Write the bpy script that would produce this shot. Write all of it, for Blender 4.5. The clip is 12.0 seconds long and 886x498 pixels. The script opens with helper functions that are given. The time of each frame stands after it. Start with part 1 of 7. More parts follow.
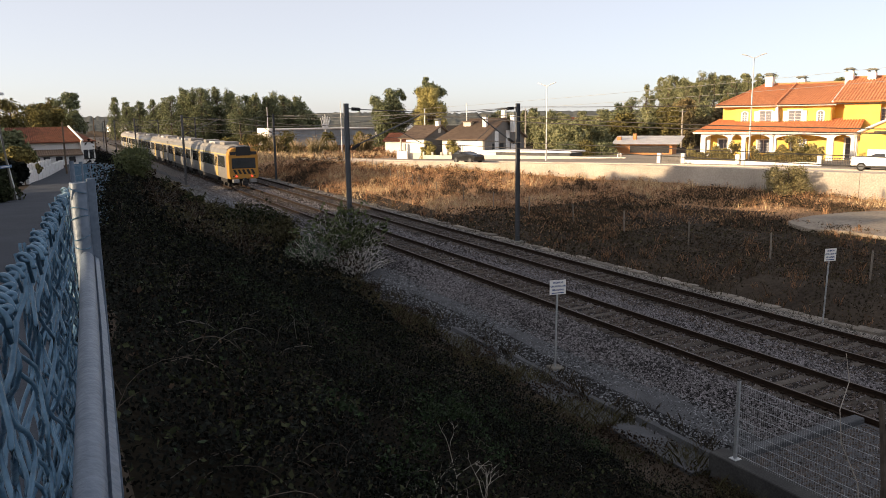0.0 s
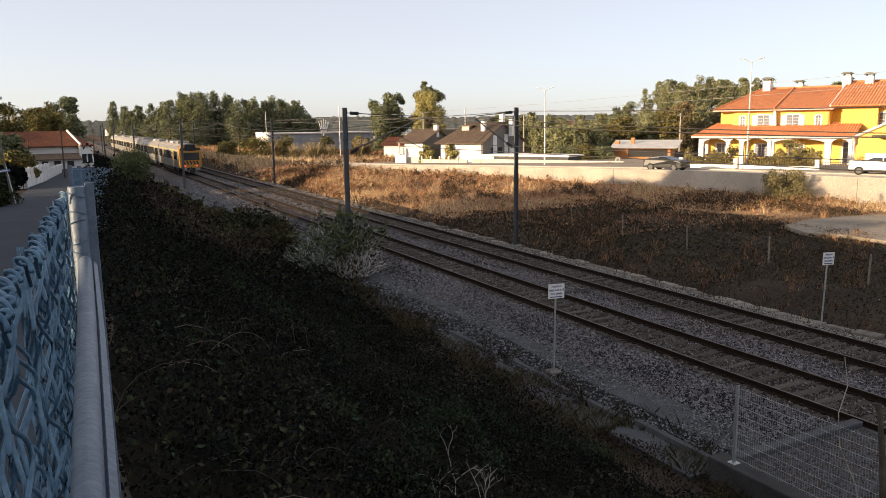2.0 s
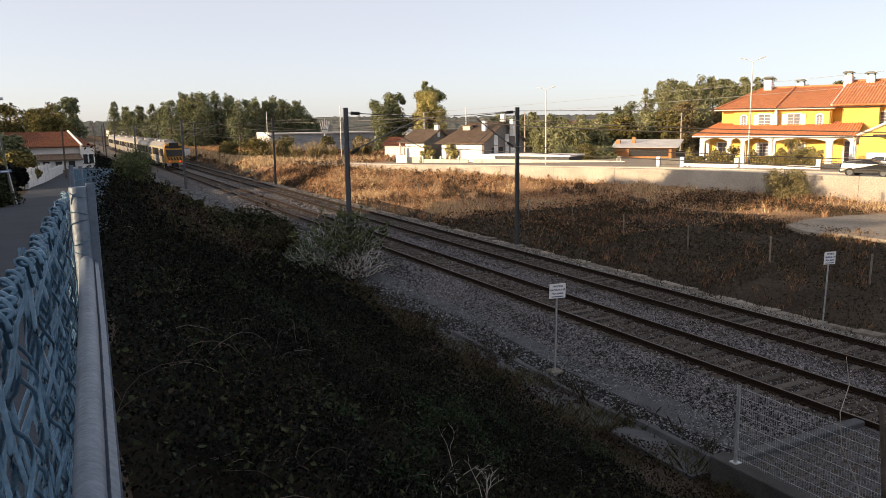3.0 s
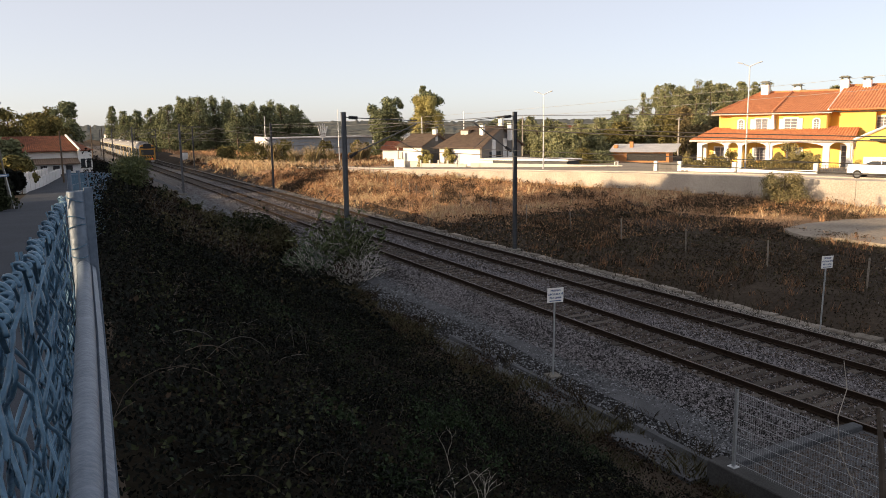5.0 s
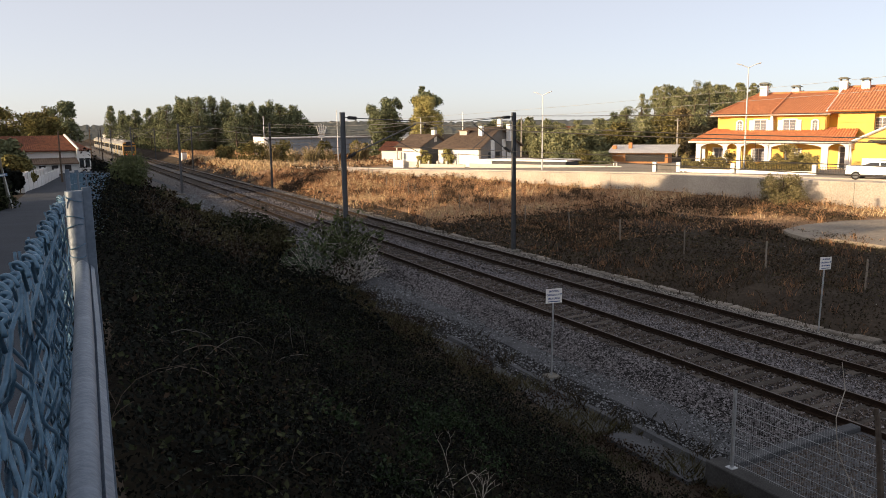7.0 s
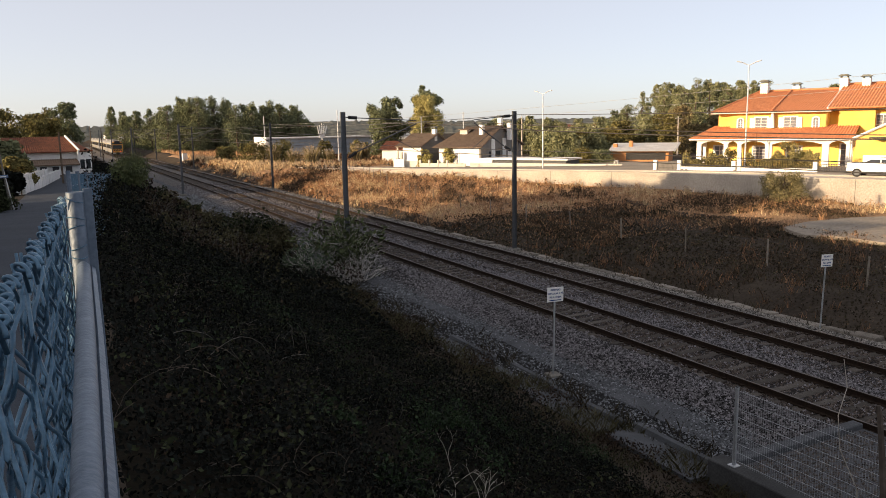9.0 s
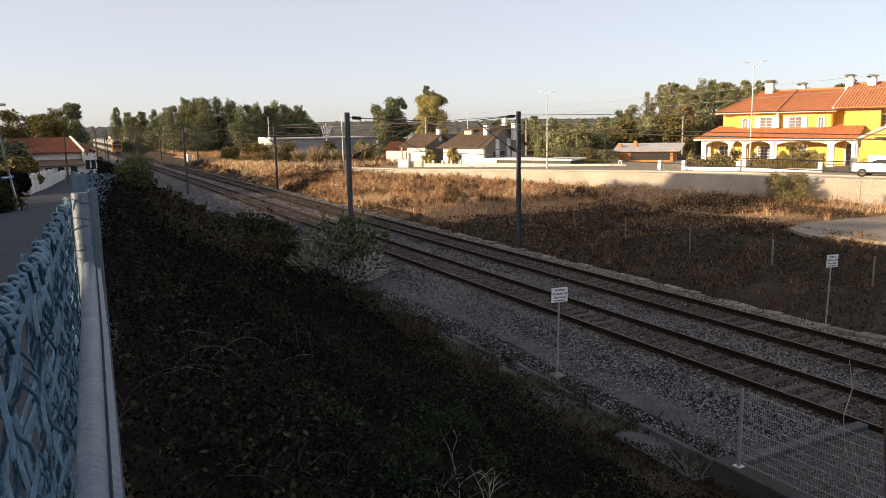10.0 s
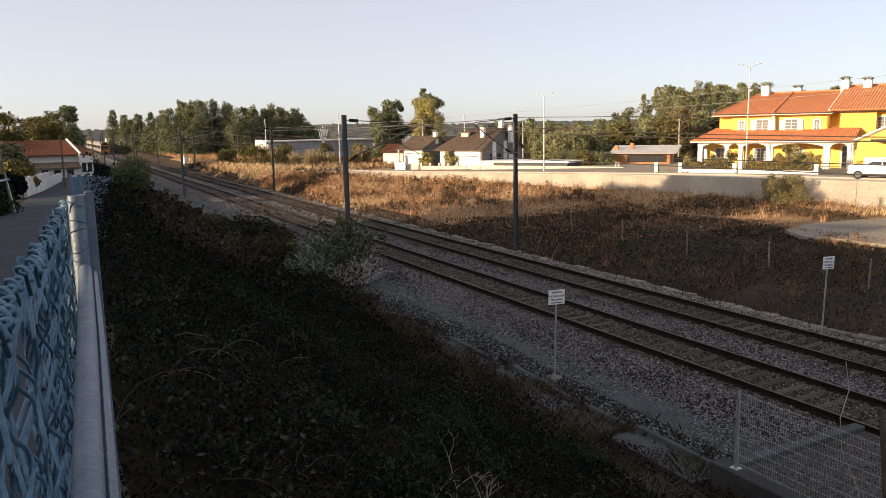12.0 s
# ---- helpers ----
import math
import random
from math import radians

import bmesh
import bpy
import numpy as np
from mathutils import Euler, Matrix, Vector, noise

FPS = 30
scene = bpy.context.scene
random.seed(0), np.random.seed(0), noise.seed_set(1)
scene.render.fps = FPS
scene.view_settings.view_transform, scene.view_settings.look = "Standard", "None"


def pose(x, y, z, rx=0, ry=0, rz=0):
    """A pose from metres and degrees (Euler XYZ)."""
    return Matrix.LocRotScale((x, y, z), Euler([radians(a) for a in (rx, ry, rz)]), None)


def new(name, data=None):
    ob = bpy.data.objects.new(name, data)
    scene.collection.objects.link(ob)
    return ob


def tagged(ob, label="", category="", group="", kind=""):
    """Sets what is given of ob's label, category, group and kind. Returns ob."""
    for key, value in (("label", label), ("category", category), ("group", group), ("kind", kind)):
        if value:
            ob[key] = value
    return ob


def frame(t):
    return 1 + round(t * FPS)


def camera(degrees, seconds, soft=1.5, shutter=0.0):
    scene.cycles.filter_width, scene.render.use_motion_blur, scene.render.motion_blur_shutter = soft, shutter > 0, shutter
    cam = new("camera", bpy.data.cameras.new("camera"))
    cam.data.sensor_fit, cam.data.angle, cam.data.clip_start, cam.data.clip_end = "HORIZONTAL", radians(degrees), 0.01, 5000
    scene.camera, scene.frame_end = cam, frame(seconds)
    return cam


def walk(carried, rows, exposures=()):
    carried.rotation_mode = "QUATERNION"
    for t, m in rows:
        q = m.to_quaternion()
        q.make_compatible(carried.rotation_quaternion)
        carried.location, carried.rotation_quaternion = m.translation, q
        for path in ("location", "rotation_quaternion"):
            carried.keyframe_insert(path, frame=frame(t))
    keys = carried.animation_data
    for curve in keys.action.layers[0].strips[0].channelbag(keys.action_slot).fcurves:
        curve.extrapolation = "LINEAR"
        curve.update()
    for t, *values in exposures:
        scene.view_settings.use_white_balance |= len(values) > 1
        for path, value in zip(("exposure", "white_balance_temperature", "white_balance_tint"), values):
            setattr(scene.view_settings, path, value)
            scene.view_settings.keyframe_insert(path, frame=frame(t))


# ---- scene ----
FOV = 2 * math.degrees(math.atan(784 / 1340))
EYE = (0.0, 0.0, 6.736)
cam = camera(FOV, 12.0, soft=0.7)
walk(cam, [
    (0, pose(*EYE, 80.207, 0.786, -26.837)),
    (0.5, pose(*EYE, 80.270, 0.770, -26.805)),
    (1, pose(*EYE, 80.276, 0.791, -26.956)),
    (1.5, pose(*EYE, 80.378, 0.838, -27.051)),
    (2, pose(*EYE, 80.509, 0.793, -26.954)),
    (2.5, pose(*EYE, 80.533, 0.769, -26.911)),
    (3, pose(*EYE, 80.501, 0.884, -26.886)),
    (5, pose(*EYE, 80.820, 0.872, -27.048)),
    (5.5, pose(*EYE, 80.948, 0.856, -27.130)),
    (6, pose(*EYE, 81.014, 0.867, -27.127)),
    (6.5, pose(*EYE, 80.970, 0.903, -27.254)),
    (7, pose(*EYE, 80.854, 0.748, -27.126)),
    (9, pose(*EYE, 80.795, 1.050, -27.092)),
    (9.5, pose(*EYE, 80.791, 1.070, -26.937)),
    (10, pose(*EYE, 80.824, 1.093, -26.778)),
    (10.5, pose(*EYE, 80.877, 1.121, -26.750)),
    (11, pose(*EYE, 80.836, 1.154, -26.901)),
    (11.5, pose(*EYE, 81.054, 1.062, -27.181)),
    (12, pose(*EYE, 80.999, 1.132, -27.012)),
], exposures=[(0, 0.86, 6950, 12), (3, 0.83, 6950, 12), (5, 0.79, 6950, 12), (7, 0.74, 6950, 12), (12, 0.75, 6950, 12)])

# ---- world and sun ----
SUN_ELEV = radians(12.0)
SUN_DIR = Vector((-math.cos(SUN_ELEV) * 0.995, math.cos(SUN_ELEV) * 0.10, math.sin(SUN_ELEV)))
world = bpy.data.worlds.new("world")
scene.world = world
world.use_nodes = True
wn = world.node_tree
sky = wn.nodes.new("ShaderNodeTexSky")
sky.sky_type = "NISHITA"
sky.sun_disc = False
sky.sun_elevation = SUN_ELEV
sky.sun_rotation = math.atan2(SUN_DIR.x, SUN_DIR.y)
sky.air_density, sky.dust_density, sky.ozone_density = 0.5, 1.2, 1.0
bg = wn.nodes["Background"]
bg.inputs["Strength"].default_value = 0.147
haze = wn.nodes.new("ShaderNodeMix")
haze.data_type = "RGBA"
haze.inputs["Factor"].default_value = 0.55
wn.links.new(sky.outputs["Color"], [i for i in haze.inputs if i.name == "A" and i.type == "RGBA"][0])
[i for i in haze.inputs if i.name == "B" and i.type == "RGBA"][0].default_value = (3.66, 3.60, 3.66, 1)
wn.links.new([o for o in haze.outputs if o.type == "RGBA"][0], bg.inputs["Color"])
sun_data = bpy.data.lights.new("sun", "SUN")
sun_data.energy, sun_data.angle, sun_data.color = 5.0, radians(0.53), (1.0, 0.76, 0.49)
sun = new("sun", sun_data)
sun.rotation_mode = "QUATERNION"
sun.rotation_quaternion = SUN_DIR.to_track_quat("Z", "Y")


# ---- materials ----
def material(name, a, b, rough=0.8, scale=3.0, metal=0.0, bump=0.3, c=None, fine=40.0, island=0.0, objvar=0.0, spec=0.3):
    """Two colours mixed by noise at two scales, stains in a third, fine bump."""
    m = bpy.data.materials.new(name)
    m.use_nodes = True
    nt = m.node_tree
    N, L = nt.nodes, nt.links
    p = N["Principled BSDF"]
    co = N.new("ShaderNodeTexCoord")
    n1, n2 = N.new("ShaderNodeTexNoise"), N.new("ShaderNodeTexNoise")
    n1.inputs["Scale"].default_value, n1.inputs["Detail"].default_value = scale, 6
    n2.inputs["Scale"].default_value, n2.inputs["Detail"].default_value = fine, 3
    L.new(co.outputs["Object"], n1.inputs["Vector"])
    L.new(co.outputs["Object"], n2.inputs["Vector"])
    r1 = N.new("ShaderNodeValToRGB")
    r1.color_ramp.elements[0].position, r1.color_ramp.elements[1].position = 0.35, 0.65
    r1.color_ramp.elements[0].color, r1.color_ramp.elements[1].color = (*a, 1), (*b, 1)
    if c:
        e = r1.color_ramp.elements.new(0.8)
        e.color = (*c, 1)
    avg = N.new("ShaderNodeMath")
    avg.operation = "MULTIPLY_ADD"
    avg.inputs[1].default_value = 0.5
    half = N.new("ShaderNodeMath")
    half.operation = "MULTIPLY"
    half.inputs[1].default_value = 0.5
    L.new(n2.outputs["Fac"], half.inputs[0])
    L.new(n1.outputs["Fac"], avg.inputs[0])
    L.new(half.outputs[0], avg.inputs[2])
    L.new(avg.outputs[0], r1.inputs["Fac"])
    col = r1.outputs["Color"]
    if island or objvar:
        h = N.new("ShaderNodeHueSaturation")
        if island:
            g = N.new("ShaderNodeNewGeometry")
            src = g.outputs["Random Per Island"]
        else:
            g = N.new("ShaderNodeObjectInfo")
            src = g.outputs["Random"]
        amt = island or objvar
        mr = N.new("ShaderNodeMapRange")
        mr.inputs["To Min"].default_value, mr.inputs["To Max"].default_value = 1 - amt, 1 + amt
        L.new(src, mr.inputs["Value"])
        L.new(mr.outputs["Result"], h.inputs["Value"])
        L.new(col, h.inputs["Color"])
        col = h.outputs["Color"]
    L.new(col, p.inputs["Base Color"])
    p.inputs["Roughness"].default_value = rough
    p.inputs["Metallic"].default_value = metal
    p.inputs["Specular IOR Level"].default_value = spec
    if bump:
        bp = N.new("ShaderNodeBump")
        bp.inputs["Strength"].default_value = bump
        bp.inputs["Distance"].default_value = 0.02
        L.new(n2.outputs["Fac"], bp.inputs["Height"])
        L.new(bp.outputs["Normal"], p.inputs["Normal"])
    return m


def glow(name, colour, strength):
    m = bpy.data.materials.new(name)
    m.use_nodes = True
    p = m.node_tree.nodes["Principled BSDF"]
    p.inputs["Base Color"].default_value = (*colour, 1)
    p.inputs["Emission Color"].default_value = (*colour, 1)
    p.inputs["Emission Strength"].default_value = strength
    return m


# earth is toned for the shaded near field, stubble for the sunlit part
M_GROUND = material("shade_toned_earth", (0.03, 0.025, 0.021), (0.07, 0.057, 0.045), 1.0, 0.35, 0, 0.8, (0.13, 0.105, 0.08), 6.0, spec=0.02)
M_SUNSTUBBLE = material("sun_toned_stubble", (0.19, 0.115, 0.068), (0.4, 0.26, 0.155), 1.0, 0.6, 0, 1.0, (0.6, 0.43, 0.275), 9.0, spec=0.02)
# lighter bed for the far line, where few loose stones lie
M_FARBALLAST = material("far_ballast", (0.045, 0.042, 0.04), (0.17, 0.163, 0.16), 1.0, 7.0, 0, 1.0, (0.5, 0.48, 0.465), 16.0, spec=0.04)
M_YARD = material("dusty_yard", (0.207, 0.1782, 0.1437), (0.345, 0.3013, 0.2472), 0.98, 0.3, 0, 0.3, (0.46, 0.4082, 0.345), 6.0, spec=0.05)
M_BALLAST = material("ballast_stone", (0.073, 0.07, 0.074), (0.2, 0.193, 0.203), 1.0, 9.0, 0, 0.4, (0.6, 0.585, 0.605), 40.0, island=0.8, spec=0.05)
M_SHOULDER = material("pale_shoulder_gravel", (0.10, 0.094, 0.086), (0.26, 0.245, 0.225), 1.0, 6.0, 0, 0.4, (0.52, 0.50, 0.465), 30.0, island=0.8, spec=0.05)
M_RUSTBALLAST = material("rust_stained_ballast", (0.042, 0.034, 0.029), (0.115, 0.096, 0.084), 1.0, 9.0, 0, 0.4, (0.28, 0.245, 0.215), 40.0, island=0.62, spec=0.05)
# near black: the shade between loose stones is put into this colour
M_GAPSHADE_BED = material("ballast_bed", (0.011, 0.011, 0.0115), (0.032, 0.0315, 0.032), 1.0, 12.0, 0, 1.0, (0.09, 0.089, 0.09), 30.0, spec=0.05)
M_RUST = material("rusty_rail", (0.0135, 0.009, 0.0067), (0.03, 0.0195, 0.0135), 0.8, 8.0, 0.1, 0.2, None, 60.0, spec=0.1)
M_RAILHEAD = material("worn_rail_head", (0.06, 0.052, 0.045), (0.12, 0.105, 0.095), 0.55, 5.0, 0.6, 0.05)
M_SLEEPER = material("concrete_sleeper", (0.052, 0.0464, 0.0416), (0.1, 0.0904, 0.0816), 0.95, 5.0, 0, 0.3, (0.128, 0.1176, 0.108), 40.0, objvar=0.25, spec=0.05)
M_CONCRETE = material("weathered_concrete", (0.10, 0.095, 0.085), (0.19, 0.18, 0.16), 0.95, 1.6, 0, 0.3, (0.26, 0.245, 0.22), 30.0, spec=0.1)
M_PALECONC = material("pale_concrete_wall", (0.297, 0.2673, 0.231), (0.484, 0.44, 0.385), 0.95, 0.35, 0, 0.2, (0.605, 0.561, 0.495), 9.0, spec=0.1)
M_ASPHALT = material("asphalt", (0.026, 0.032, 0.043), (0.045, 0.054, 0.069), 0.9, 0.6, 0, 0.2, (0.067, 0.078, 0.096), 60.0, spec=0.15)
M_PALEROAD = material("pale_dusty_road", (0.4077, 0.3606, 0.3058), (0.6272, 0.5566, 0.4782), 0.95, 0.5, 0, 0.2, (0.7526, 0.6742, 0.5802), 20.0, spec=0.1)
M_GALV = material("galvanised_steel", (0.30, 0.32, 0.34), (0.48, 0.50, 0.52), 0.45, 9.0, 0.55, 0.08, (0.56, 0.58, 0.60), 60.0)
M_MAST = material("grey_painted_steel", (0.045, 0.05, 0.056), (0.085, 0.09, 0.098), 0.6, 3.0, 0.2, 0.1, None, 30.0)
M_DARK = material("dark_steel", (0.02, 0.02, 0.022), (0.05, 0.05, 0.052), 0.6, 5.0, 0.3, 0.1)
M_WIRE = material("copper_wire", (0.06, 0.055, 0.05), (0.12, 0.11, 0.10), 0.5, 2.0, 0.6, 0)
M_WHITE = material("white_paint", (0.70, 0.69, 0.66), (0.80, 0.79, 0.77), 0.7, 0.8, 0, 0.1, None, 20.0)
M_YELLOW = material("yellow_render", (0.72, 0.47, 0.12), (0.80, 0.55, 0.16), 0.85, 0.6, 0, 0.1, None, 20.0)
M_TILE = material("orange_roof_tile", (0.42, 0.155, 0.07), (0.66, 0.285, 0.135), 0.85, 3.0, 0, 0.4, (0.76, 0.4, 0.22), 14.0)
M_OLDTILE = material("old_red_tile", (0.085, 0.034, 0.021), (0.235, 0.086, 0.047), 0.9, 2.0, 0, 0.4, (0.33, 0.19, 0.12), 9.0)
M_BROWNTILE = material("brown_roof_tile", (0.1148, 0.081, 0.0607), (0.216, 0.1553, 0.1107), 0.9, 2.0, 0, 0.3, (0.27, 0.2025, 0.1485), 10.0)
M_GREYWALL = material("grey_render", (0.13, 0.122, 0.115), (0.19, 0.18, 0.168), 0.9, 0.7, 0, 0.2, None, 15.0)
M_SHED = material("blue_grey_sheet_metal", (0.20, 0.24, 0.28), (0.28, 0.32, 0.36), 0.55, 0.7, 0.2, 0.1, None, 10.0)
M_GLASSY = material("window_glass", (0.03, 0.035, 0.04), (0.05, 0.055, 0.06), 0.08, 1.0, 0, 0, None, 10.0, spec=0.6)
M_BARK = material("bark", (0.06, 0.045, 0.035), (0.13, 0.10, 0.075), 0.95, 4.0, 0, 0.6)
M_STRAW = material("dry_straw_grass", (0.32, 0.18, 0.095), (0.58, 0.365, 0.21), 0.95, 0.25, 0, 0, (0.78, 0.57, 0.37), 2.5, island=0.6, spec=0.05)
M_PALESTRAW = material("bleached_grass", (0.48, 0.35, 0.2), (0.68, 0.53, 0.33), 0.95, 0.3, 0, 0, (0.82, 0.69, 0.48), 2.5, island=0.5, spec=0.05)
M_RUSTWEED = material("russet_weeds", (0.17, 0.09, 0.052), (0.33, 0.19, 0.11), 0.95, 0.4, 0, 0, (0.5, 0.32, 0.19), 3.0, island=0.6, spec=0.04)
# dark tone carries the shade beside the track
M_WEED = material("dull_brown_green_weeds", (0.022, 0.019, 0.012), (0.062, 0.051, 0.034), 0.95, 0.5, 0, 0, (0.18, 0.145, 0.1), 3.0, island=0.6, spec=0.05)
# near-black, slightly blue leaf colours carry the shade of the bank
M_BRAMBLE = material("shade_toned_bramble", (0.0045, 0.0055, 0.005), (0.013, 0.015, 0.013), 0.85, 0.9, 0, 0, (0.034, 0.036, 0.03), 5.0, island=0.75, spec=0.04)
M_TWIG = material("dry_twigs", (0.05, 0.042, 0.035), (0.12, 0.10, 0.085), 0.9, 2.0, 0, 0, None, 10.0, island=0.4, spec=0.05)
M_PINE = material("eucalyptus_foliage", (0.1048, 0.1174, 0.067), (0.1992, 0.2138, 0.1174), 0.9, 0.15, 0, 0, (0.3144, 0.3144, 0.1782), 1.5, island=0.35, spec=0.05)
M_WOODS = material("grey_green_woods", (0.1436, 0.1521, 0.0845), (0.2704, 0.2704, 0.1436), 0.9, 0.15, 0, 0, (0.4394, 0.4056, 0.2366), 1.5, island=0.4, spec=0.05)
M_DRYBUSH = material("dry_pale_leaves", (0.15, 0.13, 0.065), (0.30, 0.26, 0.14), 0.9, 0.6, 0, 0, (0.48, 0.42, 0.25), 3.0, island=0.5, spec=0.05)
M_POSTWOOD = material("weathered_pale_post", (0.1408, 0.1216, 0.0998), (0.256, 0.224, 0.1856), 0.95, 4.0, 0, 0.3, (0.3584, 0.3136, 0.256), 30.0, objvar=0.3)
M_SPRIG = material("young_bramble_sprays", (0.0124, 0.0149, 0.0081), (0.0322, 0.0353, 0.0186), 0.85, 0.7, 0, 0, (0.0713, 0.0682, 0.0403), 4.0, island=0.7, spec=0.05)
M_FIELDWEED = material("dry_dock_weeds", (0.045, 0.032, 0.022), (0.12, 0.084, 0.054), 0.95, 0.5, 0, 0, (0.26, 0.2, 0.125), 3.0, island=0.8, spec=0.04)
M_EDGING = material("grey_edging_concrete", (0.0562, 0.06, 0.066), (0.0975, 0.1028, 0.111), 0.95, 1.8, 0, 0.3, (0.135, 0.1425, 0.1522), 30.0, spec=0.08)
M_CREAM = material("warm_white_render", (0.50, 0.46, 0.40), (0.62, 0.58, 0.52), 0.9, 0.7, 0, 0.15, (0.68, 0.65, 0.60), 9.0)
M_OLIVE = material("olive_foliage", (0.1, 0.09, 0.036), (0.19, 0.165, 0.065), 0.9, 0.3, 0, 0, (0.3, 0.25, 0.105), 2.0, island=0.5, spec=0.05)
M_POPLAR = material("yellowing_poplar_leaves", (0.26, 0.23, 0.09), (0.41, 0.36, 0.145), 0.9, 0.3, 0, 0, (0.54, 0.47, 0.21), 2.0, island=0.35, spec=0.05)
M_PAMPAS = material("pampas_plume", (0.34, 0.27, 0.18), (0.5, 0.41, 0.29), 0.9, 2.0, 0, 0, None, 10.0, island=0.3, spec=0.05)
# the haze of distance is mixed into this grey base colour
M_FAR = material("haze_toned_woods", (0.085, 0.093, 0.088), (0.14, 0.145, 0.135), 1.0, 0.05, 0, 0, (0.22, 0.215, 0.20), 0.4, spec=0.02)

M_PATH = material("trodden_gravel", (0.051, 0.0536, 0.0587), (0.0978, 0.1028, 0.1114), 1.0, 2.0, 0, 0.7, (0.1487, 0.1564, 0.1675), 30.0, spec=0.05)
M_KERB = material("lichened_kerb_stone", (0.1125, 0.1, 0.085), (0.2375, 0.215, 0.1875), 0.95, 3.0, 0, 0.6, (0.3375, 0.3125, 0.275), 20.0, objvar=0.3, spec=0.05)
M_GALVLIGHT = material("light_galvanised_steel", (0.45, 0.46, 0.47), (0.62, 0.63, 0.64), 0.55, 4.0, 0.3, 0.05, None, 40.0)
M_GALVTUBE = material("galvanised_tube", (0.085, 0.118, 0.165), (0.14, 0.18, 0.235), 0.5, 18.0, 0.1, 0.12, (0.25, 0.295, 0.355), 110.0)
M_WIREGREY = material("galvanised_wire", (0.03, 0.08, 0.135), (0.09, 0.185, 0.28), 0.4, 14.0, 0.1, 0.1, (0.27, 0.41, 0.52), 150.0)
M_BLUE = material("blue_lettering", (0.02, 0.05, 0.16), (0.03, 0.07, 0.2), 0.6, 5.0, 0, 0)
M_PLATE = material("faded_blue_plate", (0.10, 0.17, 0.30), (0.15, 0.23, 0.38), 0.5, 4.0, 0, 0)
M_DARKTILE = material("dark_chimney_cap", (0.10, 0.11, 0.10), (0.18, 0.19, 0.17), 0.8, 4.0, 0, 0.2)
M_BRICK = material("hollow_orange_brick", (0.38, 0.17, 0.07), (0.52, 0.26, 0.12), 0.9, 2.0, 0, 0.3, (0.55, 0.4, 0.25), 12.0)
M_PALESHEET = material("pale_roof_sheet", (0.40, 0.39, 0.38), (0.58, 0.57, 0.55), 0.6, 1.0, 0.1, 0.1, None, 12.0)
M_OLDWHITE = material("weathered_whitewash", (0.5, 0.5, 0.5), (0.7, 0.7, 0.69), 0.9, 1.2, 0, 0.2, (0.78, 0.78, 0.76), 8.0)
M_PALEWIRE = material("pale_cable", (0.24, 0.24, 0.228), (0.3, 0.3, 0.288), 0.6, 2.0, 0, 0)
M_TYRE = material("tyre_rubber", (0.015, 0.015, 0.015), (0.03, 0.03, 0.03), 0.85, 8.0, 0, 0.1)
M_CARWHITE = material("white_car_paint", (0.74, 0.74, 0.74), (0.8, 0.8, 0.8), 0.25, 1.0, 0, 0, None, 10.0, spec=0.5)
M_CARGREY = material("dark_grey_car_paint", (0.022, 0.024, 0.027), (0.035, 0.038, 0.042), 0.25, 1.0, 0.4, 0, None, 10.0, spec=0.5)
M_TRAINSILVER = material("brushed_train_panel", (0.19, 0.19, 0.19), (0.27, 0.27, 0.265), 0.45, 0.8, 0.4, 0.05, None, 10.0)
M_TRAINROOF = material("pale_train_roof", (0.16, 0.15, 0.14), (0.30, 0.29, 0.27), 0.75, 0.8, 0.0, 0.1, (0.44, 0.43, 0.41), 6.0)
M_TRAINYELLOW = material("orange_yellow_train_paint", (0.37, 0.19, 0.04), (0.44, 0.235, 0.055), 0.5, 1.0, 0, 0, None, 10.0, spec=0.2)
M_TRAINBLACK = material("black_train_paint", (0.012, 0.012, 0.013), (0.02, 0.02, 0.022), 0.35, 1.0, 0, 0)
M_TAILLAMP = glow("red_tail_lamp", (1.0, 0.05, 0.03), 2.2)

M_TRAINPALE = material("pale_yellow_train_band", (0.42, 0.34, 0.16), (0.52, 0.43, 0.22), 0.55, 1.0, 0, 0, None, 10.0, spec=0.2)
M_TRAINDOOR = material("dull_yellow_door", (0.34, 0.24, 0.09), (0.42, 0.31, 0.13), 0.6, 1.0, 0, 0, None, 10.0, spec=0.2)
M_WEEDY = material("yellow_green_weeds", (0.18, 0.155, 0.06), (0.32, 0.265, 0.11), 0.9, 0.6, 0, 0, (0.46, 0.38, 0.18), 3.0, island=0.5)
M_TWIGLEAF = material("withered_leaves", (0.0163, 0.0119, 0.0089), (0.0506, 0.0358, 0.0253), 0.9, 1.0, 0, 0, (0.1265, 0.093, 0.0632), 5.0, island=0.8, spec=0.04)
# litter under the brambles, with the shade of the gaps in its colour
M_SHADELITTER = material("shade_toned_litter", (0.006, 0.0055, 0.0045), (0.016, 0.014, 0.010), 1.0, 1.5, 0, 0.8, (0.026, 0.022, 0.016), 12.0, spec=0.02)
M_GREENLEAF = material("fresh_bramble_leaves", (0.009, 0.018, 0.0075), (0.0225, 0.042, 0.0165), 0.7, 1.0, 0, 0, (0.045, 0.0713, 0.03), 5.0, island=0.6, spec=0.15)
M_GREYCANE = material("grey_bramble_canes", (0.062, 0.057, 0.0527), (0.124, 0.1147, 0.1054), 0.85, 2.0, 0, 0, None, 10.0, island=0.5, spec=0.1)
M_OLIVEGREEN = material("grey_green_leaves", (0.0315, 0.056, 0.0294), (0.077, 0.112, 0.056), 0.8, 1.0, 0, 0, (0.147, 0.175, 0.098), 5.0, island=0.55)
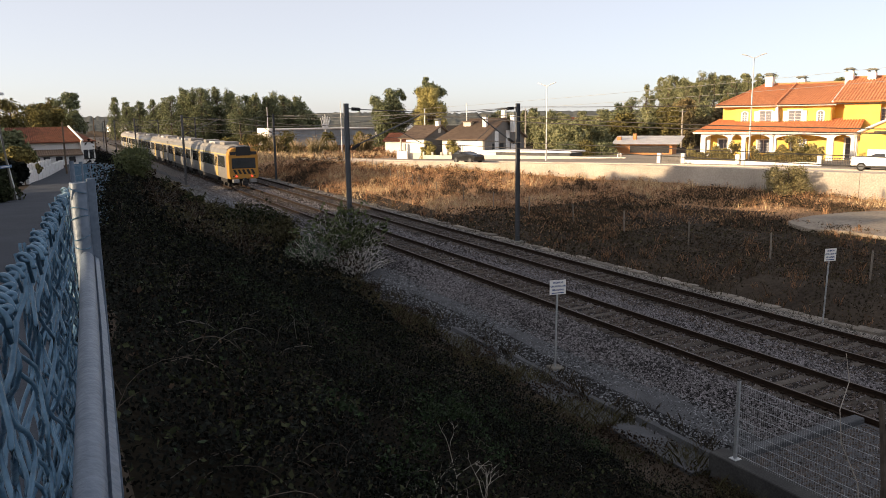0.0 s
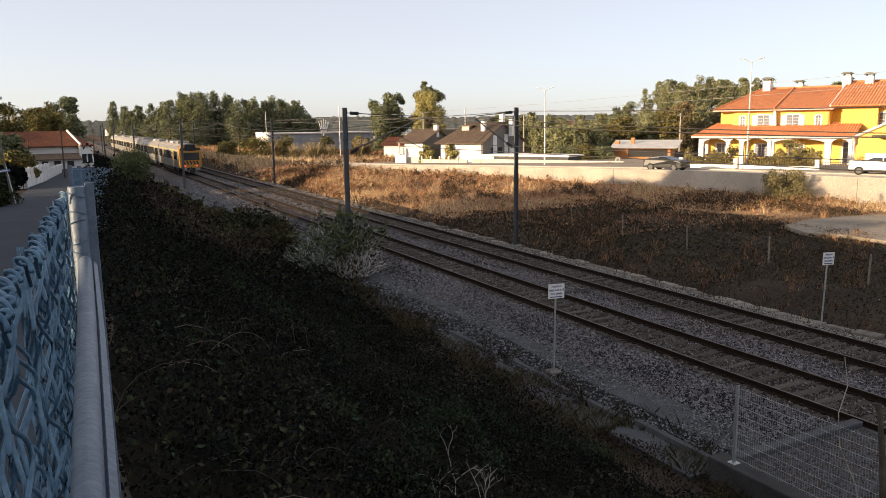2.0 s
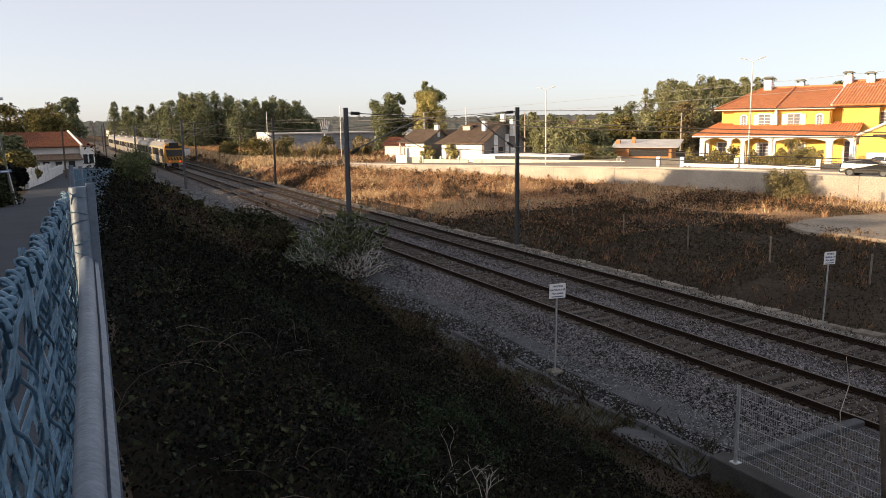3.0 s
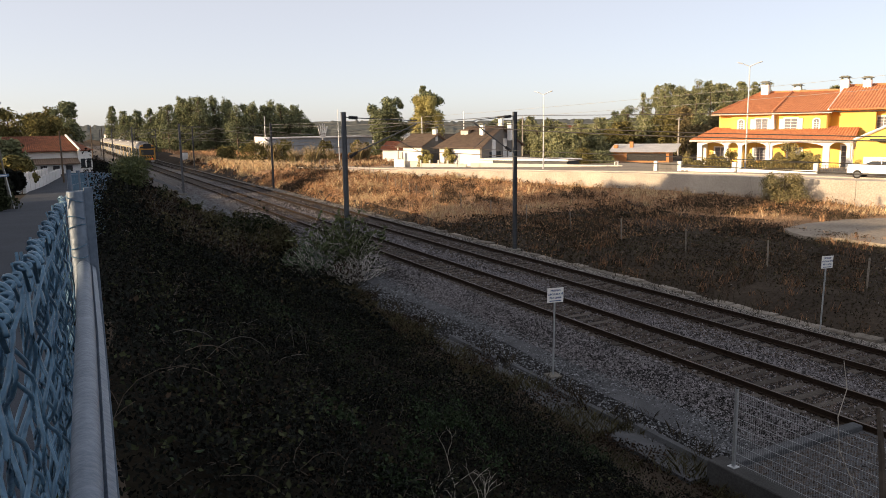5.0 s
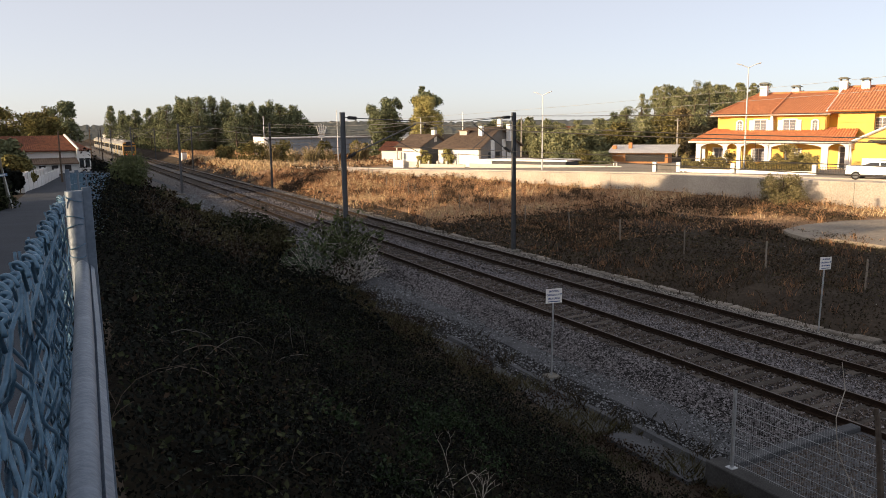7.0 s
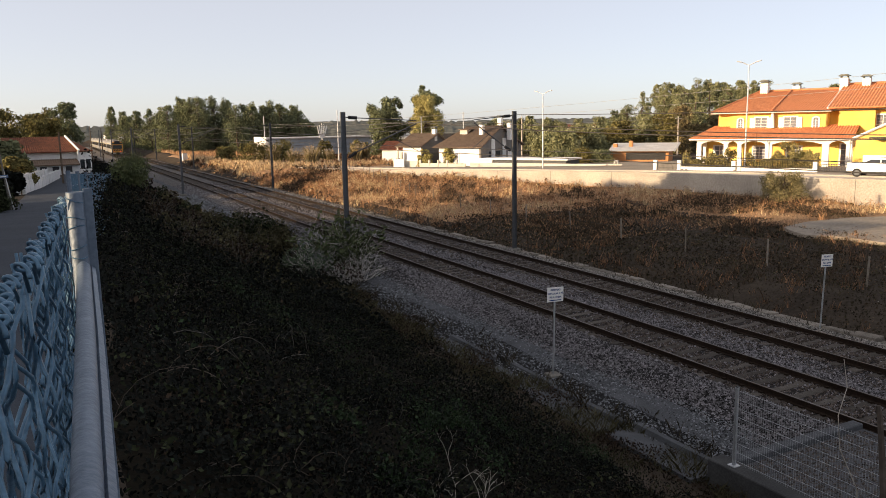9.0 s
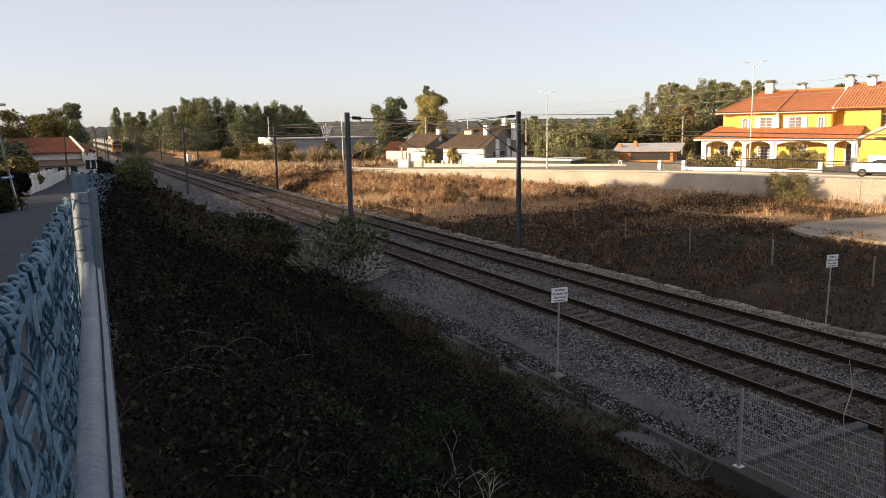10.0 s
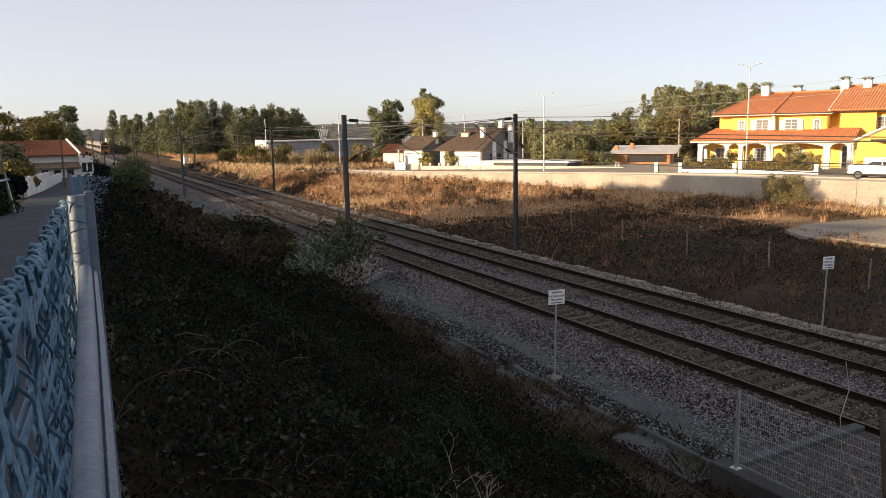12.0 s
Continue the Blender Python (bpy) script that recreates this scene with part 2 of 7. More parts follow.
M_PALETWIG = material("pale_dead_wood", (0.25, 0.23, 0.2), (0.4, 0.37, 0.33), 0.9, 3.0, 0, 0.1, None, 20.0)
M_REED = material("giant_reed_green", (0.0348, 0.0487, 0.0174), (0.0719, 0.087, 0.0302), 0.7, 0.8, 0, 0, (0.1276, 0.1218, 0.0522), 4.0, island=0.35)

# flat blue-grey for the house window panes
M_PANE = material("blue_grey_pane", (0.11, 0.12, 0.15), (0.19, 0.2, 0.235), 0.4, 1.0, 0, 0, None, 10.0)
M_GREYTWIG = material("grey_bare_twigs", (0.35, 0.3313, 0.3125), (0.65, 0.6188, 0.5875), 0.9, 2.0, 0, 0, None, 10.0, island=0.5, spec=0.05)
M_PATHSTONE = material("pale_path_gravel", (0.065, 0.069, 0.075), (0.195, 0.206, 0.221), 1.0, 6.0, 0, 0.6, (0.41, 0.43, 0.457), 30.0, island=0.9, spec=0.05)
M_DRYBANK = material("dry_bank_grass", (0.036, 0.0336, 0.0192), (0.09, 0.0816, 0.0432), 0.95, 0.8, 0, 0, (0.18, 0.156, 0.084), 3.0, island=0.6, spec=0.05)
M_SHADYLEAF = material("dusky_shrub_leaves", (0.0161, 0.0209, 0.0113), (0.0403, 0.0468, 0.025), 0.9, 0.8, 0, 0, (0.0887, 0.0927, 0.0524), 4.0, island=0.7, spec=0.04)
M_DARKCONC = material("dark_grey_concrete", (0.035, 0.036, 0.037), (0.075, 0.076, 0.076), 0.95, 1.8, 0, 0.3, (0.11, 0.11, 0.11), 30.0, spec=0.08)
M_DRYREED = material("dry_reed_leaves", (0.13, 0.105, 0.055), (0.24, 0.19, 0.10), 0.95, 1.0, 0, 0, (0.34, 0.27, 0.15), 4.0, island=0.4, spec=0.05)
M_MASTGREY = material("pale_painted_steel", (0.0715, 0.077, 0.0853), (0.11, 0.1183, 0.1293), 0.6, 3.0, 0.2, 0.1, None, 30.0)

# ---- mesh helpers ----
def mesh(bm, name, mat, smooth=False):
    me = bpy.data.meshes.new(name)
    bm.to_mesh(me)
    bm.free()
    me.materials.append(mat)
    if smooth:
        me.polygons.foreach_set("use_smooth", [True] * len(me.polygons))
    return me


def part(name, bm, mat, parent=None, label="", smooth=False):
    ob = new(name, mesh(bm, name, mat, smooth) if isinstance(bm, bmesh.types.BMesh) else bm)
    if parent:
        ob.parent = parent
    if label:
        ob["label"] = label
    return ob


def empty(name, m, label, category, group="", kind=""):
    ob = new(name)
    ob.matrix_basis = m
    return tagged(ob, label, category, group, kind)


def box(bm, x0, x1, y0, y1, z0, z1, bevel=0.0, m=None):
    g = bmesh.new() if bevel else bm
    vs = [g.verts.new((x, y, z)) for x in (x0, x1) for y in (y0, y1) for z in (z0, z1)]
    fs = [g.faces.new([vs[i] for i in f]) for f in ((0, 1, 3, 2), (4, 6, 7, 5), (0, 4, 5, 1), (2, 3, 7, 6), (0, 2, 6, 4), (1, 5, 7, 3))]
    if bevel:
        bmesh.ops.bevel(g, geom=g.edges[:], offset=bevel, segments=1, affect="EDGES")
        vmap = {v: bm.verts.new(m @ v.co if m else v.co) for v in g.verts}
        for f in g.faces:
            bm.faces.new([vmap[v] for v in f.verts])
        g.free()
    elif m:
        for v in vs:
            v.co = m @ v.co
    return bm


def tube(bm, a, b, r0, r1=None, n=8, caps=True):
    a, b = Vector(a), Vector(b)
    r1 = r0 if r1 is None else r1
    q = (b - a).to_track_quat("Z", "Y")
    ring = [[bm.verts.new(p + q @ Vector((r * math.cos(i * 2 * math.pi / n), r * math.sin(i * 2 * math.pi / n), 0))) for i in range(n)] for p, r in ((a, r0), (b, r1))]
    for i in range(n):
        bm.faces.new((ring[0][i], ring[0][(i + 1) % n], ring[1][(i + 1) % n], ring[1][i]))
    if caps:
        bm.faces.new(ring[0][::-1])
        bm.faces.new(ring[1])
    return bm


def chain(bm, pts, r, n=6):
    pts = [Vector(p) for p in pts]
    rings = []
    for k, p in enumerate(pts):
        d = pts[min(k + 1, len(pts) - 1)] - pts[max(k - 1, 0)]
        q = d.to_track_quat("Z", "Y")
        rr = r[k] if isinstance(r, (list, tuple)) else r
        rings.append([bm.verts.new(p + q @ Vector((rr * math.cos(i * 2 * math.pi / n), rr * math.sin(i * 2 * math.pi / n), 0))) for i in range(n)])
    for u, v in zip(rings, rings[1:]):
        for i in range(n):
            bm.faces.new((u[i], u[(i + 1) % n], v[(i + 1) % n], v[i]))
    bm.faces.new(rings[0][::-1])
    bm.faces.new(rings[-1])
    return bm


def prism(bm, poly, y0, y1, m=None):
    """A polygon in x, z drawn along y."""
    u = [bm.verts.new((x, y0, z)) for x, z in poly]
    v = [bm.verts.new((x, y1, z)) for x, z in poly]
    k = len(poly)
    for i in range(k):
        bm.faces.new((u[i], u[(i + 1) % k], v[(i + 1) % k], v[i]))
    bm.faces.new(u[::-1])
    bm.faces.new(v)
    if m:
        for w in u + v:
            w.co = m @ w.co
    return bm


def leaf_mesh(name, pts, normals, size, mat, aspect=1.6, seed=0, jitter=0.5, corners=4):
    """Many small bent leaves, one at each point, as one mesh; three-cornered ones for far crowns."""
    rng = np.random.RandomState(seed)
    P = np.asarray(pts, float)
    n = len(P)
    d = rng.normal(size=(n, 3))
    d /= np.linalg.norm(d, axis=1)[:, None]
    if normals is not None:
        d = d * jitter + np.asarray(normals)
        d /= np.linalg.norm(d, axis=1)[:, None]
    e = rng.normal(size=(n, 3))
    e -= (e * d).sum(1)[:, None] * d
    e /= np.linalg.norm(e, axis=1)[:, None]
    s = np.asarray(size) * rng.uniform(0.6, 1.4, n)
    w = np.cross(d, e)
    L, W = e * (s * aspect)[:, None], w * s[:, None]
    if corners == 3:
        V = np.stack([P - L * 0.5, P + W * 0.55 + L * 0.1, P + L * 0.5 - W * 0.35], 1).reshape(-1, 3)
    else:
        V = np.stack([P - L * 0.5, P + W * 0.5 + d * (s * 0.12)[:, None], P + L * 0.5, P - W * 0.5 + d * (s * 0.12)[:, None]], 1).reshape(-1, 3)
    F = np.arange(corners * n).reshape(-1, corners)
    me = bpy.data.meshes.new(name)
    me.from_pydata(V.tolist(), [], F.tolist())
    me.materials.append(mat)
    return me


def blades(name, base, height, width, mat, seed=0, lean=0.35):
    """Grass blades: narrow tapering triangles, one mesh."""
    rng = np.random.RandomState(seed)
    B = np.asarray(base, float)
    n = len(B)
    a = rng.uniform(0, 2 * math.pi, n)
    h = np.asarray(height) * rng.uniform(0.5, 1.35, n)
    side = np.stack([np.cos(a), np.sin(a), 0 * a], 1) * (np.asarray(width) * rng.uniform(0.6, 1.4, n))[:, None]
    b = rng.uniform(0, 2 * math.pi, n)
    tip = np.stack([np.cos(b) * lean * h, np.sin(b) * lean * h, h], 1)
    mid = tip * 0.55 - np.stack([np.cos(b), np.sin(b), 0 * b], 1) * (lean * h * 0.2)[:, None]
    V = np.stack([B - side, B + side, B + mid + side * 0.7, B + tip, B + mid - side * 0.7], 1).reshape(-1, 3)
    F = np.arange(5 * n).reshape(-1, 5)
    me = bpy.data.meshes.new(name)
    me.from_pydata(V.tolist(), [], F.tolist())
    me.materials.append(mat)
    return me


# ---- the lie of the land ----
def lerp_table(x, table):
    return float(np.interp(x, [a for a, _ in table], [b for _, b in table]))


def wall_x(y):
    return lerp_table(y, [(-60, 73.4), (8.8, 61.6), (33.4, 51.74), (48.4, 47.17), (66, 41.36), (88, 35.2), (123, 29.92), (140, 28.0)])


def road_z(y):
    return lerp_table(y, [(-60, 3.3), (20, 2.17), (38, 2.19), (48, 2.17), (55, 2.09), (66, 1.86), (73, 1.72), (88, 1.32), (100, 1.05), (123, 0.75), (140, 0.5), (300, 0.0)])


def lane_z(y):
    return lerp_table(y, [(-60, 5.4), (0, 5.15), (20, 4.15), (52, 2.45), (70, 1.8), (86, 1.4), (120, 1.2), (300, 0.6)])


def lane_mid(y):
    return lerp_table(y, [(-60, -2.6), (0, -2.4), (20, -1.6), (54, -0.45), (70, -0.1), (76, 0.0), (90, 1.2), (106, 2.35), (120, 3.0), (160, 4.0)])


def lane_edge(y):
    return lane_mid(y) + lerp_table(y, [(0, 2.1), (54, 2.0), (76, 2.3), (90, 2.1), (106, 1.8)])


def fence_x(y):
    return lerp_table(y, [(0, 0.03), (12, 0.16), (17, 0.56), (36, 2.15), (60, 2.5), (90, 3.7)])


def bank_edge(y):
    return max(lane_edge(y) + 0.3, fence_x(y) + 0.03)


def land(x, y):
    """Height of the ground."""
    n = noise.noise(Vector((x * 0.13, y * 0.13, 0.0))) * 0.25 + noise.noise(Vector((x * 0.5, y * 0.5, 3.0))) * 0.08
    e = bank_edge(y)
    zl = lane_z(y) - 0.06
    if x < e:
        return zl + (n * 0.3 * min(1, (-6 - x) / 3) if x < -6 else 0)
    if x < 11.2:
        k = (x - e) / (11.2 - e)
        s = 1 - (1 - k) ** 1.7
        return zl + (-0.55 - zl) * s + n * math.sin(k * math.pi) * 1.2
    if x < 23.0:
        return -0.6
    w = wall_x(y)
    k = max(0.0, min(1.0, (x - 23.0) / 3.5))
    far = max(0.0, min(1.0, (y - 58) / 14))
    hollow = math.exp(-((y - 73) / 5.0) ** 2) * math.exp(-((x - 27) / 2.6) ** 2) + 0.9 * math.exp(-((y - 104) / 5.0) ** 2) * math.exp(-((x - 27) / 2.6) ** 2)
    z = -0.6 + (0.6 + 0.45 * far) * k * k * (3 - 2 * k) + n * k * 0.9 + 0.4 * max(0, min(1, (x - 27) / 20)) * (1 - far) - 0.6 * hollow
    z += lerp_table(y, [(40, 0.45), (60, 0.8), (90, 0.6)]) * max(0.0, min(1.0, (x - w + 8) / 8)) * max(0.0, min(1.0, (y - 31) / 6))
    if x > w:
        z = road_z(y)
        if x > w + 40:
            z += noise.noise(Vector((x * 0.01, y * 0.01, 5.0))) * 1.0
    return z


def grid_of(fn, x0, x1, y0, y1, step):
    """A height function sampled on a grid, for many points at once."""
    xs, ys = np.arange(x0, x1 + step, step), np.arange(y0, y1 + step, step)
    Z = np.array([[fn(float(x), float(y)) for x in xs] for y in ys])

    def at(x, y):
        u, v = np.clip((np.asarray(x) - x0) / step, 0, len(xs) - 1.001), np.clip((np.asarray(y) - y0) / step, 0, len(ys) - 1.001)
        i, j = u.astype(int), v.astype(int)
        a, b = u - i, v - j
        return (Z[j, i] * (1 - a) + Z[j, i + 1] * a) * (1 - b) + (Z[j + 1, i] * (1 - a) + Z[j + 1, i + 1] * a) * b
    return at


def build_ground():
    ys = list(np.arange(-60, 0, 6.0)) + list(np.arange(0, 60, 1.0)) + list(np.arange(60, 130, 2.0)) + list(np.arange(130, 260, 5.0)) + [260, 300, 350, 420, 500, 650, 900, 1300, 2000, 3200]
    rows = []
    bm = bmesh.new()
    for y in ys:
        w = max(wall_x(y), 34.4)
        e = bank_edge(y)
        cols = [-3000, -1500, -700, -300, -120, -60, -30, -15, -9, -6, -4.8, (e - 4.8) / 2, e] + [e + (11.2 - e) * k / 14 for k in range(1, 15)]
        cols += [11.5, 13, 17, 21, 22.4, 23] + list(np.arange(23.6, 34, 0.9)) + [34 + (w - 0.5 - 34) * k / 9 for k in range(1, 9)] + [w - 0.1, w + 0.1, w + 3, w + 9, w + 20, w + 45, w + 100, w + 220, w + 500, w + 1000, w + 3000]
        rows.append([bm.verts.new((x, y, land(x, y))) for x in cols])
    for a, b in zip(rows, rows[1:]):
        for i in range(len(a) - 1):
            bm.faces.new((a[i], a[i + 1], b[i + 1], b[i]))
    bm.faces.ensure_lookup_table()
    for f in bm.faces:
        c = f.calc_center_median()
        # dark earth gives way to bright stubble about where the shadow ends
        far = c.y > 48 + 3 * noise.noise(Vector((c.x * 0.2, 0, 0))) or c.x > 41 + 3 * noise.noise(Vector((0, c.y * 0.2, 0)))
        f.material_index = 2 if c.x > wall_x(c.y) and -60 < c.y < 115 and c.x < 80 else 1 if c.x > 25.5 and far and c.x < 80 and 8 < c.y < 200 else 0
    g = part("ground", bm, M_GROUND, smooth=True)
    g.data.materials.append(M_SUNSTUBBLE)
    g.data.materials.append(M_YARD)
    tagged(g, "dry earth and stubble, toned darker short of the shadow edge", "ground", kind="structure")


build_ground()


def ribbon(name, fx0, fx1, ys, fz, mat, label, cat, deep=0.3):
    bm = bmesh.new()
    prev = None
    for y in ys:
        cur = [bm.verts.new((fx0(y), y, fz(y))), bm.verts.new((fx1(y), y, fz(y))), bm.verts.new((fx1(y), y, fz(y) - deep)), bm.verts.new((fx0(y), y, fz(y) - deep))]
        if prev:
            for i in range(4):
                bm.faces.new((prev[i], cur[i], cur[(i + 1) % 4], prev[(i + 1) % 4]))
        prev = cur
    return tagged(part(name, bm, mat), label, cat, kind="structure")


ribbon("road", lambda y: 2 * lane_mid(y) - lane_edge(y), lane_edge, np.arange(-60, 161, 4.0), lambda y: lane_z(y) + 0.01, M_ASPHALT, "worn grey asphalt lane sloping down beside the railway", "road")
ribbon("road", lambda y: wall_x(y) + 0.3, lambda y: wall_x(y) + 5.6, np.arange(-60, 141, 4.0), lambda y: road_z(y) + 0.03, M_PALEROAD, "pale dusty asphalt road on the retaining wall", "road")
ribbon("pavement", lambda y: wall_x(y) + 5.6, lambda y: wall_x(y) + 7.0, np.arange(-60, 141, 4.0), lambda y: road_z(y) + 0.15, M_PALECONC, "pale concrete pavement before the garden walls", "pavement")
ribbon("footpath", lambda y: 12.75 + 0.15 * math.sin(y * 0.35), lambda y: 13.6 + 0.12 * math.sin(y * 0.5), np.arange(6, 161, 1.0), lambda y: -0.44 + 0.02 * math.sin(y), M_PATH, "trodden pale gravel path beside the ballast", "path")


def build_wall():
    bm = bmesh.new()
    prev = None
    for y in np.arange(-60, 111, 5.0):
        x = wall_x(y)
        zt, zb = road_z(y) + 0.28, -0.8
        cur = [bm.verts.new(v) for v in ((x - 0.15, y, zb), (x - 0.15, y, zt), (x + 0.25, y, zt), (x + 0.25, y, zb))]
        if prev:
            for i in range(4):
                bm.faces.new((prev[i], prev[(i + 1) % 4], cur[(i + 1) % 4], cur[i]))
        prev = cur
    w = tagged(part("retaining_wall", bm, M_PALECONC), "pale concrete retaining wall along the upper road", "wall", kind="structure")
    for y in np.arange(22, 100, 6.5):
        bm = bmesh.new()
        x = wall_x(y)
        box(bm, x - 0.162, x - 0.152, y - 0.012, y + 0.012, -0.3, road_z(y) + 0.27)
        part("joint", bm, M_CONCRETE, w)


build_wall()

# ---- railway ----
RAILS = (15.70, 17.435, 19.65, 21.385)
Y0, Y1 = -20.0, 420.0
BED = [(11.25, -0.64), (12.0, -0.47), (13.75, -0.46), (14.8, -0.2), (18.5, -0.19), (18.65, -0.2), (22.4, -0.2), (23.0, -0.5)]


def bed_z(x):
    return lerp_table(x, BED)


def build_ballast():
    bm = bmesh.new()
    prism(bm, [*BED, (23.0, -0.9), (11.25, -0.9)], 70.0, Y1)
    tagged(part("ballast_bed", bm, M_FARBALLAST), "grey-brown ballast far along the line", "ballast", kind="structure")
    # near part of the bed, darkened as the shade in the stone gaps
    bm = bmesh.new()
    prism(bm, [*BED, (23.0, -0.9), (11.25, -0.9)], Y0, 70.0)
    bed = tagged(part("ballast_bed", bm, M_GAPSHADE_BED), "ballast bed under both tracks, near black for shade between stones", "ballast", kind="structure")
    rng = np.random.RandomState(5)
    crown = np.array([(1, 0, -0.2), (0, 1, -0.2), (-1, 0, -0.2), (0, -1, -0.2), (0.1, 0.1, 0.9)])
    tri = np.array([(0, 1, 4), (1, 2, 4), (2, 3, 4), (3, 0, 4)])
    mids = ((RAILS[0] + RAILS[1]) / 2, (RAILS[2] + RAILS[3]) / 2)

    def shaped(name, x, y, z, size, mat, label, parent):
        n = len(x)
        V = crown[None] * rng.uniform(0.6, 1.25, (n, 5, 1)) + rng.normal(0, 0.2, (n, 5, 3))
        V *= np.asarray(size).reshape(-1, 1, 1)
        q = rng.uniform(0, 6.283, n)
        c, s = np.cos(q)[:, None], np.sin(q)[:, None]
        V = np.stack([V[..., 0] * c - V[..., 1] * s, V[..., 0] * s + V[..., 1] * c, V[..., 2] * 0.85], 2) + np.stack([x, y, z], 1)[:, None]
        me = bpy.data.meshes.new(name)
        me.from_pydata(V.reshape(-1, 3).tolist(), [], (tri[None] + 5 * np.arange(n)[:, None, None]).reshape(-1, 3).tolist())
        me.materials.append(mat)
        tagged(part(name, me, mat, parent, label), kind="stuff")

    X, Y, S = [], [], []
    for n, ylo, yhi, s0, s1 in ((118000, 8, 30, 0.026, 0.046), (42000, 27, 62, 0.04, 0.066), (14000, 58, 105, 0.06, 0.10)):
        Y.append(ylo + (yhi - ylo) * rng.uniform(0, 1, n) ** 1.2)
        X.append(rng.uniform(13.55, 22.95, n))
        S.append(rng.uniform(s0, s1, n))
    x, y, size = np.concatenate(X), np.concatenate(Y), np.concatenate(S)
    z = np.interp(x, [a for a, _ in BED], [b for _, b in BED]) + rng.uniform(0.0, 0.035, len(x)) + 0.03 * np.sin(x * 2.3 + 1.7 * np.sin(y * 0.4)) * np.sin(y * 1.1)
    drop = np.zeros(len(x), bool)
    crib = np.zeros(len(x), bool)
    for r in RAILS:
        drop |= abs(x - r) < 0.085
    for c in mids:
        crib |= abs(x - c) < 1.25
        drop |= (abs(x - c) < 1.28) & (((y - 0.18) % 0.6) < 0.24) & (rng.uniform(0, 1, len(x)) < 0.93)
    z = np.where(crib, z - 0.004, z)
    rusty = (crib & (rng.uniform(0, 1, len(x)) < 0.72)) | ((x > 18.4) & (rng.uniform(0, 1, len(x)) < 0.3))
    for name, m, mat, label in (("ballast_stones", ~drop & ~rusty & (x < 21.85), M_BALLAST, "loose grey crushed stones"), ("shoulder_gravel", ~drop & (x >= 21.85), M_SHOULDER, "pale tan gravel on the far shoulder"), ("stained_ballast", ~drop & rusty & (x < 21.85), M_RUSTBALLAST, "rust-brown stones between the rails")):
        shaped(name, x[m], y[m], z[m], size[m], mat, label, bed)
    n = 36000
    px_, py_ = rng.uniform(11.4, 14.1, n), 8 + 82 * rng.uniform(0, 1, n) ** 2.0
    shaped("path_gravel", px_, py_, np.interp(px_, [11.4, 12.0, 13.6, 14.1], [-0.6, -0.45, -0.43, -0.40]), rng.uniform(0.011, 0.032, n) * (1 + py_ / 60), M_PATHSTONE, "pale scattered gravel", bed)
    n = 9000
    shaped("slab_gravel", rng.uniform(11.75, 15.4, n), rng.uniform(4.3, 10.0, n), np.full(n, -0.08), rng.uniform(0.016, 0.034, n), M_RUSTBALLAST, "dull gravel filling the slab", bed)


build_ballast()

RAIL_POLY = [(-0.07, -0.172), (0.07, -0.172), (0.07, -0.16), (0.012, -0.135), (0.012, -0.045), (0.036, -0.036), (0.036, -0.004), (-0.036, -0.004), (-0.036, -0.036), (-0.012, -0.045), (-0.012, -0.135), (-0.07, -0.16)]


def build_track(x0, x1, label):
    t = empty("railway_track", pose((x0 + x1) / 2, 0, 0), label, "track", "tracks of the line", "structure")
    h = (x1 - x0) / 2
    for x in (-h, h):
        bm = bmesh.new()
        prism(bm, [(x + a, b) for a, b in RAIL_POLY], Y0, Y1)
        r = part("rail", bm, M_RUST, t, "rusty brown steel rail")
        bm = bmesh.new()
        prism(bm, [(x - 0.03, -0.0045), (x + 0.03, -0.0045), (x + 0.024, 0.0), (x - 0.024, 0.0)], Y0, Y1)
        part("rail_head", bm, M_RAILHEAD, r, "bright worn running surface")
    return t


TRACKS = [build_track(RAILS[0], RAILS[1], "rusty rails on concrete sleepers in grey ballast"), build_track(RAILS[2], RAILS[3], "rusty rails on concrete sleepers in grey ballast")]


def build_kerb():
    """Broken run of pale kerb stones along the far shoulder."""
    rng = random.Random(3)
    k = empty("shoulder_kerb", pose(23.3, 0, -0.42), "weathered pale stone kerb along the ballast shoulder", "kerb", "", "structure")
    y = 8.0
    shapes = []
    for j in range(6):
        bm = bmesh.new()
        box(bm, -0.2, 0.22 + rng.uniform(-0.05, 0.05), -0.48, 0.48, -0.3, 0.1, 0.03)
        box(bm, -0.24, -0.205, -0.5, 0.5, -0.3, 0.04 + rng.uniform(-0.02, 0.02), 0.012)
        for v in bm.verts:
            v.co += Vector((rng.uniform(-0.025, 0.025), rng.uniform(-0.02, 0.02), rng.uniform(-0.02, 0.02)))
        shapes.append(mesh(bm, "kerb_stone", M_KERB))
    while y < 95:
        s = part("kerb_stone", rng.choice(shapes), M_KERB, k)
        s.location = (rng.uniform(-0.05, 0.05), y, rng.uniform(-0.05, 0.03))
        s.rotation_euler = (rng.uniform(-0.03, 0.03), rng.uniform(-0.09, 0.04), rng.uniform(-0.04, 0.04))
        y += rng.uniform(1.0, 1.06)


build_kerb()


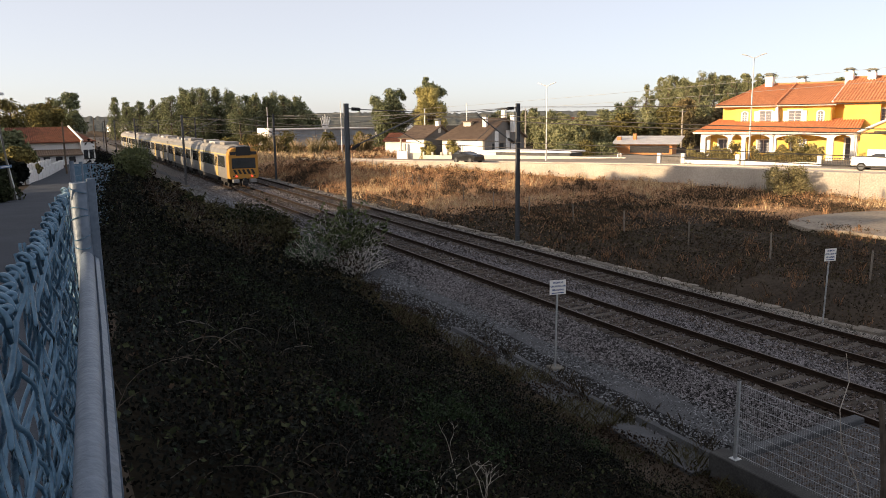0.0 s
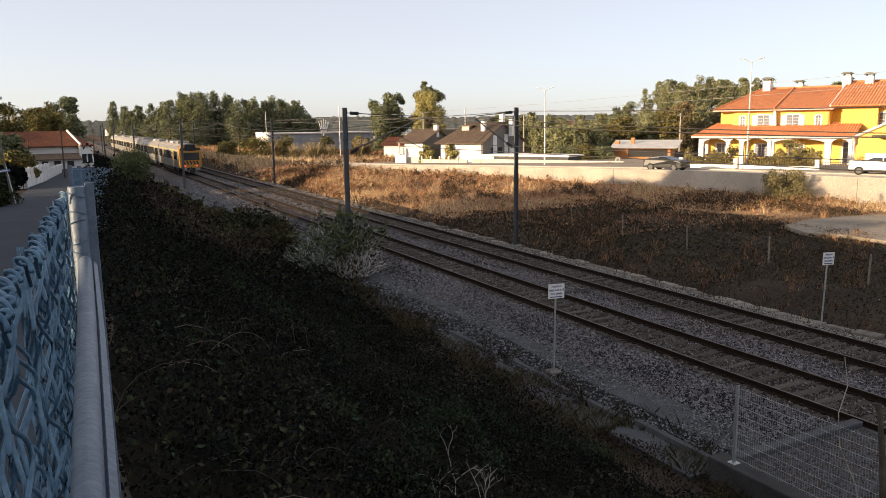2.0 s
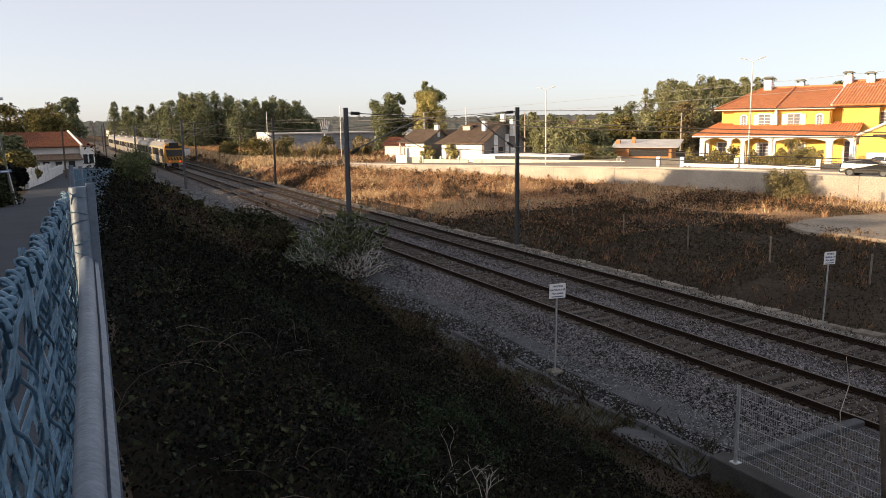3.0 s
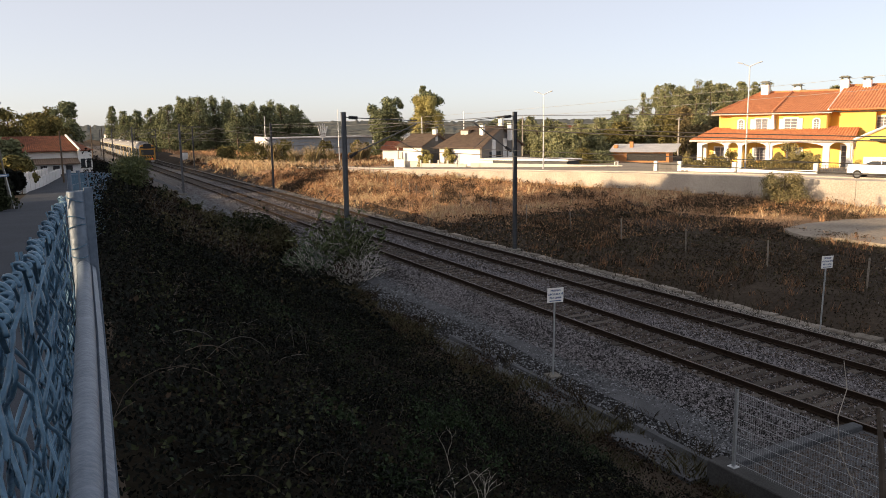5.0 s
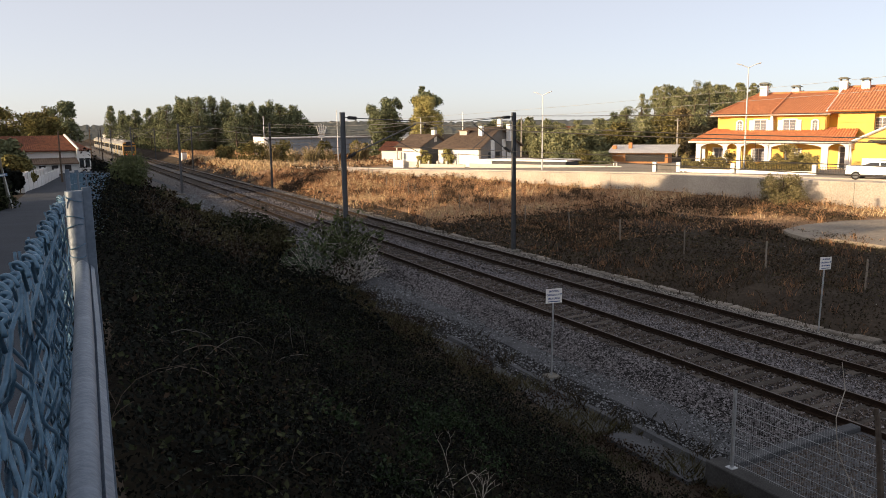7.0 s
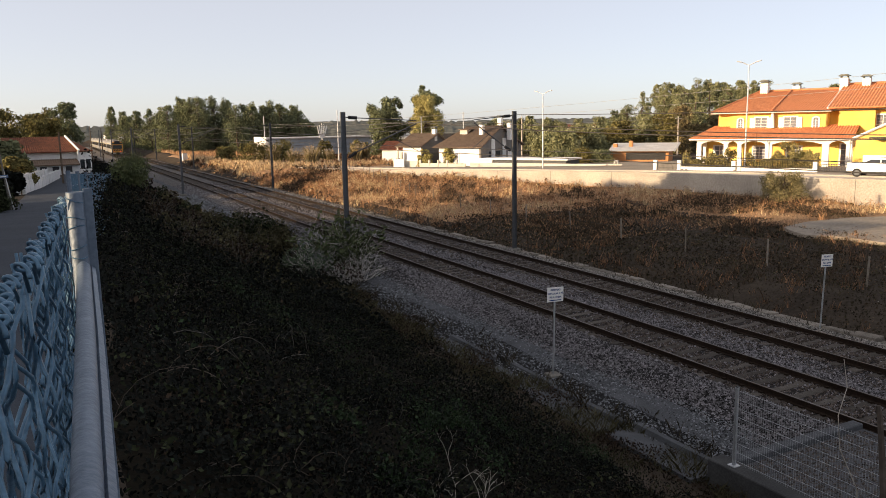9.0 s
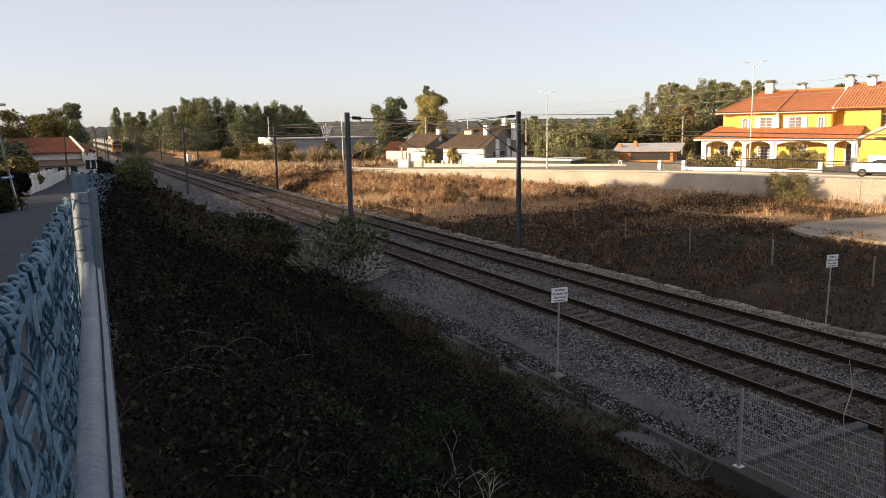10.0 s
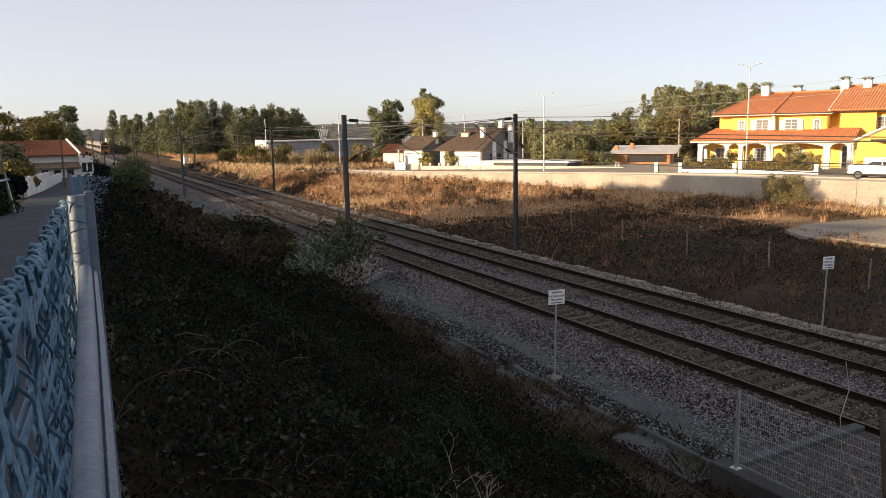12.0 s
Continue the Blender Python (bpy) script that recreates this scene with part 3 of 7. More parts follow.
def build_drain():
    """Broken concrete apron with a low lip between the path and the bank."""
    for y0, y1, dz in ((10.7, 13.4, 0.0), (13.6, 16.6, -0.03), (16.8, 19.2, -0.06), (19.6, 22.6, -0.04)):
        bm = bmesh.new()
        prism(bm, [(10.9, -0.8), (10.9, -0.46), (11.74, -0.5), (11.78, -0.38), (11.92, -0.38), (11.96, -0.8)], y0, y1)
        o = part("drain_apron", bm, M_EDGING)
        o.matrix_basis = pose(0, 0, dz, 0, 0, 0.3 * math.sin(y0))
        tagged(o, "stained concrete drain apron beside the path", "drain", "slabs of the drain", "structure")


build_drain()


def build_crossing():
    """Walkway slab by the fence, edged with a concrete beam."""
    e = empty("crossing_slab", pose(11.6, 10.2, 0), "pale concrete edging beam with gravel infill by the fence", "slab", "", "structure")
    bm = bmesh.new()
    box(bm, 0.1, 3.95, -0.13, 0.13, -0.5, 0.02, 0.02)
    part("edging_beam", bm, M_EDGING, e)
    bm = bmesh.new()
    box(bm, 0.1, 3.9, -6.0, -0.16, -0.6, -0.08)
    part("gravel_infill", bm, M_PATH, e)
    bm = bmesh.new()
    box(bm, -0.35, 0.1, -6.5, 0.3, -0.9, 0.0, 0.02)
    part("footing_wall", bm, M_DARKCONC, e)


build_crossing()


def build_panel_fence():
    e = empty("mesh_fence", pose(11.45, 10.0, 0), "grey welded wire mesh fence on a concrete footing", "fence")
    bm = bmesh.new()
    box(bm, -0.03, 0.03, -0.03, 0.03, 0.0, 1.62, 0.006)
    post = mesh(bm, "post", M_GALV)
    bm = bmesh.new()
    box(bm, -0.09, 0.09, -0.09, 0.09, 0.0, 0.015, 0.004)
    plate = mesh(bm, "base_plate", M_GALV)
    for y in (0, -3.6):
        p = part("post", post, M_GALV, e)
        p.location = (0, y, 0)
        part("base_plate", plate, M_GALV, p)
        bm = bmesh.new()
        box(bm, -0.033, 0.033, -0.033, 0.033, 1.62, 1.64, 0.006)
        part("cap", bm, M_DARK, p)
    for j in range(9):
        bm = bmesh.new()
        z = 0.1 + j * 0.18
        tube(bm, (0.035, -0.03, z), (0.035, -3.57, z), 0.0045, n=5)
        part("horizontal_wire", bm, M_GALV, e)
    bm = bmesh.new()
    for j in range(70):
        y = -0.06 - j * 0.05
        tube(bm, (0.04, y, 0.05), (0.04, y, 1.58), 0.0022, n=4, caps=False)
    tagged(part("wire_grid", bm, M_GALV, e), kind="stuff")


build_panel_fence()


# ---- overhead line ----
def build_masts():
    bm = bmesh.new()
    box(bm, -0.10, 0.10, -0.008, 0.008, 0, 7.95)
    box(bm, -0.115, -0.10, -0.065, 0.065, 0, 7.95)
    box(bm, 0.10, 0.115, -0.065, 0.065, 0, 7.95)
    for k in range(9):
        z = 0.5 + 0.85 * k
        box(bm, -0.10, 0.10, -0.06, 0.06, z, z + 0.012)
    post = mesh(bm, "post", M_MAST)
    post_grey = post.copy()
    post_grey.materials[0] = M_MASTGREY
    bm = bmesh.new()
    box(bm, -0.35, 0.35, -0.35, 0.35, -0.3, 0.2, 0.03)
    foot = mesh(bm, "foundation", M_CONCRETE)
    label = "grey steel catenary mast with bracket arm and insulators"
    light = "grey-painted steel catenary mast with long bracket arm"
    for x, y, s, reach in ((23.1, 36.4, -1, 2.6), (12.55, 35.1, 1, 3.9), (23.2, 90.5, -1, 2.6), (12.6, 89.0, 1, 3.9), (23.0, 146.5, -1, 2.6), (12.6, 146, 1, 3.9), (23.0, 203, -1, 2.6), (12.6, 198, 1, 3.9), (12.6, 250, 1, 3.9), (23, 258, -1, 2.6), (12.6, 310, 1, 3.9)):
        e = empty("catenary_mast", pose(x, y, -0.45), light if s > 0 else label, "mast", "masts along the railway")
        part("post", post if s < 0 else post_grey, M_MAST, e)
        part("foundation", foot, M_CONCRETE, e)
        bm = bmesh.new()
        tube(bm, (s * 0.7, 0, 6.05), (s * reach, 0, 7.35), 0.032)
        part("bracket_arm", bm, M_MASTGREY if s > 0 else M_MAST, e)
        bm = bmesh.new()
        tube(bm, (s * 0.8, 0, 7.66), (s * reach, 0, 7.5), 0.022)
        part("tie_rod", bm, M_MAST, e)
        for a, b in (((s * 0.15, 0, 5.72), (s * 0.7, 0, 6.05)), ((s * 0.15, 0, 7.7), (s * 0.8, 0, 7.66))):
            bm = bmesh.new()
            a, b = Vector(a), Vector(b)
            tube(bm, a, b, 0.02)
            for j in range(5):
                q = a.lerp(b, 0.25 + 0.14 * j)
                tube(bm, q - (b - a).normalized() * 0.028, q + (b - a).normalized() * 0.028, 0.085, n=10)
            part("insulator", bm, M_DARK, e)
        bm = bmesh.new()
        tube(bm, (s * reach * 0.62, 0, 6.75), (s * (reach + 0.1), 0, 5.95), 0.018)
        part("steady_arm", bm, M_MAST, e)


build_masts()


def sag_line(bm, a, b, sag, r, k=10):
    pts = []
    for i in range(k + 1):
        t = i / k
        p = Vector(a).lerp(Vector(b), t)
        p.z -= sag * 4 * t * (1 - t)
        pts.append(p)
    chain(bm, pts, r, 5)


def build_wires():
    for x, ys, lab in ((20.5, (-20, 36.4, 90.5, 146.5, 203, 258, 320), "far"), (16.6, (-20, 35.1, 89, 146, 198, 250, 310), "near")):
        e = empty("overhead_wire", pose(x, 0, 0), "dark overhead contact wire hung from a carrier cable", "cable", "wires over the tracks")
        for a, b in zip(ys, ys[1:]):
            bm = bmesh.new()
            sag_line(bm, (0, a, 6.95), (0, b, 6.95), 0.7, 0.016)
            part("carrier_cable", bm, M_WIRE, e)
            bm = bmesh.new()
            chain(bm, [(0, a, 5.5), (0, b, 5.5)], 0.014, 5)
            part("contact_wire", bm, M_WIRE, e)
        bm = bmesh.new()
        for a, b in zip(ys, ys[1:]):
            for j in range(1, 6):
                t = j / 6
                y = a + (b - a) * t
                tube(bm, (0, y, 5.5), (0, y, 6.95 - 2.8 * t * (1 - t)), 0.005, n=4, caps=False)
        tagged(part("droppers", bm, M_WIRE, e), kind="stuff")
    e = empty("feeder_cable", pose(23.2, 0, 7.3), "pale feeder cable strung along the mast tops", "cable")
    ys = (-20, 36.4, 90.5, 146.5, 203, 258)
    for a, b in zip(ys, ys[1:]):
        bm = bmesh.new()
        sag_line(bm, (0.1, a, 0), (0.1, b, 0), 0.3, 0.016)
        part("strand", bm, M_WIRE, e)


build_wires()


# ---- the fence in front ----
def build_near_fence():
    e = empty("chain_link_fence", pose(0.0345, 1.552, 5.1), "galvanised chain-link fence with round post and top tube", "fence")
    bm = bmesh.new()
    n = 28
    rings = []
    for r, z in ((0.0150, 0.0), (0.0150, 1.527), (0.0143, 1.529), (0.0128, 1.529), (0.0125, 1.45)):
        rings.append([bm.verts.new((-0.0065 + r * math.cos(i * 2 * math.pi / n), r * math.sin(i * 2 * math.pi / n), z)) for i in range(n)])
    for u, v in zip(rings, rings[1:]):
        for i in range(n):
            bm.faces.new((u[i], u[(i + 1) % n], v[(i + 1) % n], v[i]))
    bm.faces.new(rings[-1])
    post = part("post", bm, M_GALVTUBE, e, smooth=True)
    bm = bmesh.new()
    box(bm, 0.0078, 0.0235, 0.000, 0.004, 0.0, 1.535, 0.001)
    part("welded_strip", bm, M_GALVTUBE, post)
    bm = bmesh.new()
    chain(bm, [(0.0115, 0.0, 1.383), (-0.0035, -0.5, 1.374), (-0.0205, -0.971, 1.365), (-0.0575, -2.0, 1.345)], 0.0062, 4)
    part("lower_rail", bm, M_GALVTUBE, e, "thin flat rail beside the top tube")
    bm = bmesh.new()
    chain(bm, [(-0.0035, -0.012, 1.392), (-0.0036, -0.036, 1.3915), (-0.0180, -0.5, 1.383), (-0.0348, -0.971, 1.374), (-0.071, -2.0, 1.354)], [0.0090, 0.0118, 0.0118, 0.0118, 0.0118], 32)
    part("top_tube", bm, M_GALVTUBE, e, smooth=True)
    for k, z in enumerate((1.412, 1.428, 1.462, 1.478, 1.515)):
        bm = bmesh.new()
        pts = [(-0.0065 + 0.0162 * math.cos(a), 0.0162 * math.sin(a), z + 0.006 * math.sin(a + k * 1.3)) for a in np.linspace(2.6, 5.6, 18)]
        chain(bm, pts, 0.0009, 6)
        part("tie_wire", bm, M_WIREGREY, e)

    # woven mesh: upright zigzag wires, each hooked through its neighbour
    def top_line(y):
        return lerp_table(y, [(-1.9, -0.10), (-1.3, -0.072), (-1.1, -0.064), (-0.99, -0.0563), (-0.71, -0.0472), (-0.10, -0.029), (0, -0.026)]) + 0.003 * math.sin(y * 31)

    def top_z(y):
        return lerp_table(y, [(-1.5, 1.556), (-1.1, 1.5545), (-0.99, 1.554), (-0.71, 1.542), (-0.1, 1.521), (0, 1.519)])

    pitch, step = 0.0155, 0.034
    rng = random.Random(4)
    bm = bmesh.new()
    for i in range(100):
        yc = -0.03 - i * pitch
        pts = []
        zt = top_z(yc) + rng.uniform(-0.005, 0.005) - 0.012
        bulge = rng.uniform(-0.004, 0.004)
        for j in range(0, 34 * 5):
            ph = j / 5.0
            tri = abs((ph % 2) - 1) * 2 - 1
            y = yc + pitch * 0.95 * math.sin(tri * math.pi / 2) * (1 + 0.08 * math.sin(i * 3 + j * 0.4))
            pts.append((top_line(y) - 0.006 * (i % 3) + bulge * math.sin(ph * 0.4) + 0.0038 * math.cos(ph * math.pi + (i % 2) * math.pi) + rng.uniform(-0.0006, 0.0006), y, zt - ph * step))
        chain(bm, pts, 0.0015, 5)
    part("wire_mesh", bm, M_WIREGREY, e, "woven blue-grey steel wire", smooth=True)
    for i in range(0, 100, 2):
        knots = bmesh.new()
        y0 = -0.03 - (i - 0.5) * pitch
        x0, z0 = top_line(y0), top_z(y0) - 0.006
        tilt = rng.uniform(-0.5, 0.5)
        tw = []
        for j in range(30):
            a = j / 29 * 2.6 * math.pi + tilt
            tw.append((x0 + 0.0042 * math.cos(a), y0 - 0.013 + 0.026 * j / 29 + 0.003 * math.sin(a * 0.5), z0 + 0.0038 * math.sin(a) + 0.006 * math.sin(j / 29 * math.pi) - 0.004 * tilt))
        tw.append((x0 + 0.002, y0 + 0.015, z0 - 0.014))
        chain(knots, tw, 0.0014, 6)
        part("twisted_end", knots, M_WIREGREY, e, smooth=True)
    # kerb that the fence stands in
    bm = bmesh.new()
    box(bm, -0.22, 0.06, -3.0, 1.75, 4.6, 5.12, 0.02)
    tagged(part("fence_kerb", bm, M_DARKCONC), "grey concrete kerb under the fence", "kerb", kind="structure")


build_near_fence()


def build_lane_fence():
    """Welded mesh fence going down beside the lane."""
    e = empty("mesh_fence", Matrix.Identity(4), "blue-grey wire mesh fence stepping down beside the lane", "fence")
    ys = list(np.arange(11.5, 48, 2.6))
    for k, y in enumerate(ys):
        x = fence_x(y)
        bm = bmesh.new()
        tube(bm, (x, y, lane_z(y) - 0.6), (x, y, lane_z(y) + 1.66), 0.03, n=10)
        part("post", bm, M_GALVTUBE, e)
        if k + 1 < len(ys):
            y2 = ys[k + 1]
            x2 = fence_x(y2)
            bm = bmesh.new()
            for j in range(11):
                h = 0.05 + j * 0.155
                tube(bm, (x, y, lane_z(y) + h), (x2, y2, lane_z(y2) + h), 0.0035, n=4, caps=False)
            for j in range(24):
                t = j / 24
                p = Vector((x + (x2 - x) * t, y + (y2 - y) * t, lane_z(y) * (1 - t) + lane_z(y2) * t))
                tube(bm, p + Vector((0, 0, 0.03)), p + Vector((0, 0, 1.62)), 0.004, n=4, caps=False)
            part("wire_panel", bm, M_WIREGREY, e)


build_lane_fence()


# ---- signs ----
TEXT = [("PROIBIDO", 0.36), ("CIRCULAR A PÉ", 0.19), ("PELA LINHA", 0.02)]


def build_sign(x, y, z, h, turn, lean):
    e = empty("warning_sign", pose(x, y, z, 0, lean, turn), "small white notice board with blue lettering on a steel pole", "sign", "notices beside the track")
    bm = bmesh.new()
    tube(bm, (0, 0, -0.25), (0, 0, h - 0.05), 0.026, n=10)
    part("pole", bm, M_GALV, e)
    bm = bmesh.new()
    box(bm, -0.26, 0.26, -0.045, -0.03, h - 0.42, h, 0.004)
    b = part("board", bm, M_WHITE, e)
    for text, dz in TEXT:
        cu = bpy.data.curves.new("lettering", "FONT")
        cu.body = text
        cu.align_x = "CENTER"
        cu.size = 0.07
        cu.offset = 0.0025
        cu.extrude = 0.001
        cu.materials.append(M_BLUE)
        o = new("lettering", cu)
        o.parent = b
        o.matrix_basis = pose(0, -0.0475, h - 0.42 + 0.07 + dz * 0.62 + 0.03, 90, 0, 0)
    bm = bmesh.new()
    box(bm, -0.19, 0.19, -0.0475, -0.0455, h - 0.385, h - 0.36)
    part("small_print", bm, M_BLUE, b)
    bm = bmesh.new()
    box(bm, -0.2, 0.2, -0.2, 0.2, -0.3, 0.04, 0.02)
    part("concrete_base", bm, M_CONCRETE, e)


build_sign(12.34, 17.39, -0.44, 2.6, -6, 0.8)
build_sign(22.44, 16.29, -0.30, 2.62, -4, 2.0)


# ---- field fence ----
def build_field_fence():
    bm = bmesh.new()
    box(bm, -0.032, 0.032, -0.032, 0.032, -0.3, 1.25, 0.008)
    post = mesh(bm, "post", M_POSTWOOD)
    e = empty("wire_fence", Matrix.Identity(4), "thin weathered pale posts with slack wires in the field", "fence")
    rng = random.Random(8)
    tops = []
    for y in list(np.arange(14, 66, 5.0)) + list(np.arange(66, 130, 3.2)):
        x = 29 + (0 if y < 60 else min(5.5, (y - 60) * 0.18)) + rng.uniform(-0.15, 0.15)
        z = land(x, y)
        p = part("post", post, M_POSTWOOD, e)
        p.location = (x, y, z)
        p.rotation_euler = (rng.uniform(-0.06, 0.06), rng.uniform(-0.06, 0.06), rng.uniform(-0.4, 0.4))
        tops.append(Vector((x, y, z)))
    for h in (0.35, 0.75, 1.15):
        bm = bmesh.new()
        for a, b in zip(tops, tops[1:]):
            sag_line(bm, a + Vector((0, 0, h)), b + Vector((0, 0, h)), 0.04, 0.006, 4)
        part("wire", bm, M_WIRE, e)


build_field_fence()


# ---- roofs and walls ----
def roof_slope(bm, a, b, c, d, pitch=0.28, amp=0.085, rows=6, thick=0.1):
    """Ribbed tile slope: a to b along the eave, d to c along the ridge."""
    a, b, c, d = (Vector(v) for v in (a, b, c, d))
    nrm = (b - a).cross(d - a).normalized()
    n = max(3, int((b - a).length / pitch)) * 4
    top = []
    for r in range(rows + 1):
        for half in ((0,) if r in (0,) else (0, 1)) if r < rows else (0,):
            t = r / rows
            lift = 0.0 if half == 0 else 0.03
            u, v = a.lerp(d, t), b.lerp(c, t)
            top.append([bm.verts.new(u.lerp(v, i / n) + nrm * (amp * (0.5 + 0.5 * math.sin(i * math.pi / 2)) + (0.03 if half == 0 and r else 0.0) - (0.0 if half == 0 else 0.02))) for i in range(n + 1)])
    for p, q in zip(top, top[1:]):
        for i in range(n):
            bm.faces.new((p[i], p[i + 1], q[i + 1], q[i]))
    vs = [bm.verts.new(v - nrm * thick) for v in (a, b, c, d)]
    bm.faces.new(vs[::-1])
    bm.faces.new([vs[0], vs[1], *reversed(top[0])])
    bm.faces.new([vs[1], vs[2], top[-1][-1], top[0][-1]])
    bm.faces.new([vs[3], vs[0], top[0][0], top[-1][0]])
    return bm


def roof(name, parent, mat, *quads, **kw):
    bm = bmesh.new()
    for q in quads:
        roof_slope(bm, *q, **kw)
    return part(name, bm, mat, parent)


def window(parent, x, z, w, h, y, arched=False, shutters=True):
    """Window on a wall that faces -y: surround, recessed panes, bars."""
    bm = bmesh.new()
    box(bm, x - w / 2 - 0.16, x + w / 2 + 0.16, y - 0.05, y + 0.02, z - 0.12, z, 0.01)
    box(bm, x - w / 2 - 0.16, x - w / 2, y - 0.04, y + 0.02, z, z + h)
    box(bm, x + w / 2, x + w / 2 + 0.16, y - 0.04, y + 0.02, z, z + h)
    if arched:
        k = 8
        for i in range(k):
            a0, a1 = math.pi * i / k, math.pi * (i + 1) / k
            r0, r1 = w / 2, w / 2 + 0.16
            prism(bm, [(x + r0 * math.cos(a0), z + h + r0 * 0.6 * math.sin(a0)), (x + r1 * math.cos(a0), z + h + r1 * 0.7 * math.sin(a0)), (x + r1 * math.cos(a1), z + h + r1 * 0.7 * math.sin(a1)), (x + r0 * math.cos(a1), z + h + r0 * 0.6 * math.sin(a1))], y - 0.04, y + 0.02)
    else:
        box(bm, x - w / 2 - 0.16, x + w / 2 + 0.16, y - 0.045, y + 0.02, z + h, z + h + 0.14)
    win = part("window", bm, M_WHITE, parent)
    bm = bmesh.new()
    box(bm, x - w / 2, x + w / 2, y - 0.012, y - 0.004, z, z + h)
    if arched:
        prism(bm, [(x + w / 2 * math.cos(math.pi * i / 8), z + h + 0.3 * w * math.sin(math.pi * i / 8)) for i in range(9)], y - 0.012, y - 0.004)
    part("pane", bm, M_PANE, win)
    bm = bmesh.new()
    box(bm, x - 0.03, x + 0.03, y - 0.03, y - 0.014, z, z + h)
    for k in (1, 2, 3):
        box(bm, x - w / 2, x + w / 2, y - 0.028, y - 0.014, z + h * k / 4 - 0.015, z + h * k / 4 + 0.015)
    part("glazing_bars", bm, M_WHITE, win)
    if shutters:
        for sx in (-1, 1):
            bm = bmesh.new()
            box(bm, x + sx * (w / 2 + 0.36) - 0.2, x + sx * (w / 2 + 0.36) + 0.2, y - 0.06, y - 0.02, z - 0.02, z + h + 0.02, 0.008)
            part("shutter", bm, M_WHITE, win)
    return win


def arch_run(bm, spans, x0, x1, z0, z1, y0, y1, rise=0.32):
    """A wall from x0 to x1 with segmental-arched openings between the spans given."""
    xs = x0
    for a, b in spans:
        box(bm, xs, a, y0, y1, z0, z1)
        spring = z1 - rise - 0.22
        k = 8
        pts = [(a + (b - a) * i / k, spring + rise * math.sin(math.pi * i / k) ** 0.6) for i in range(k + 1)]
        for p, q in zip(pts, pts[1:]):
            prism(bm, [p, q, (q[0], z1), (p[0], z1)], y0, y1)
        xs = b
    box(bm, xs, x1, y0, y1, z0, z1)


def frame_of(O, u):
    u = Vector((*u, 0)).normalized()
    v = Vector((-u.y, u.x, 0))
    return Matrix(((u.x, v.x, 0, O[0]), (u.y, v.y, 0, O[1]), (0, 0, 1, O[2]), (0, 0, 0, 1)))


STREET = (0.4311, -0.9023)


def chimney(parent, x, y, z0, z1, w=0.55):
    bm = bmesh.new()
    box(bm, x - w / 2, x + w / 2, y - w / 2, y + w / 2, z0, z1, 0.02)
    c = part("chimney", bm, M_WHITE, parent)
    bm = bmesh.new()
    for dx in (-1, 1):
        for dy in (-1, 1):
            box(bm, x + dx * w * 0.4 - 0.05, x + dx * w * 0.4 + 0.05, y + dy * w * 0.4 - 0.05, y + dy * w * 0.4 + 0.05, z1, z1 + 0.2)
    prism(bm, [(x - w * 0.75, z1 + 0.2), (x + w * 0.75, z1 + 0.2), (x + w * 0.35, z1 + 0.38), (x - w * 0.35, z1 + 0.38)], y - w * 0.7, y + w * 0.7)
    part("chimney_cap", bm, M_DARKTILE, c)


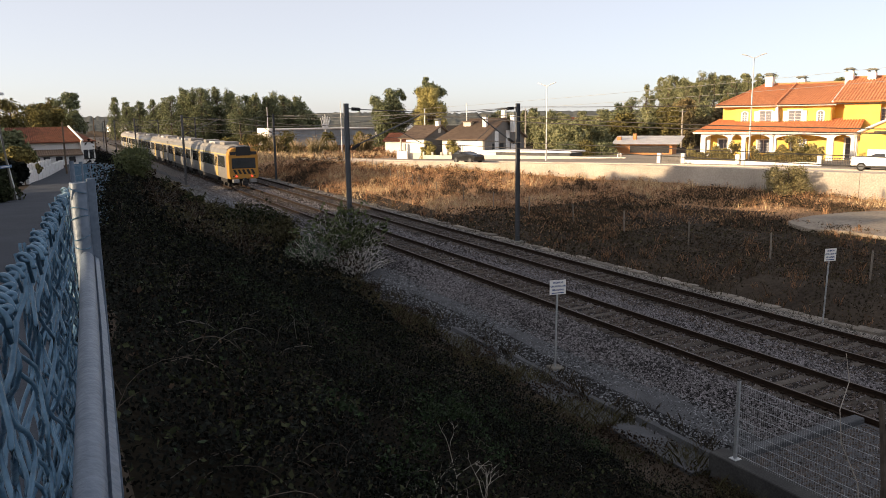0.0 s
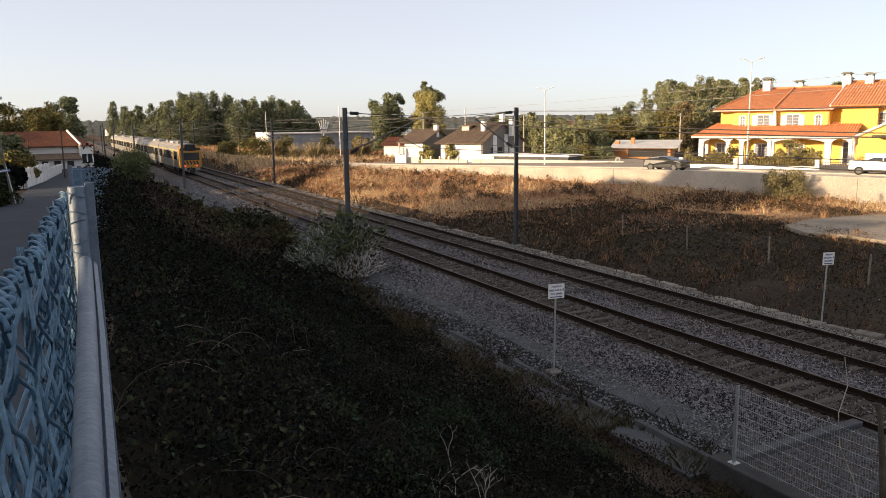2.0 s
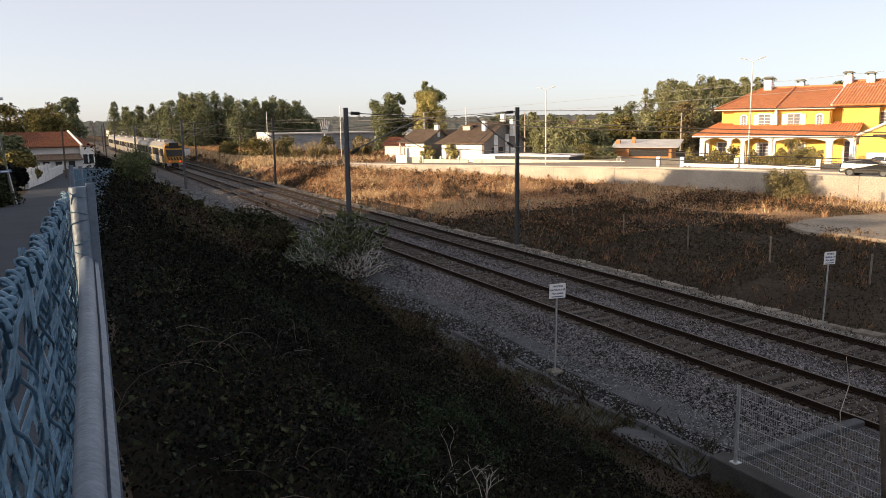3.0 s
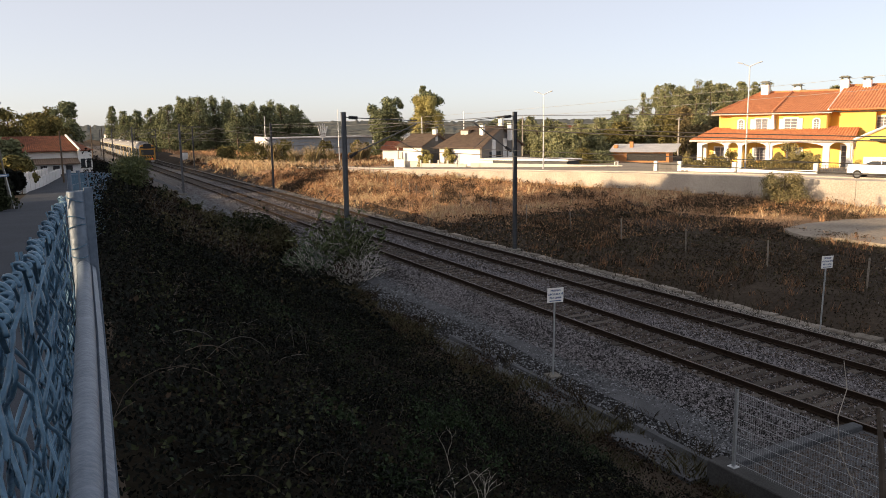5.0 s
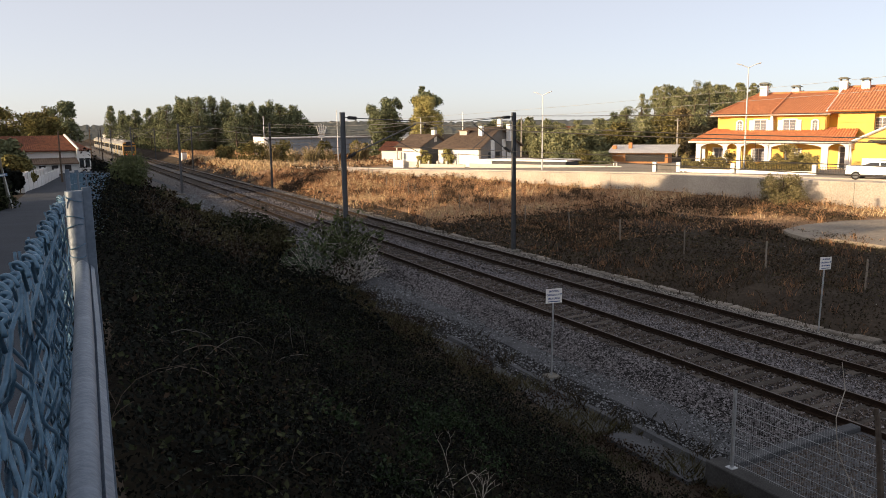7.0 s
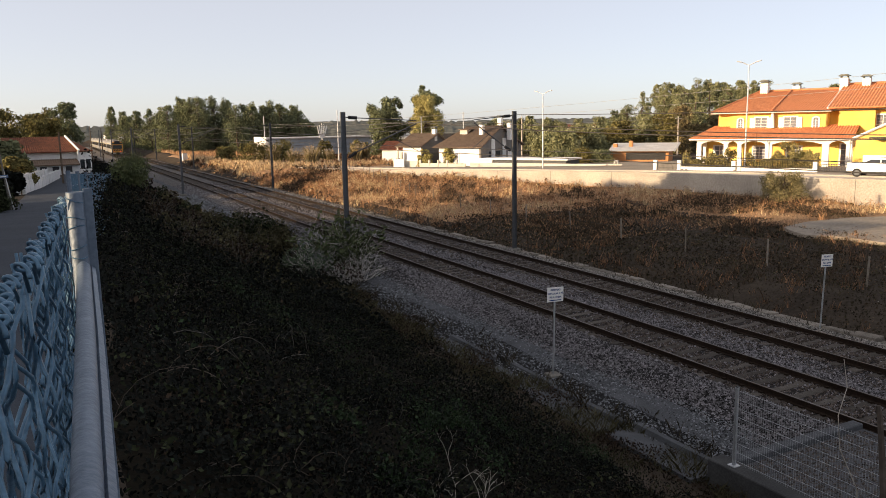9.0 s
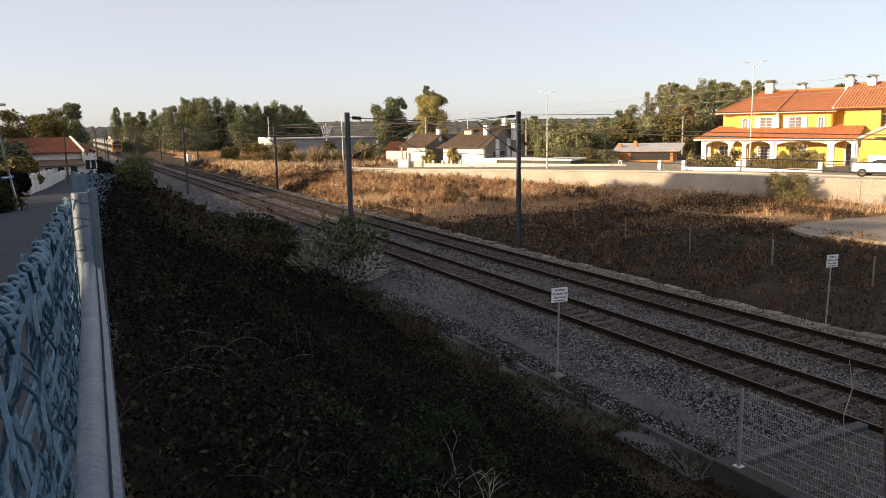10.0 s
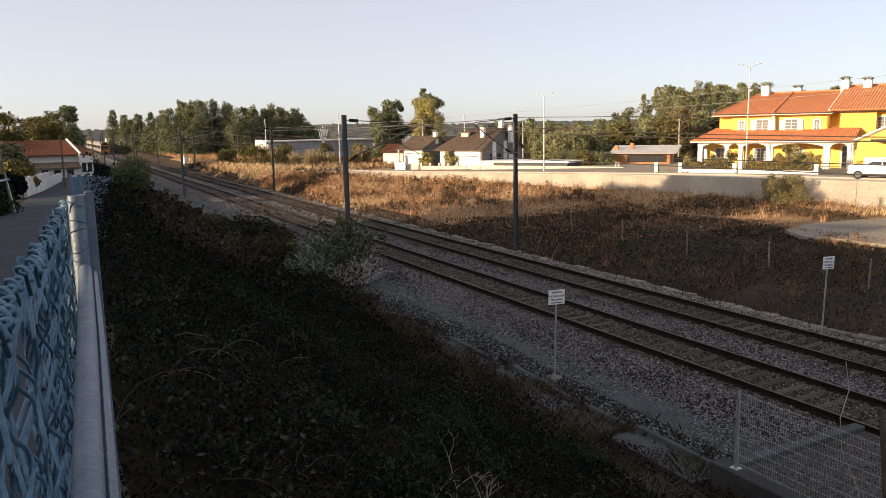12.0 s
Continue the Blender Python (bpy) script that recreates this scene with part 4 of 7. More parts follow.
def build_yellow_house():
    e = empty("house", frame_of((61.7, 60.7, 1.85), STREET), "yellow terraced house with orange tile roofs and white arcade", "house")
    # ground storey and upper storey
    bm = bmesh.new()
    box(bm, 0.3, 30, 2.3, 16.3, -0.6, 3.6)
    part("wall", bm, M_YELLOW, e)
    bm = bmesh.new()
    box(bm, 1.3, 2.7, 2.75, 16.3, 3.6, 5.75)
    box(bm, 2.7, 12.15, 2.3, 16.3, 3.6, 5.75)
    box(bm, 12.15, 13.1, 3.6, 16.3, 3.6, 5.9)
    box(bm, 13.1, 16.3, 2.6, 16.3, 3.6, 6.2)
    box(bm, 16.3, 30, 3.2, 16.3, 3.6, 6.2)
    part("upper_wall", bm, M_YELLOW, e)
    # plinth band under the upper windows
    bm = bmesh.new()
    box(bm, 3.75, 10.0, 2.05, 2.3, 3.4, 4.05, 0.02)
    part("balcony_parapet", bm, M_YELLOW, e)
    bm = bmesh.new()
    prism(bm, [(6.75, 4.1), (7.25, 4.1), (7.15, 5.6), (6.95, 5.6)], 1.75, 2.3)
    part("party_wall_fin", bm, M_WHITE, e)
    # arcade
    bm = bmesh.new()
    arch_run(bm, [(0.5, 2.85), (3.25, 4.25), (4.65, 7.0), (7.65, 12.3), (12.9, 14.4)], 0.0, 14.9, -0.3, 3.0, -0.15, 0.2)
    box(bm, 0.0, 0.3, 0.2, 2.3, 2.2, 3.0)
    box(bm, 0.0, 0.3, 1.9, 2.3, -0.3, 2.2)
    part("arcade", bm, M_WHITE, e)
    bm = bmesh.new()
    box(bm, 14.6, 14.95, 0.2, 2.3, 2.3, 3.0)
    part("arcade_return", bm, M_WHITE, e)
    for x, w, h in ((1.7, 1.1, 1.9), (5.8, 1.2, 1.2), (9.2, 1.3, 1.2), (14.0, 0.9, 2.1)):
        window(e, x, 0.3 if h > 1.5 else 0.95, w, h, 2.28, False, False)
    for x in (5.85, 8.7):
        window(e, x, 3.95, 1.15, 1.2, 2.28, False, True)
    for x in (3.75, 11.1):
        window(e, x, 4.1, 0.45, 0.85, 2.28, True, False)
    window(e, 16.9, 4.0, 1.1, 1.2, 3.18, False, True)
    # roofs
    roof("porch_roof", e, M_TILE, ((-0.7, -0.55, 3.02), (15.0, -0.55, 3.02), (15.0, 2.9, 4.3), (0.9, 2.9, 4.3)), rows=7)
    bm = bmesh.new()
    roof_slope(bm, (-0.7, 5.5, 3.02), (-0.7, -0.55, 3.02), (0.9, 2.9, 4.3), (0.9, 5.5, 4.3), rows=5)
    part("porch_roof_hip", bm, M_TILE, e)
    roof("main_roof", e, M_TILE, ((0.9, 1.6, 5.72), (12.6, 1.6, 5.72), (12.6, 9.5, 8.03), (3.6, 9.5, 8.03)), ((12.6, 17.4, 5.72), (0.9, 17.4, 5.72), (3.6, 9.5, 8.03), (12.6, 9.5, 8.03)), rows=18)
    bm = bmesh.new()
    roof_slope(bm, (0.9, 17.4, 5.72), (0.9, 1.6, 5.72), (3.6, 9.5, 8.03), (3.6, 9.51, 8.03), rows=8)
    part("roof_hip", bm, M_TILE, e)
    roof("side_roof", e, M_TILE, ((12.3, 1.5, 6.0), (30, 1.5, 6.0), (30, 9.5, 8.45), (12.3, 9.5, 8.45)), ((30, 17.5, 6.0), (12.3, 17.5, 6.0), (12.3, 9.5, 8.45), (30, 9.5, 8.45)), rows=18)
    bm = bmesh.new()
    for y0, y1 in ((1.5, 9.5), (17.5, 9.5)):
        tubeq = [(12.26, y0, 5.98), (12.26, y1, 8.43)]
        chain(bm, tubeq, 0.11, 4)
    part("verge_board", bm, M_WHITE, e)
    bm = bmesh.new()
    chain(bm, [(3.6, 9.5, 8.11), (12.4, 9.5, 8.11)], 0.13, 8)
    chain(bm, [(12.4, 9.5, 8.53), (30, 9.5, 8.53)], 0.13, 8)
    chain(bm, [(7.0, 1.6, 5.84), (7.0, 9.5, 8.14)], 0.1, 8)
    chain(bm, [(0.9, 1.6, 5.82), (3.6, 9.5, 8.11)], 0.1, 8)
    part("ridge_tiles", bm, M_TILE, e)
    # eaves gutters
    bm = bmesh.new()
    chain(bm, [(0.8, 1.55, 5.66), (12.6, 1.55, 5.66)], 0.05, 8)
    part("gutter", bm, M_CREAM, e)
    bm = bmesh.new()
    chain(bm, [(-0.7, -0.6, 2.96), (15.0, -0.6, 2.96)], 0.07, 8)
    part("gutter", bm, M_WHITE, e)
    bm = bmesh.new()
    chain(bm, [(7.2, -0.6, 2.95), (7.35, -0.2, 2.5), (7.35, -0.2, -0.3)], 0.05, 6)
    part("downpipe", bm, M_WHITE, e)
    bm = bmesh.new()
    chain(bm, [(14.8, -0.6, 2.95), (14.7, -0.2, 2.5), (14.7, -0.2, -0.3)], 0.05, 6)
    part("downpipe", bm, M_WHITE, e)
    # neighbour's side gable with carport wall
    bm = bmesh.new()
    prism(bm, [(15.2, -0.6), (24, -0.6), (24, 6.0), (18.4, 4.6), (15.2, 3.0)], -0.2, 0.0)
    part("gable_wall", bm, M_YELLOW, e)
    bm = bmesh.new()
    chain(bm, [(14.9, -0.35, 3.0), (18.4, -0.35, 4.7), (22.5, -0.35, 6.6)], 0.12, 4)
    part("gable_verge", bm, M_WHITE, e)
    bm = bmesh.new()
    box(bm, 16.5, 24, -1.6, -0.25, 3.05, 3.15)
    part("awning", bm, M_DARK, e)
    for x, zt in ((4.3, 8.95), (7.2, 8.6), (12.3, 9.15), (14.4, 9.0)):
        chimney(e, x, 9.0 if x != 7.2 else 11.0, 7.0, zt, 0.78)


build_yellow_house()


def build_garden_wall():
    e = empty("garden_wall", frame_of((53.9, 55.3, 1.72), STREET), "low white garden wall with railing and letterbox pillars", "wall", "", "structure")
    bm = bmesh.new()
    box(bm, 0, 5.0, 0, 0.2, -0.4, 0.75, 0.015)
    part("wall_panel", bm, M_WHITE, e)
    bm = bmesh.new()
    box(bm, 5.8, 12.0, 0, 0.2, -0.4, 0.75, 0.015)
    part("wall_panel", bm, M_WHITE, e)
    bm = bmesh.new()
    box(bm, 15.0, 24.0, 5.0, 5.2, -0.4, 1.75, 0.015)
    part("wall_panel", bm, M_WHITE, e)
    for x in (0.0, 5.15, 5.65, 12.1, 14.8, -2.4):
        bm = bmesh.new()
        box(bm, x - 0.18, x + 0.18, -0.05, 0.3, -0.4, 1.35 if x != 5.65 else 1.6, 0.02)
        part("pillar", bm, M_WHITE, e)
    for x in (0.35, 0.75, 5.3):
        bm = bmesh.new()
        box(bm, x - 0.12, x + 0.12, -0.08, -0.052, 0.1, 0.5)
        part("meter_box", bm, M_GREYWALL, e)
    for a, b in ((0.2, 5.0), (5.9, 12.0)):
        bm = bmesh.new()
        for i in range(int((b - a) / 0.14)):
            x = a + i * 0.14
            tube(bm, (x, 0.1, 0.75), (x, 0.1, 1.45), 0.012, n=4)
        tube(bm, (a, 0.1, 1.4), (b, 0.1, 1.4), 0.018, n=5)
        tube(bm, (a, 0.1, 0.85), (b, 0.1, 0.85), 0.018, n=5)
        part("railing", bm, M_DARK, e)
    for a, b in ((12.3, 14.6), (-2.2, -0.2)):
        g = new("gate")
        g.parent = e
        for i in range(int((b - a) / 0.13)):
            x = a + i * 0.13 + 0.05
            bm = bmesh.new()
            box(bm, x - (0.012 if a > 0 else 0.06), x + (0.012 if a > 0 else 0.06), 0.08, 0.11, -0.15, 1.2)
            part("bar", bm, M_MAST if a > 0 else M_GREYWALL, g)
        bm = bmesh.new()
        for z in (-0.1, 0.6, 1.15):
            box(bm, a, b, 0.07, 0.12, z - 0.02, z + 0.02)
        part("crossbar", bm, M_MAST, g)


build_garden_wall()


def build_white_house():
    e = empty("house", frame_of((46.0, 100.5, 0.85), (0.5, -0.866)), "white single-storey house with shade-greyed gables and brown tile roofs", "house")
    bm = bmesh.new()
    box(bm, -1.3, 1.9, 0, 7, -0.5, 3.1)
    part("wall", bm, M_WHITE, e)
    bm = bmesh.new()
    box(bm, 1.9, 4.6, 4.6, 7, -0.5, 3.1)
    part("wall", bm, M_WHITE, e)
    bm = bmesh.new()
    box(bm, 4.6, 11.2, 0.6, 9, -0.5, 3.0)
    part("wall", bm, M_WHITE, e)
    # gable of the smaller block, greyed for its shade, and its porch post
    ym = Matrix(((0, 1, 0, 0), (1, 0, 0, 0), (0, 0, 1, 0), (0, 0, 0, 1)))
    bm = bmesh.new()
    prism(bm, [(0.0, -0.5), (7.0, -0.5), (7.0, 3.1), (3.6, 4.75), (0.0, 3.1)], 1.905, 2.1, ym)
    part("gable_wall", bm, M_GREYWALL, e)
    bm = bmesh.new()
    box(bm, -2.2, -2.0, -0.3, -0.1, -0.5, 3.1, 0.02)
    part("porch_post", bm, M_CREAM, e)
    bm = bmesh.new()
    box(bm, -2.1, -0.2, -1.3, -1.1, -0.5, 1.3, 0.02)
    part("porch_wall", bm, M_WHITE, e)
    for y in (3.9, 7.2):
        bm = bmesh.new()
        box(bm, 11.5, 11.6, y - 0.5, y + 0.5, -0.5, 4.2 - 0.1 * abs(y - 6), 0.01)
        part("pilaster", bm, M_OLDWHITE, e)
    # gable end that faces away from the sun, its shade put into the grey
    bm = bmesh.new()
    prism(bm, [(0.6, -0.5), (12.5, -0.5), (12.5, 3.1), (6.0, 5.65), (0.6, 3.0)], 11.2, 11.5, ym)
    part("gable_wall", bm, M_GREYWALL, e)
    for y, z, w, h in ((3.2, 0.3, 0.9, 2.0), (5.4, 0.4, 1.2, 1.9), (9.0, 1.2, 1.3, 1.0)):
        bm = bmesh.new()
        box(bm, 11.49, 11.53, y - w / 2, y + w / 2, z, z + h)
        g = part("window", bm, M_WHITE if w > 1.25 else M_GLASSY, e)
        bm = bmesh.new()
        box(bm, 11.48, 11.6, y - w / 2 - 0.1, y + w / 2 + 0.1, z - 0.1, z)
        part("sill", bm, M_CONCRETE, g)
    window(e, 7.2, 0.9, 1.2, 1.2, 0.58, False, False)
    window(e, 5.8, 0.2, 0.9, 2.0, 0.58, False, False)
    roof("roof", e, M_BROWNTILE, ((-2.4, -0.5, 3.08), (2.3, -0.5, 3.08), (2.6, 3.6, 4.85), (-2.2, 3.6, 4.85)), ((2.5, 7.6, 3.1), (-2.4, 7.6, 3.1), (-2.2, 3.6, 4.85), (2.6, 3.6, 4.85)), rows=8)
    roof("roof", e, M_BROWNTILE, ((3.9, 0.0, 2.95), (11.9, 0.0, 2.95), (11.9, 6.0, 5.8), (6.2, 6.0, 5.8)), ((11.9, 13.0, 2.95), (3.9, 13.0, 2.95), (6.2, 6.0, 5.8), (11.9, 6.0, 5.8)), rows=9)
    bm = bmesh.new()
    box(bm, 6.3, 7.5, 3.6, 6.8, 4.2, 5.3)
    part("dormer", bm, M_CREAM, e)
    bm = bmesh.new()
    box(bm, 6.1, 7.9, 3.4, 7.4, 5.3, 5.42, 0.03)
    part("dormer_roof", bm, M_BROWNTILE, e)
    for x, y, t in ((9.9, 3.6, 6.0), (12.2, 7.6, 6.2), (1.9, 3.6, 5.5), (10.9, 7.2, 6.9)):
        chimney(e, x, y, 3.8, t, 0.6)
    # low garage with a pale flat roof
    g = empty("garage", frame_of((51.6, 90.8, 0.75), (0.5, -0.866)), "long low garage with a white flat roof edge", "garage")
    bm = bmesh.new()
    box(bm, 2.2, 13.0, 0.4, 4.5, -0.5, 1.35)
    part("wall", bm, M_MAST, g)
    bm = bmesh.new()
    box(bm, 0.0, 13.3, 0.1, 4.8, 1.37, 1.6, 0.02)
    part("roof_edge", bm, M_WHITE, g)
    bm = bmesh.new()
    box(bm, 0.0, 2.2, 0.3, 0.5, -0.5, 1.37)
    part("wall", bm, M_WHITE, g)


build_white_house()


def build_front_walls():
    """White garden walls along the street before the lower houses."""
    for O, n in (((46.2, 97.6, 1.15), 5), ((49.5, 89.0, 1.38), 14)):
        e = empty("garden_wall", frame_of(O, (0.5, -0.866)), "low pale rendered garden wall along the street", "wall", "low street walls", "structure")
        for k in range(n):
            bm = bmesh.new()
            box(bm, k * 1.5, k * 1.5 + 1.49, 0, 0.18, -0.4, 0.5, 0.01)
            part("wall_panel", bm, M_CREAM, e)
            if n == 5:
                bm = bmesh.new()
                box(bm, k * 1.5 - 0.12, k * 1.5 + 0.12, -0.05, 0.23, -0.4, 0.95, 0.02)
                part("pillar", bm, M_CREAM, e)
    e = empty("garden_wall", frame_of((44.9, 101.2, 0.6), (0.5, -0.866)), "white painted gate wall of the low house", "wall", "low street walls", "structure")
    bm = bmesh.new()
    box(bm, 0, 3.2, 0, 0.2, -0.4, 1.3, 0.02)
    part("wall_panel", bm, M_CREAM, e)
    bm = bmesh.new()
    box(bm, -0.2, 0.1, -0.05, 0.25, -0.4, 2.6, 0.02)
    part("pillar", bm, M_CREAM, e)


build_front_walls()


def build_brick_shed():
    e = empty("shed", frame_of((70.5, 86.0, 1.1), (0.62, -0.785)), "orange brick shed with a pale corrugated sheet roof", "shed")
    bm = bmesh.new()
    box(bm, 0, 8.2, 0, 4.0, -0.6, 1.75)
    part("wall", bm, M_BRICK, e)
    roof("roof", e, M_PALESHEET, ((0.0, -0.8, 1.75), (9.2, -0.8, 1.75), (9.2, 4.5, 2.7), (-0.3, 4.5, 2.7)), pitch=0.35, amp=0.03, rows=2, thick=0.05)
    # dark panel on the solid wall, drawn for the shade inside an opening
    bm = bmesh.new()
    box(bm, 2.4, 7.8, -0.02, -0.006, 0.5, 1.5)
    part("opening", bm, M_DARK, e)
    bm = bmesh.new()
    box(bm, 2.4, 2.9, 2.0, 2.5, 2.2, 3.1, 0.03)
    part("chimney", bm, M_BRICK, e)
    bm = bmesh.new()
    box(bm, 0.2, 0.8, 1.5, 2.1, 1.9, 2.7, 0.03)
    part("chimney", bm, M_BRICK, e)
    bm = bmesh.new()
    box(bm, -4.2, -0.2, -1.0, 2.0, -0.6, 0.7)
    b = part("lean_to", bm, M_DARK, e)
    bm = bmesh.new()
    box(bm, -4.5, 0.0, -1.3, 2.3, 0.7, 0.8, 0.01)
    part("lean_to_roof", bm, M_PALESHEET, b)
    u = empty("utility_box", frame_of((61.9, 74.6, 1.2), (0.5, -0.866)), "pale concrete meter cabinet at the kerb", "cabinet")
    bm = bmesh.new()
    box(bm, 0, 0.5, 0, 0.35, -0.1, 1.0, 0.03)
    b = part("body", bm, M_WHITE, u)
    bm = bmesh.new()
    box(bm, 0.08, 0.42, -0.012, -0.003, 0.35, 0.85)
    part("door", bm, M_GREYWALL, u)


build_brick_shed()


def build_warehouse():
    e = empty("warehouse", frame_of((44.2, 176, 0.6), (0.96, -0.05)), "long blue-grey sheet-metal warehouse with a white end", "warehouse")
    bm = bmesh.new()
    box(bm, 0.3, 25.5, 0, 14, -1, 3.9)
    part("wall", bm, M_SHED, e)
    for k in range(26):
        bm = bmesh.new()
        box(bm, 0.5 + k * 0.96, 0.56 + k * 0.96, -0.05, -0.004, -0.5, 3.9)
        part("sheet_rib", bm, M_SHED, e)
    bm = bmesh.new()
    box(bm, -0.3, 0.3, -0.5, 14.4, -1, 4.4, 0.03)
    part("end_wall", bm, M_WHITE, e)
    bm = bmesh.new()
    box(bm, 0.3, 25.8, -0.35, 14.4, 3.92, 4.2, 0.03)
    part("roof_edge", bm, M_PALESHEET, e)
    for x0, y0, w, h, mt in ((86, 205, 10, 3.2, M_WHITE), (74, 196, 9, 2.6, M_PALESHEET), (99, 230, 14, 3.6, M_WHITE)):
        s = empty("far_building", frame_of((x0, y0, 0.4), (0.9, -0.43)), "distant low white industrial building", "building", "far low buildings")
        bm = bmesh.new()
        box(bm, 0, w, 0, 8, -1, h)
        part("wall", bm, mt, s)
        bm = bmesh.new()
        box(bm, -0.2, w + 0.2, -0.2, 8.2, h, h + 0.25, 0.02)
        part("roof", bm, M_PALESHEET, s)
    f = empty("glass_ornament", pose(56.2, 172, 1.0), "tall white finned ornament above the warehouse yard", "ornament")
    for k in range(5):
        bm = bmesh.new()
        a = (k - 2) * 0.22
        prism(bm, [(-0.12, 0), (0.12, 0), (0.2 + a * 1.6, 3.0 - abs(k - 2) * 0.3), (a * 1.6, 3.4 - abs(k - 2) * 0.3)], -0.06 + k * 0.01, 0.06 + k * 0.01, Matrix.Translation((a, 0, 3.6)))
        part("fin", bm, M_WHITE, f)
    bm = bmesh.new()
    tube(bm, (0, 0, -1), (0, 0, 3.7), 0.12)
    part("pole", bm, M_WHITE, f)


build_warehouse()


def build_small_cottage():
    e = empty("cottage", frame_of((53, 128, 0.6), (0.7, -0.714)), "small far cottage with a pale red tile roof", "house")
    bm = bmesh.new()
    box(bm, 0, 8, 0, 6, -1, 2.2)
    part("wall", bm, M_WHITE, e)
    roof("roof", e, M_OLDTILE, ((-0.4, -0.4, 2.2), (8.4, -0.4, 2.2), (8.4, 3, 3.6), (-0.4, 3, 3.6)), ((8.4, 6.4, 2.2), (-0.4, 6.4, 2.2), (-0.4, 3, 3.6), (8.4, 3, 3.6)), rows=5)


build_small_cottage()


def build_old_house():
    """Old house beside the lane, with a long tile roof and a white gable."""
    e = empty("house", pose(2.9, 119, 1.2, 0, 0, 4), "old white house with a long rust-red tile roof", "house")
    bm = bmesh.new()
    box(bm, -16.5, 0.9, 0, 6.5, -0.5, 3.0)
    part("wall", bm, M_WHITE, e)
    bm = bmesh.new()
    box(bm, 0.0, 1.75, -1.2, 6.5, -0.5, 3.1, 0.02)
    part("gable_wing", bm, M_WHITE, e)
    for x in (0.55, 1.3):
        bm = bmesh.new()
        box(bm, x - 0.28, x + 0.28, -1.23, -1.19, 0.7, 1.9)
        w = part("window", bm, M_GLASSY, e)
        bm = bmesh.new()
        box(bm, x - 0.36, x + 0.36, -1.27, -1.2, 0.6, 0.7)
        part("sill", bm, M_CONCRETE, w)
    roof("roof", e, M_OLDTILE, ((-17, -0.7, 3.0), (0.3, -0.7, 3.0), (-0.9, 4.0, 5.0), (-15, 4.0, 5.0)), ((2.0, 7.2, 3.0), (-17, 7.2, 3.0), (-15, 4.0, 5.0), (-0.9, 4.0, 5.0)), rows=10)
    bm = bmesh.new()
    roof_slope(bm, (0.3, -1.4, 3.0), (2.0, -1.4, 3.1), (2.0, 7.2, 3.1), (-0.9, 4.0, 5.0), rows=8)
    part("roof_hip", bm, M_OLDTILE, e)
    bm = bmesh.new()
    chain(bm, [(0.25, -1.3, 3.15), (-0.9, 4.0, 5.15)], 0.16, 6)
    part("hip_ridge", bm, M_WHITE, e)
    bm = bmesh.new()
    box(bm, -13, 0.0, -3.2, -0.2, -0.5, 1.35)
    part("annex_wall", bm, M_OLDWHITE, e)
    roof("annex_roof", e, M_BROWNTILE, ((-13.2, -3.5, 1.32), (0.0, -3.5, 1.32), (0.0, -0.1, 1.95), (-13.2, -0.1, 1.95)), rows=4)
    for k, x in enumerate((-4.5, -3.0, -1.4)):
        bm = bmesh.new()
        box(bm, x - 0.4, x + 0.4, -3.24, -3.19, -0.3 if k == 1 else 0.3, 1.1)
        part("door" if k == 1 else "window", bm, M_DARK, e)


build_old_house()


def build_lane_wall():
    e = empty("lane_wall", Matrix.Identity(4), "low white wall topped with slats beside the lane", "wall", "", "structure")
    slat_bm = bmesh.new()
    box(slat_bm, -0.02, 0.02, -0.11, 0.11, 0.0, 0.62, 0.01)
    slat = mesh(slat_bm, "slat", M_OLDWHITE)

    def run(a, b, n, high, slats, rail=True):
        a, b = Vector((*a, 0)), Vector((*b, 0))
        turn = math.atan2(b.y - a.y, b.x - a.x) - math.pi / 2
        L = (b - a).length / n
        for k in range(n):
            p = a.lerp(b, (k + 0.5) / n)
            bm = bmesh.new()
            box(bm, -0.1, 0.1, -L / 2 + 0.01, L / 2 - 0.01, -0.5, high, 0.015)
            o = part("wall_panel", bm, M_OLDWHITE, e)
            z = lane_z(p.y)
            o.matrix_basis = Matrix.Translation((p.x, p.y, z)) @ Matrix.Rotation(turn, 4, "Z")
            if k < slats:
                for j in range(7):
                    q = part("slat", slat, M_OLDWHITE, e)
                    q.matrix_basis = o.matrix_basis @ Matrix.Translation((0, (j - 3) * L / 7, high))
                bm = bmesh.new()
                box(bm, -0.035, 0.035, -L / 2, L / 2, high + 0.5, high + 0.57)
                r = part("top_rail", bm, M_OLDWHITE, e)
                r.matrix_basis = o.matrix_basis.copy()
            bm = bmesh.new()
            box(bm, -0.14, 0.14, -0.14, 0.14, -0.5, high + (0.75 if k < slats else 0.12), 0.02)
            c = part("pillar", bm, M_OLDWHITE, e)
            c.matrix_basis = o.matrix_basis @ Matrix.Translation((0, -L / 2, 0))

    run((-2.5, 74.0), (0.42, 105.5), 10, 1.0, 6)
    run((-10.0, 73.0), (-2.75, 74.0), 3, 0.8, 3)
    run((-7.5, 60.0), (-3.2, 61.5), 2, 0.5, 2)


build_lane_wall()


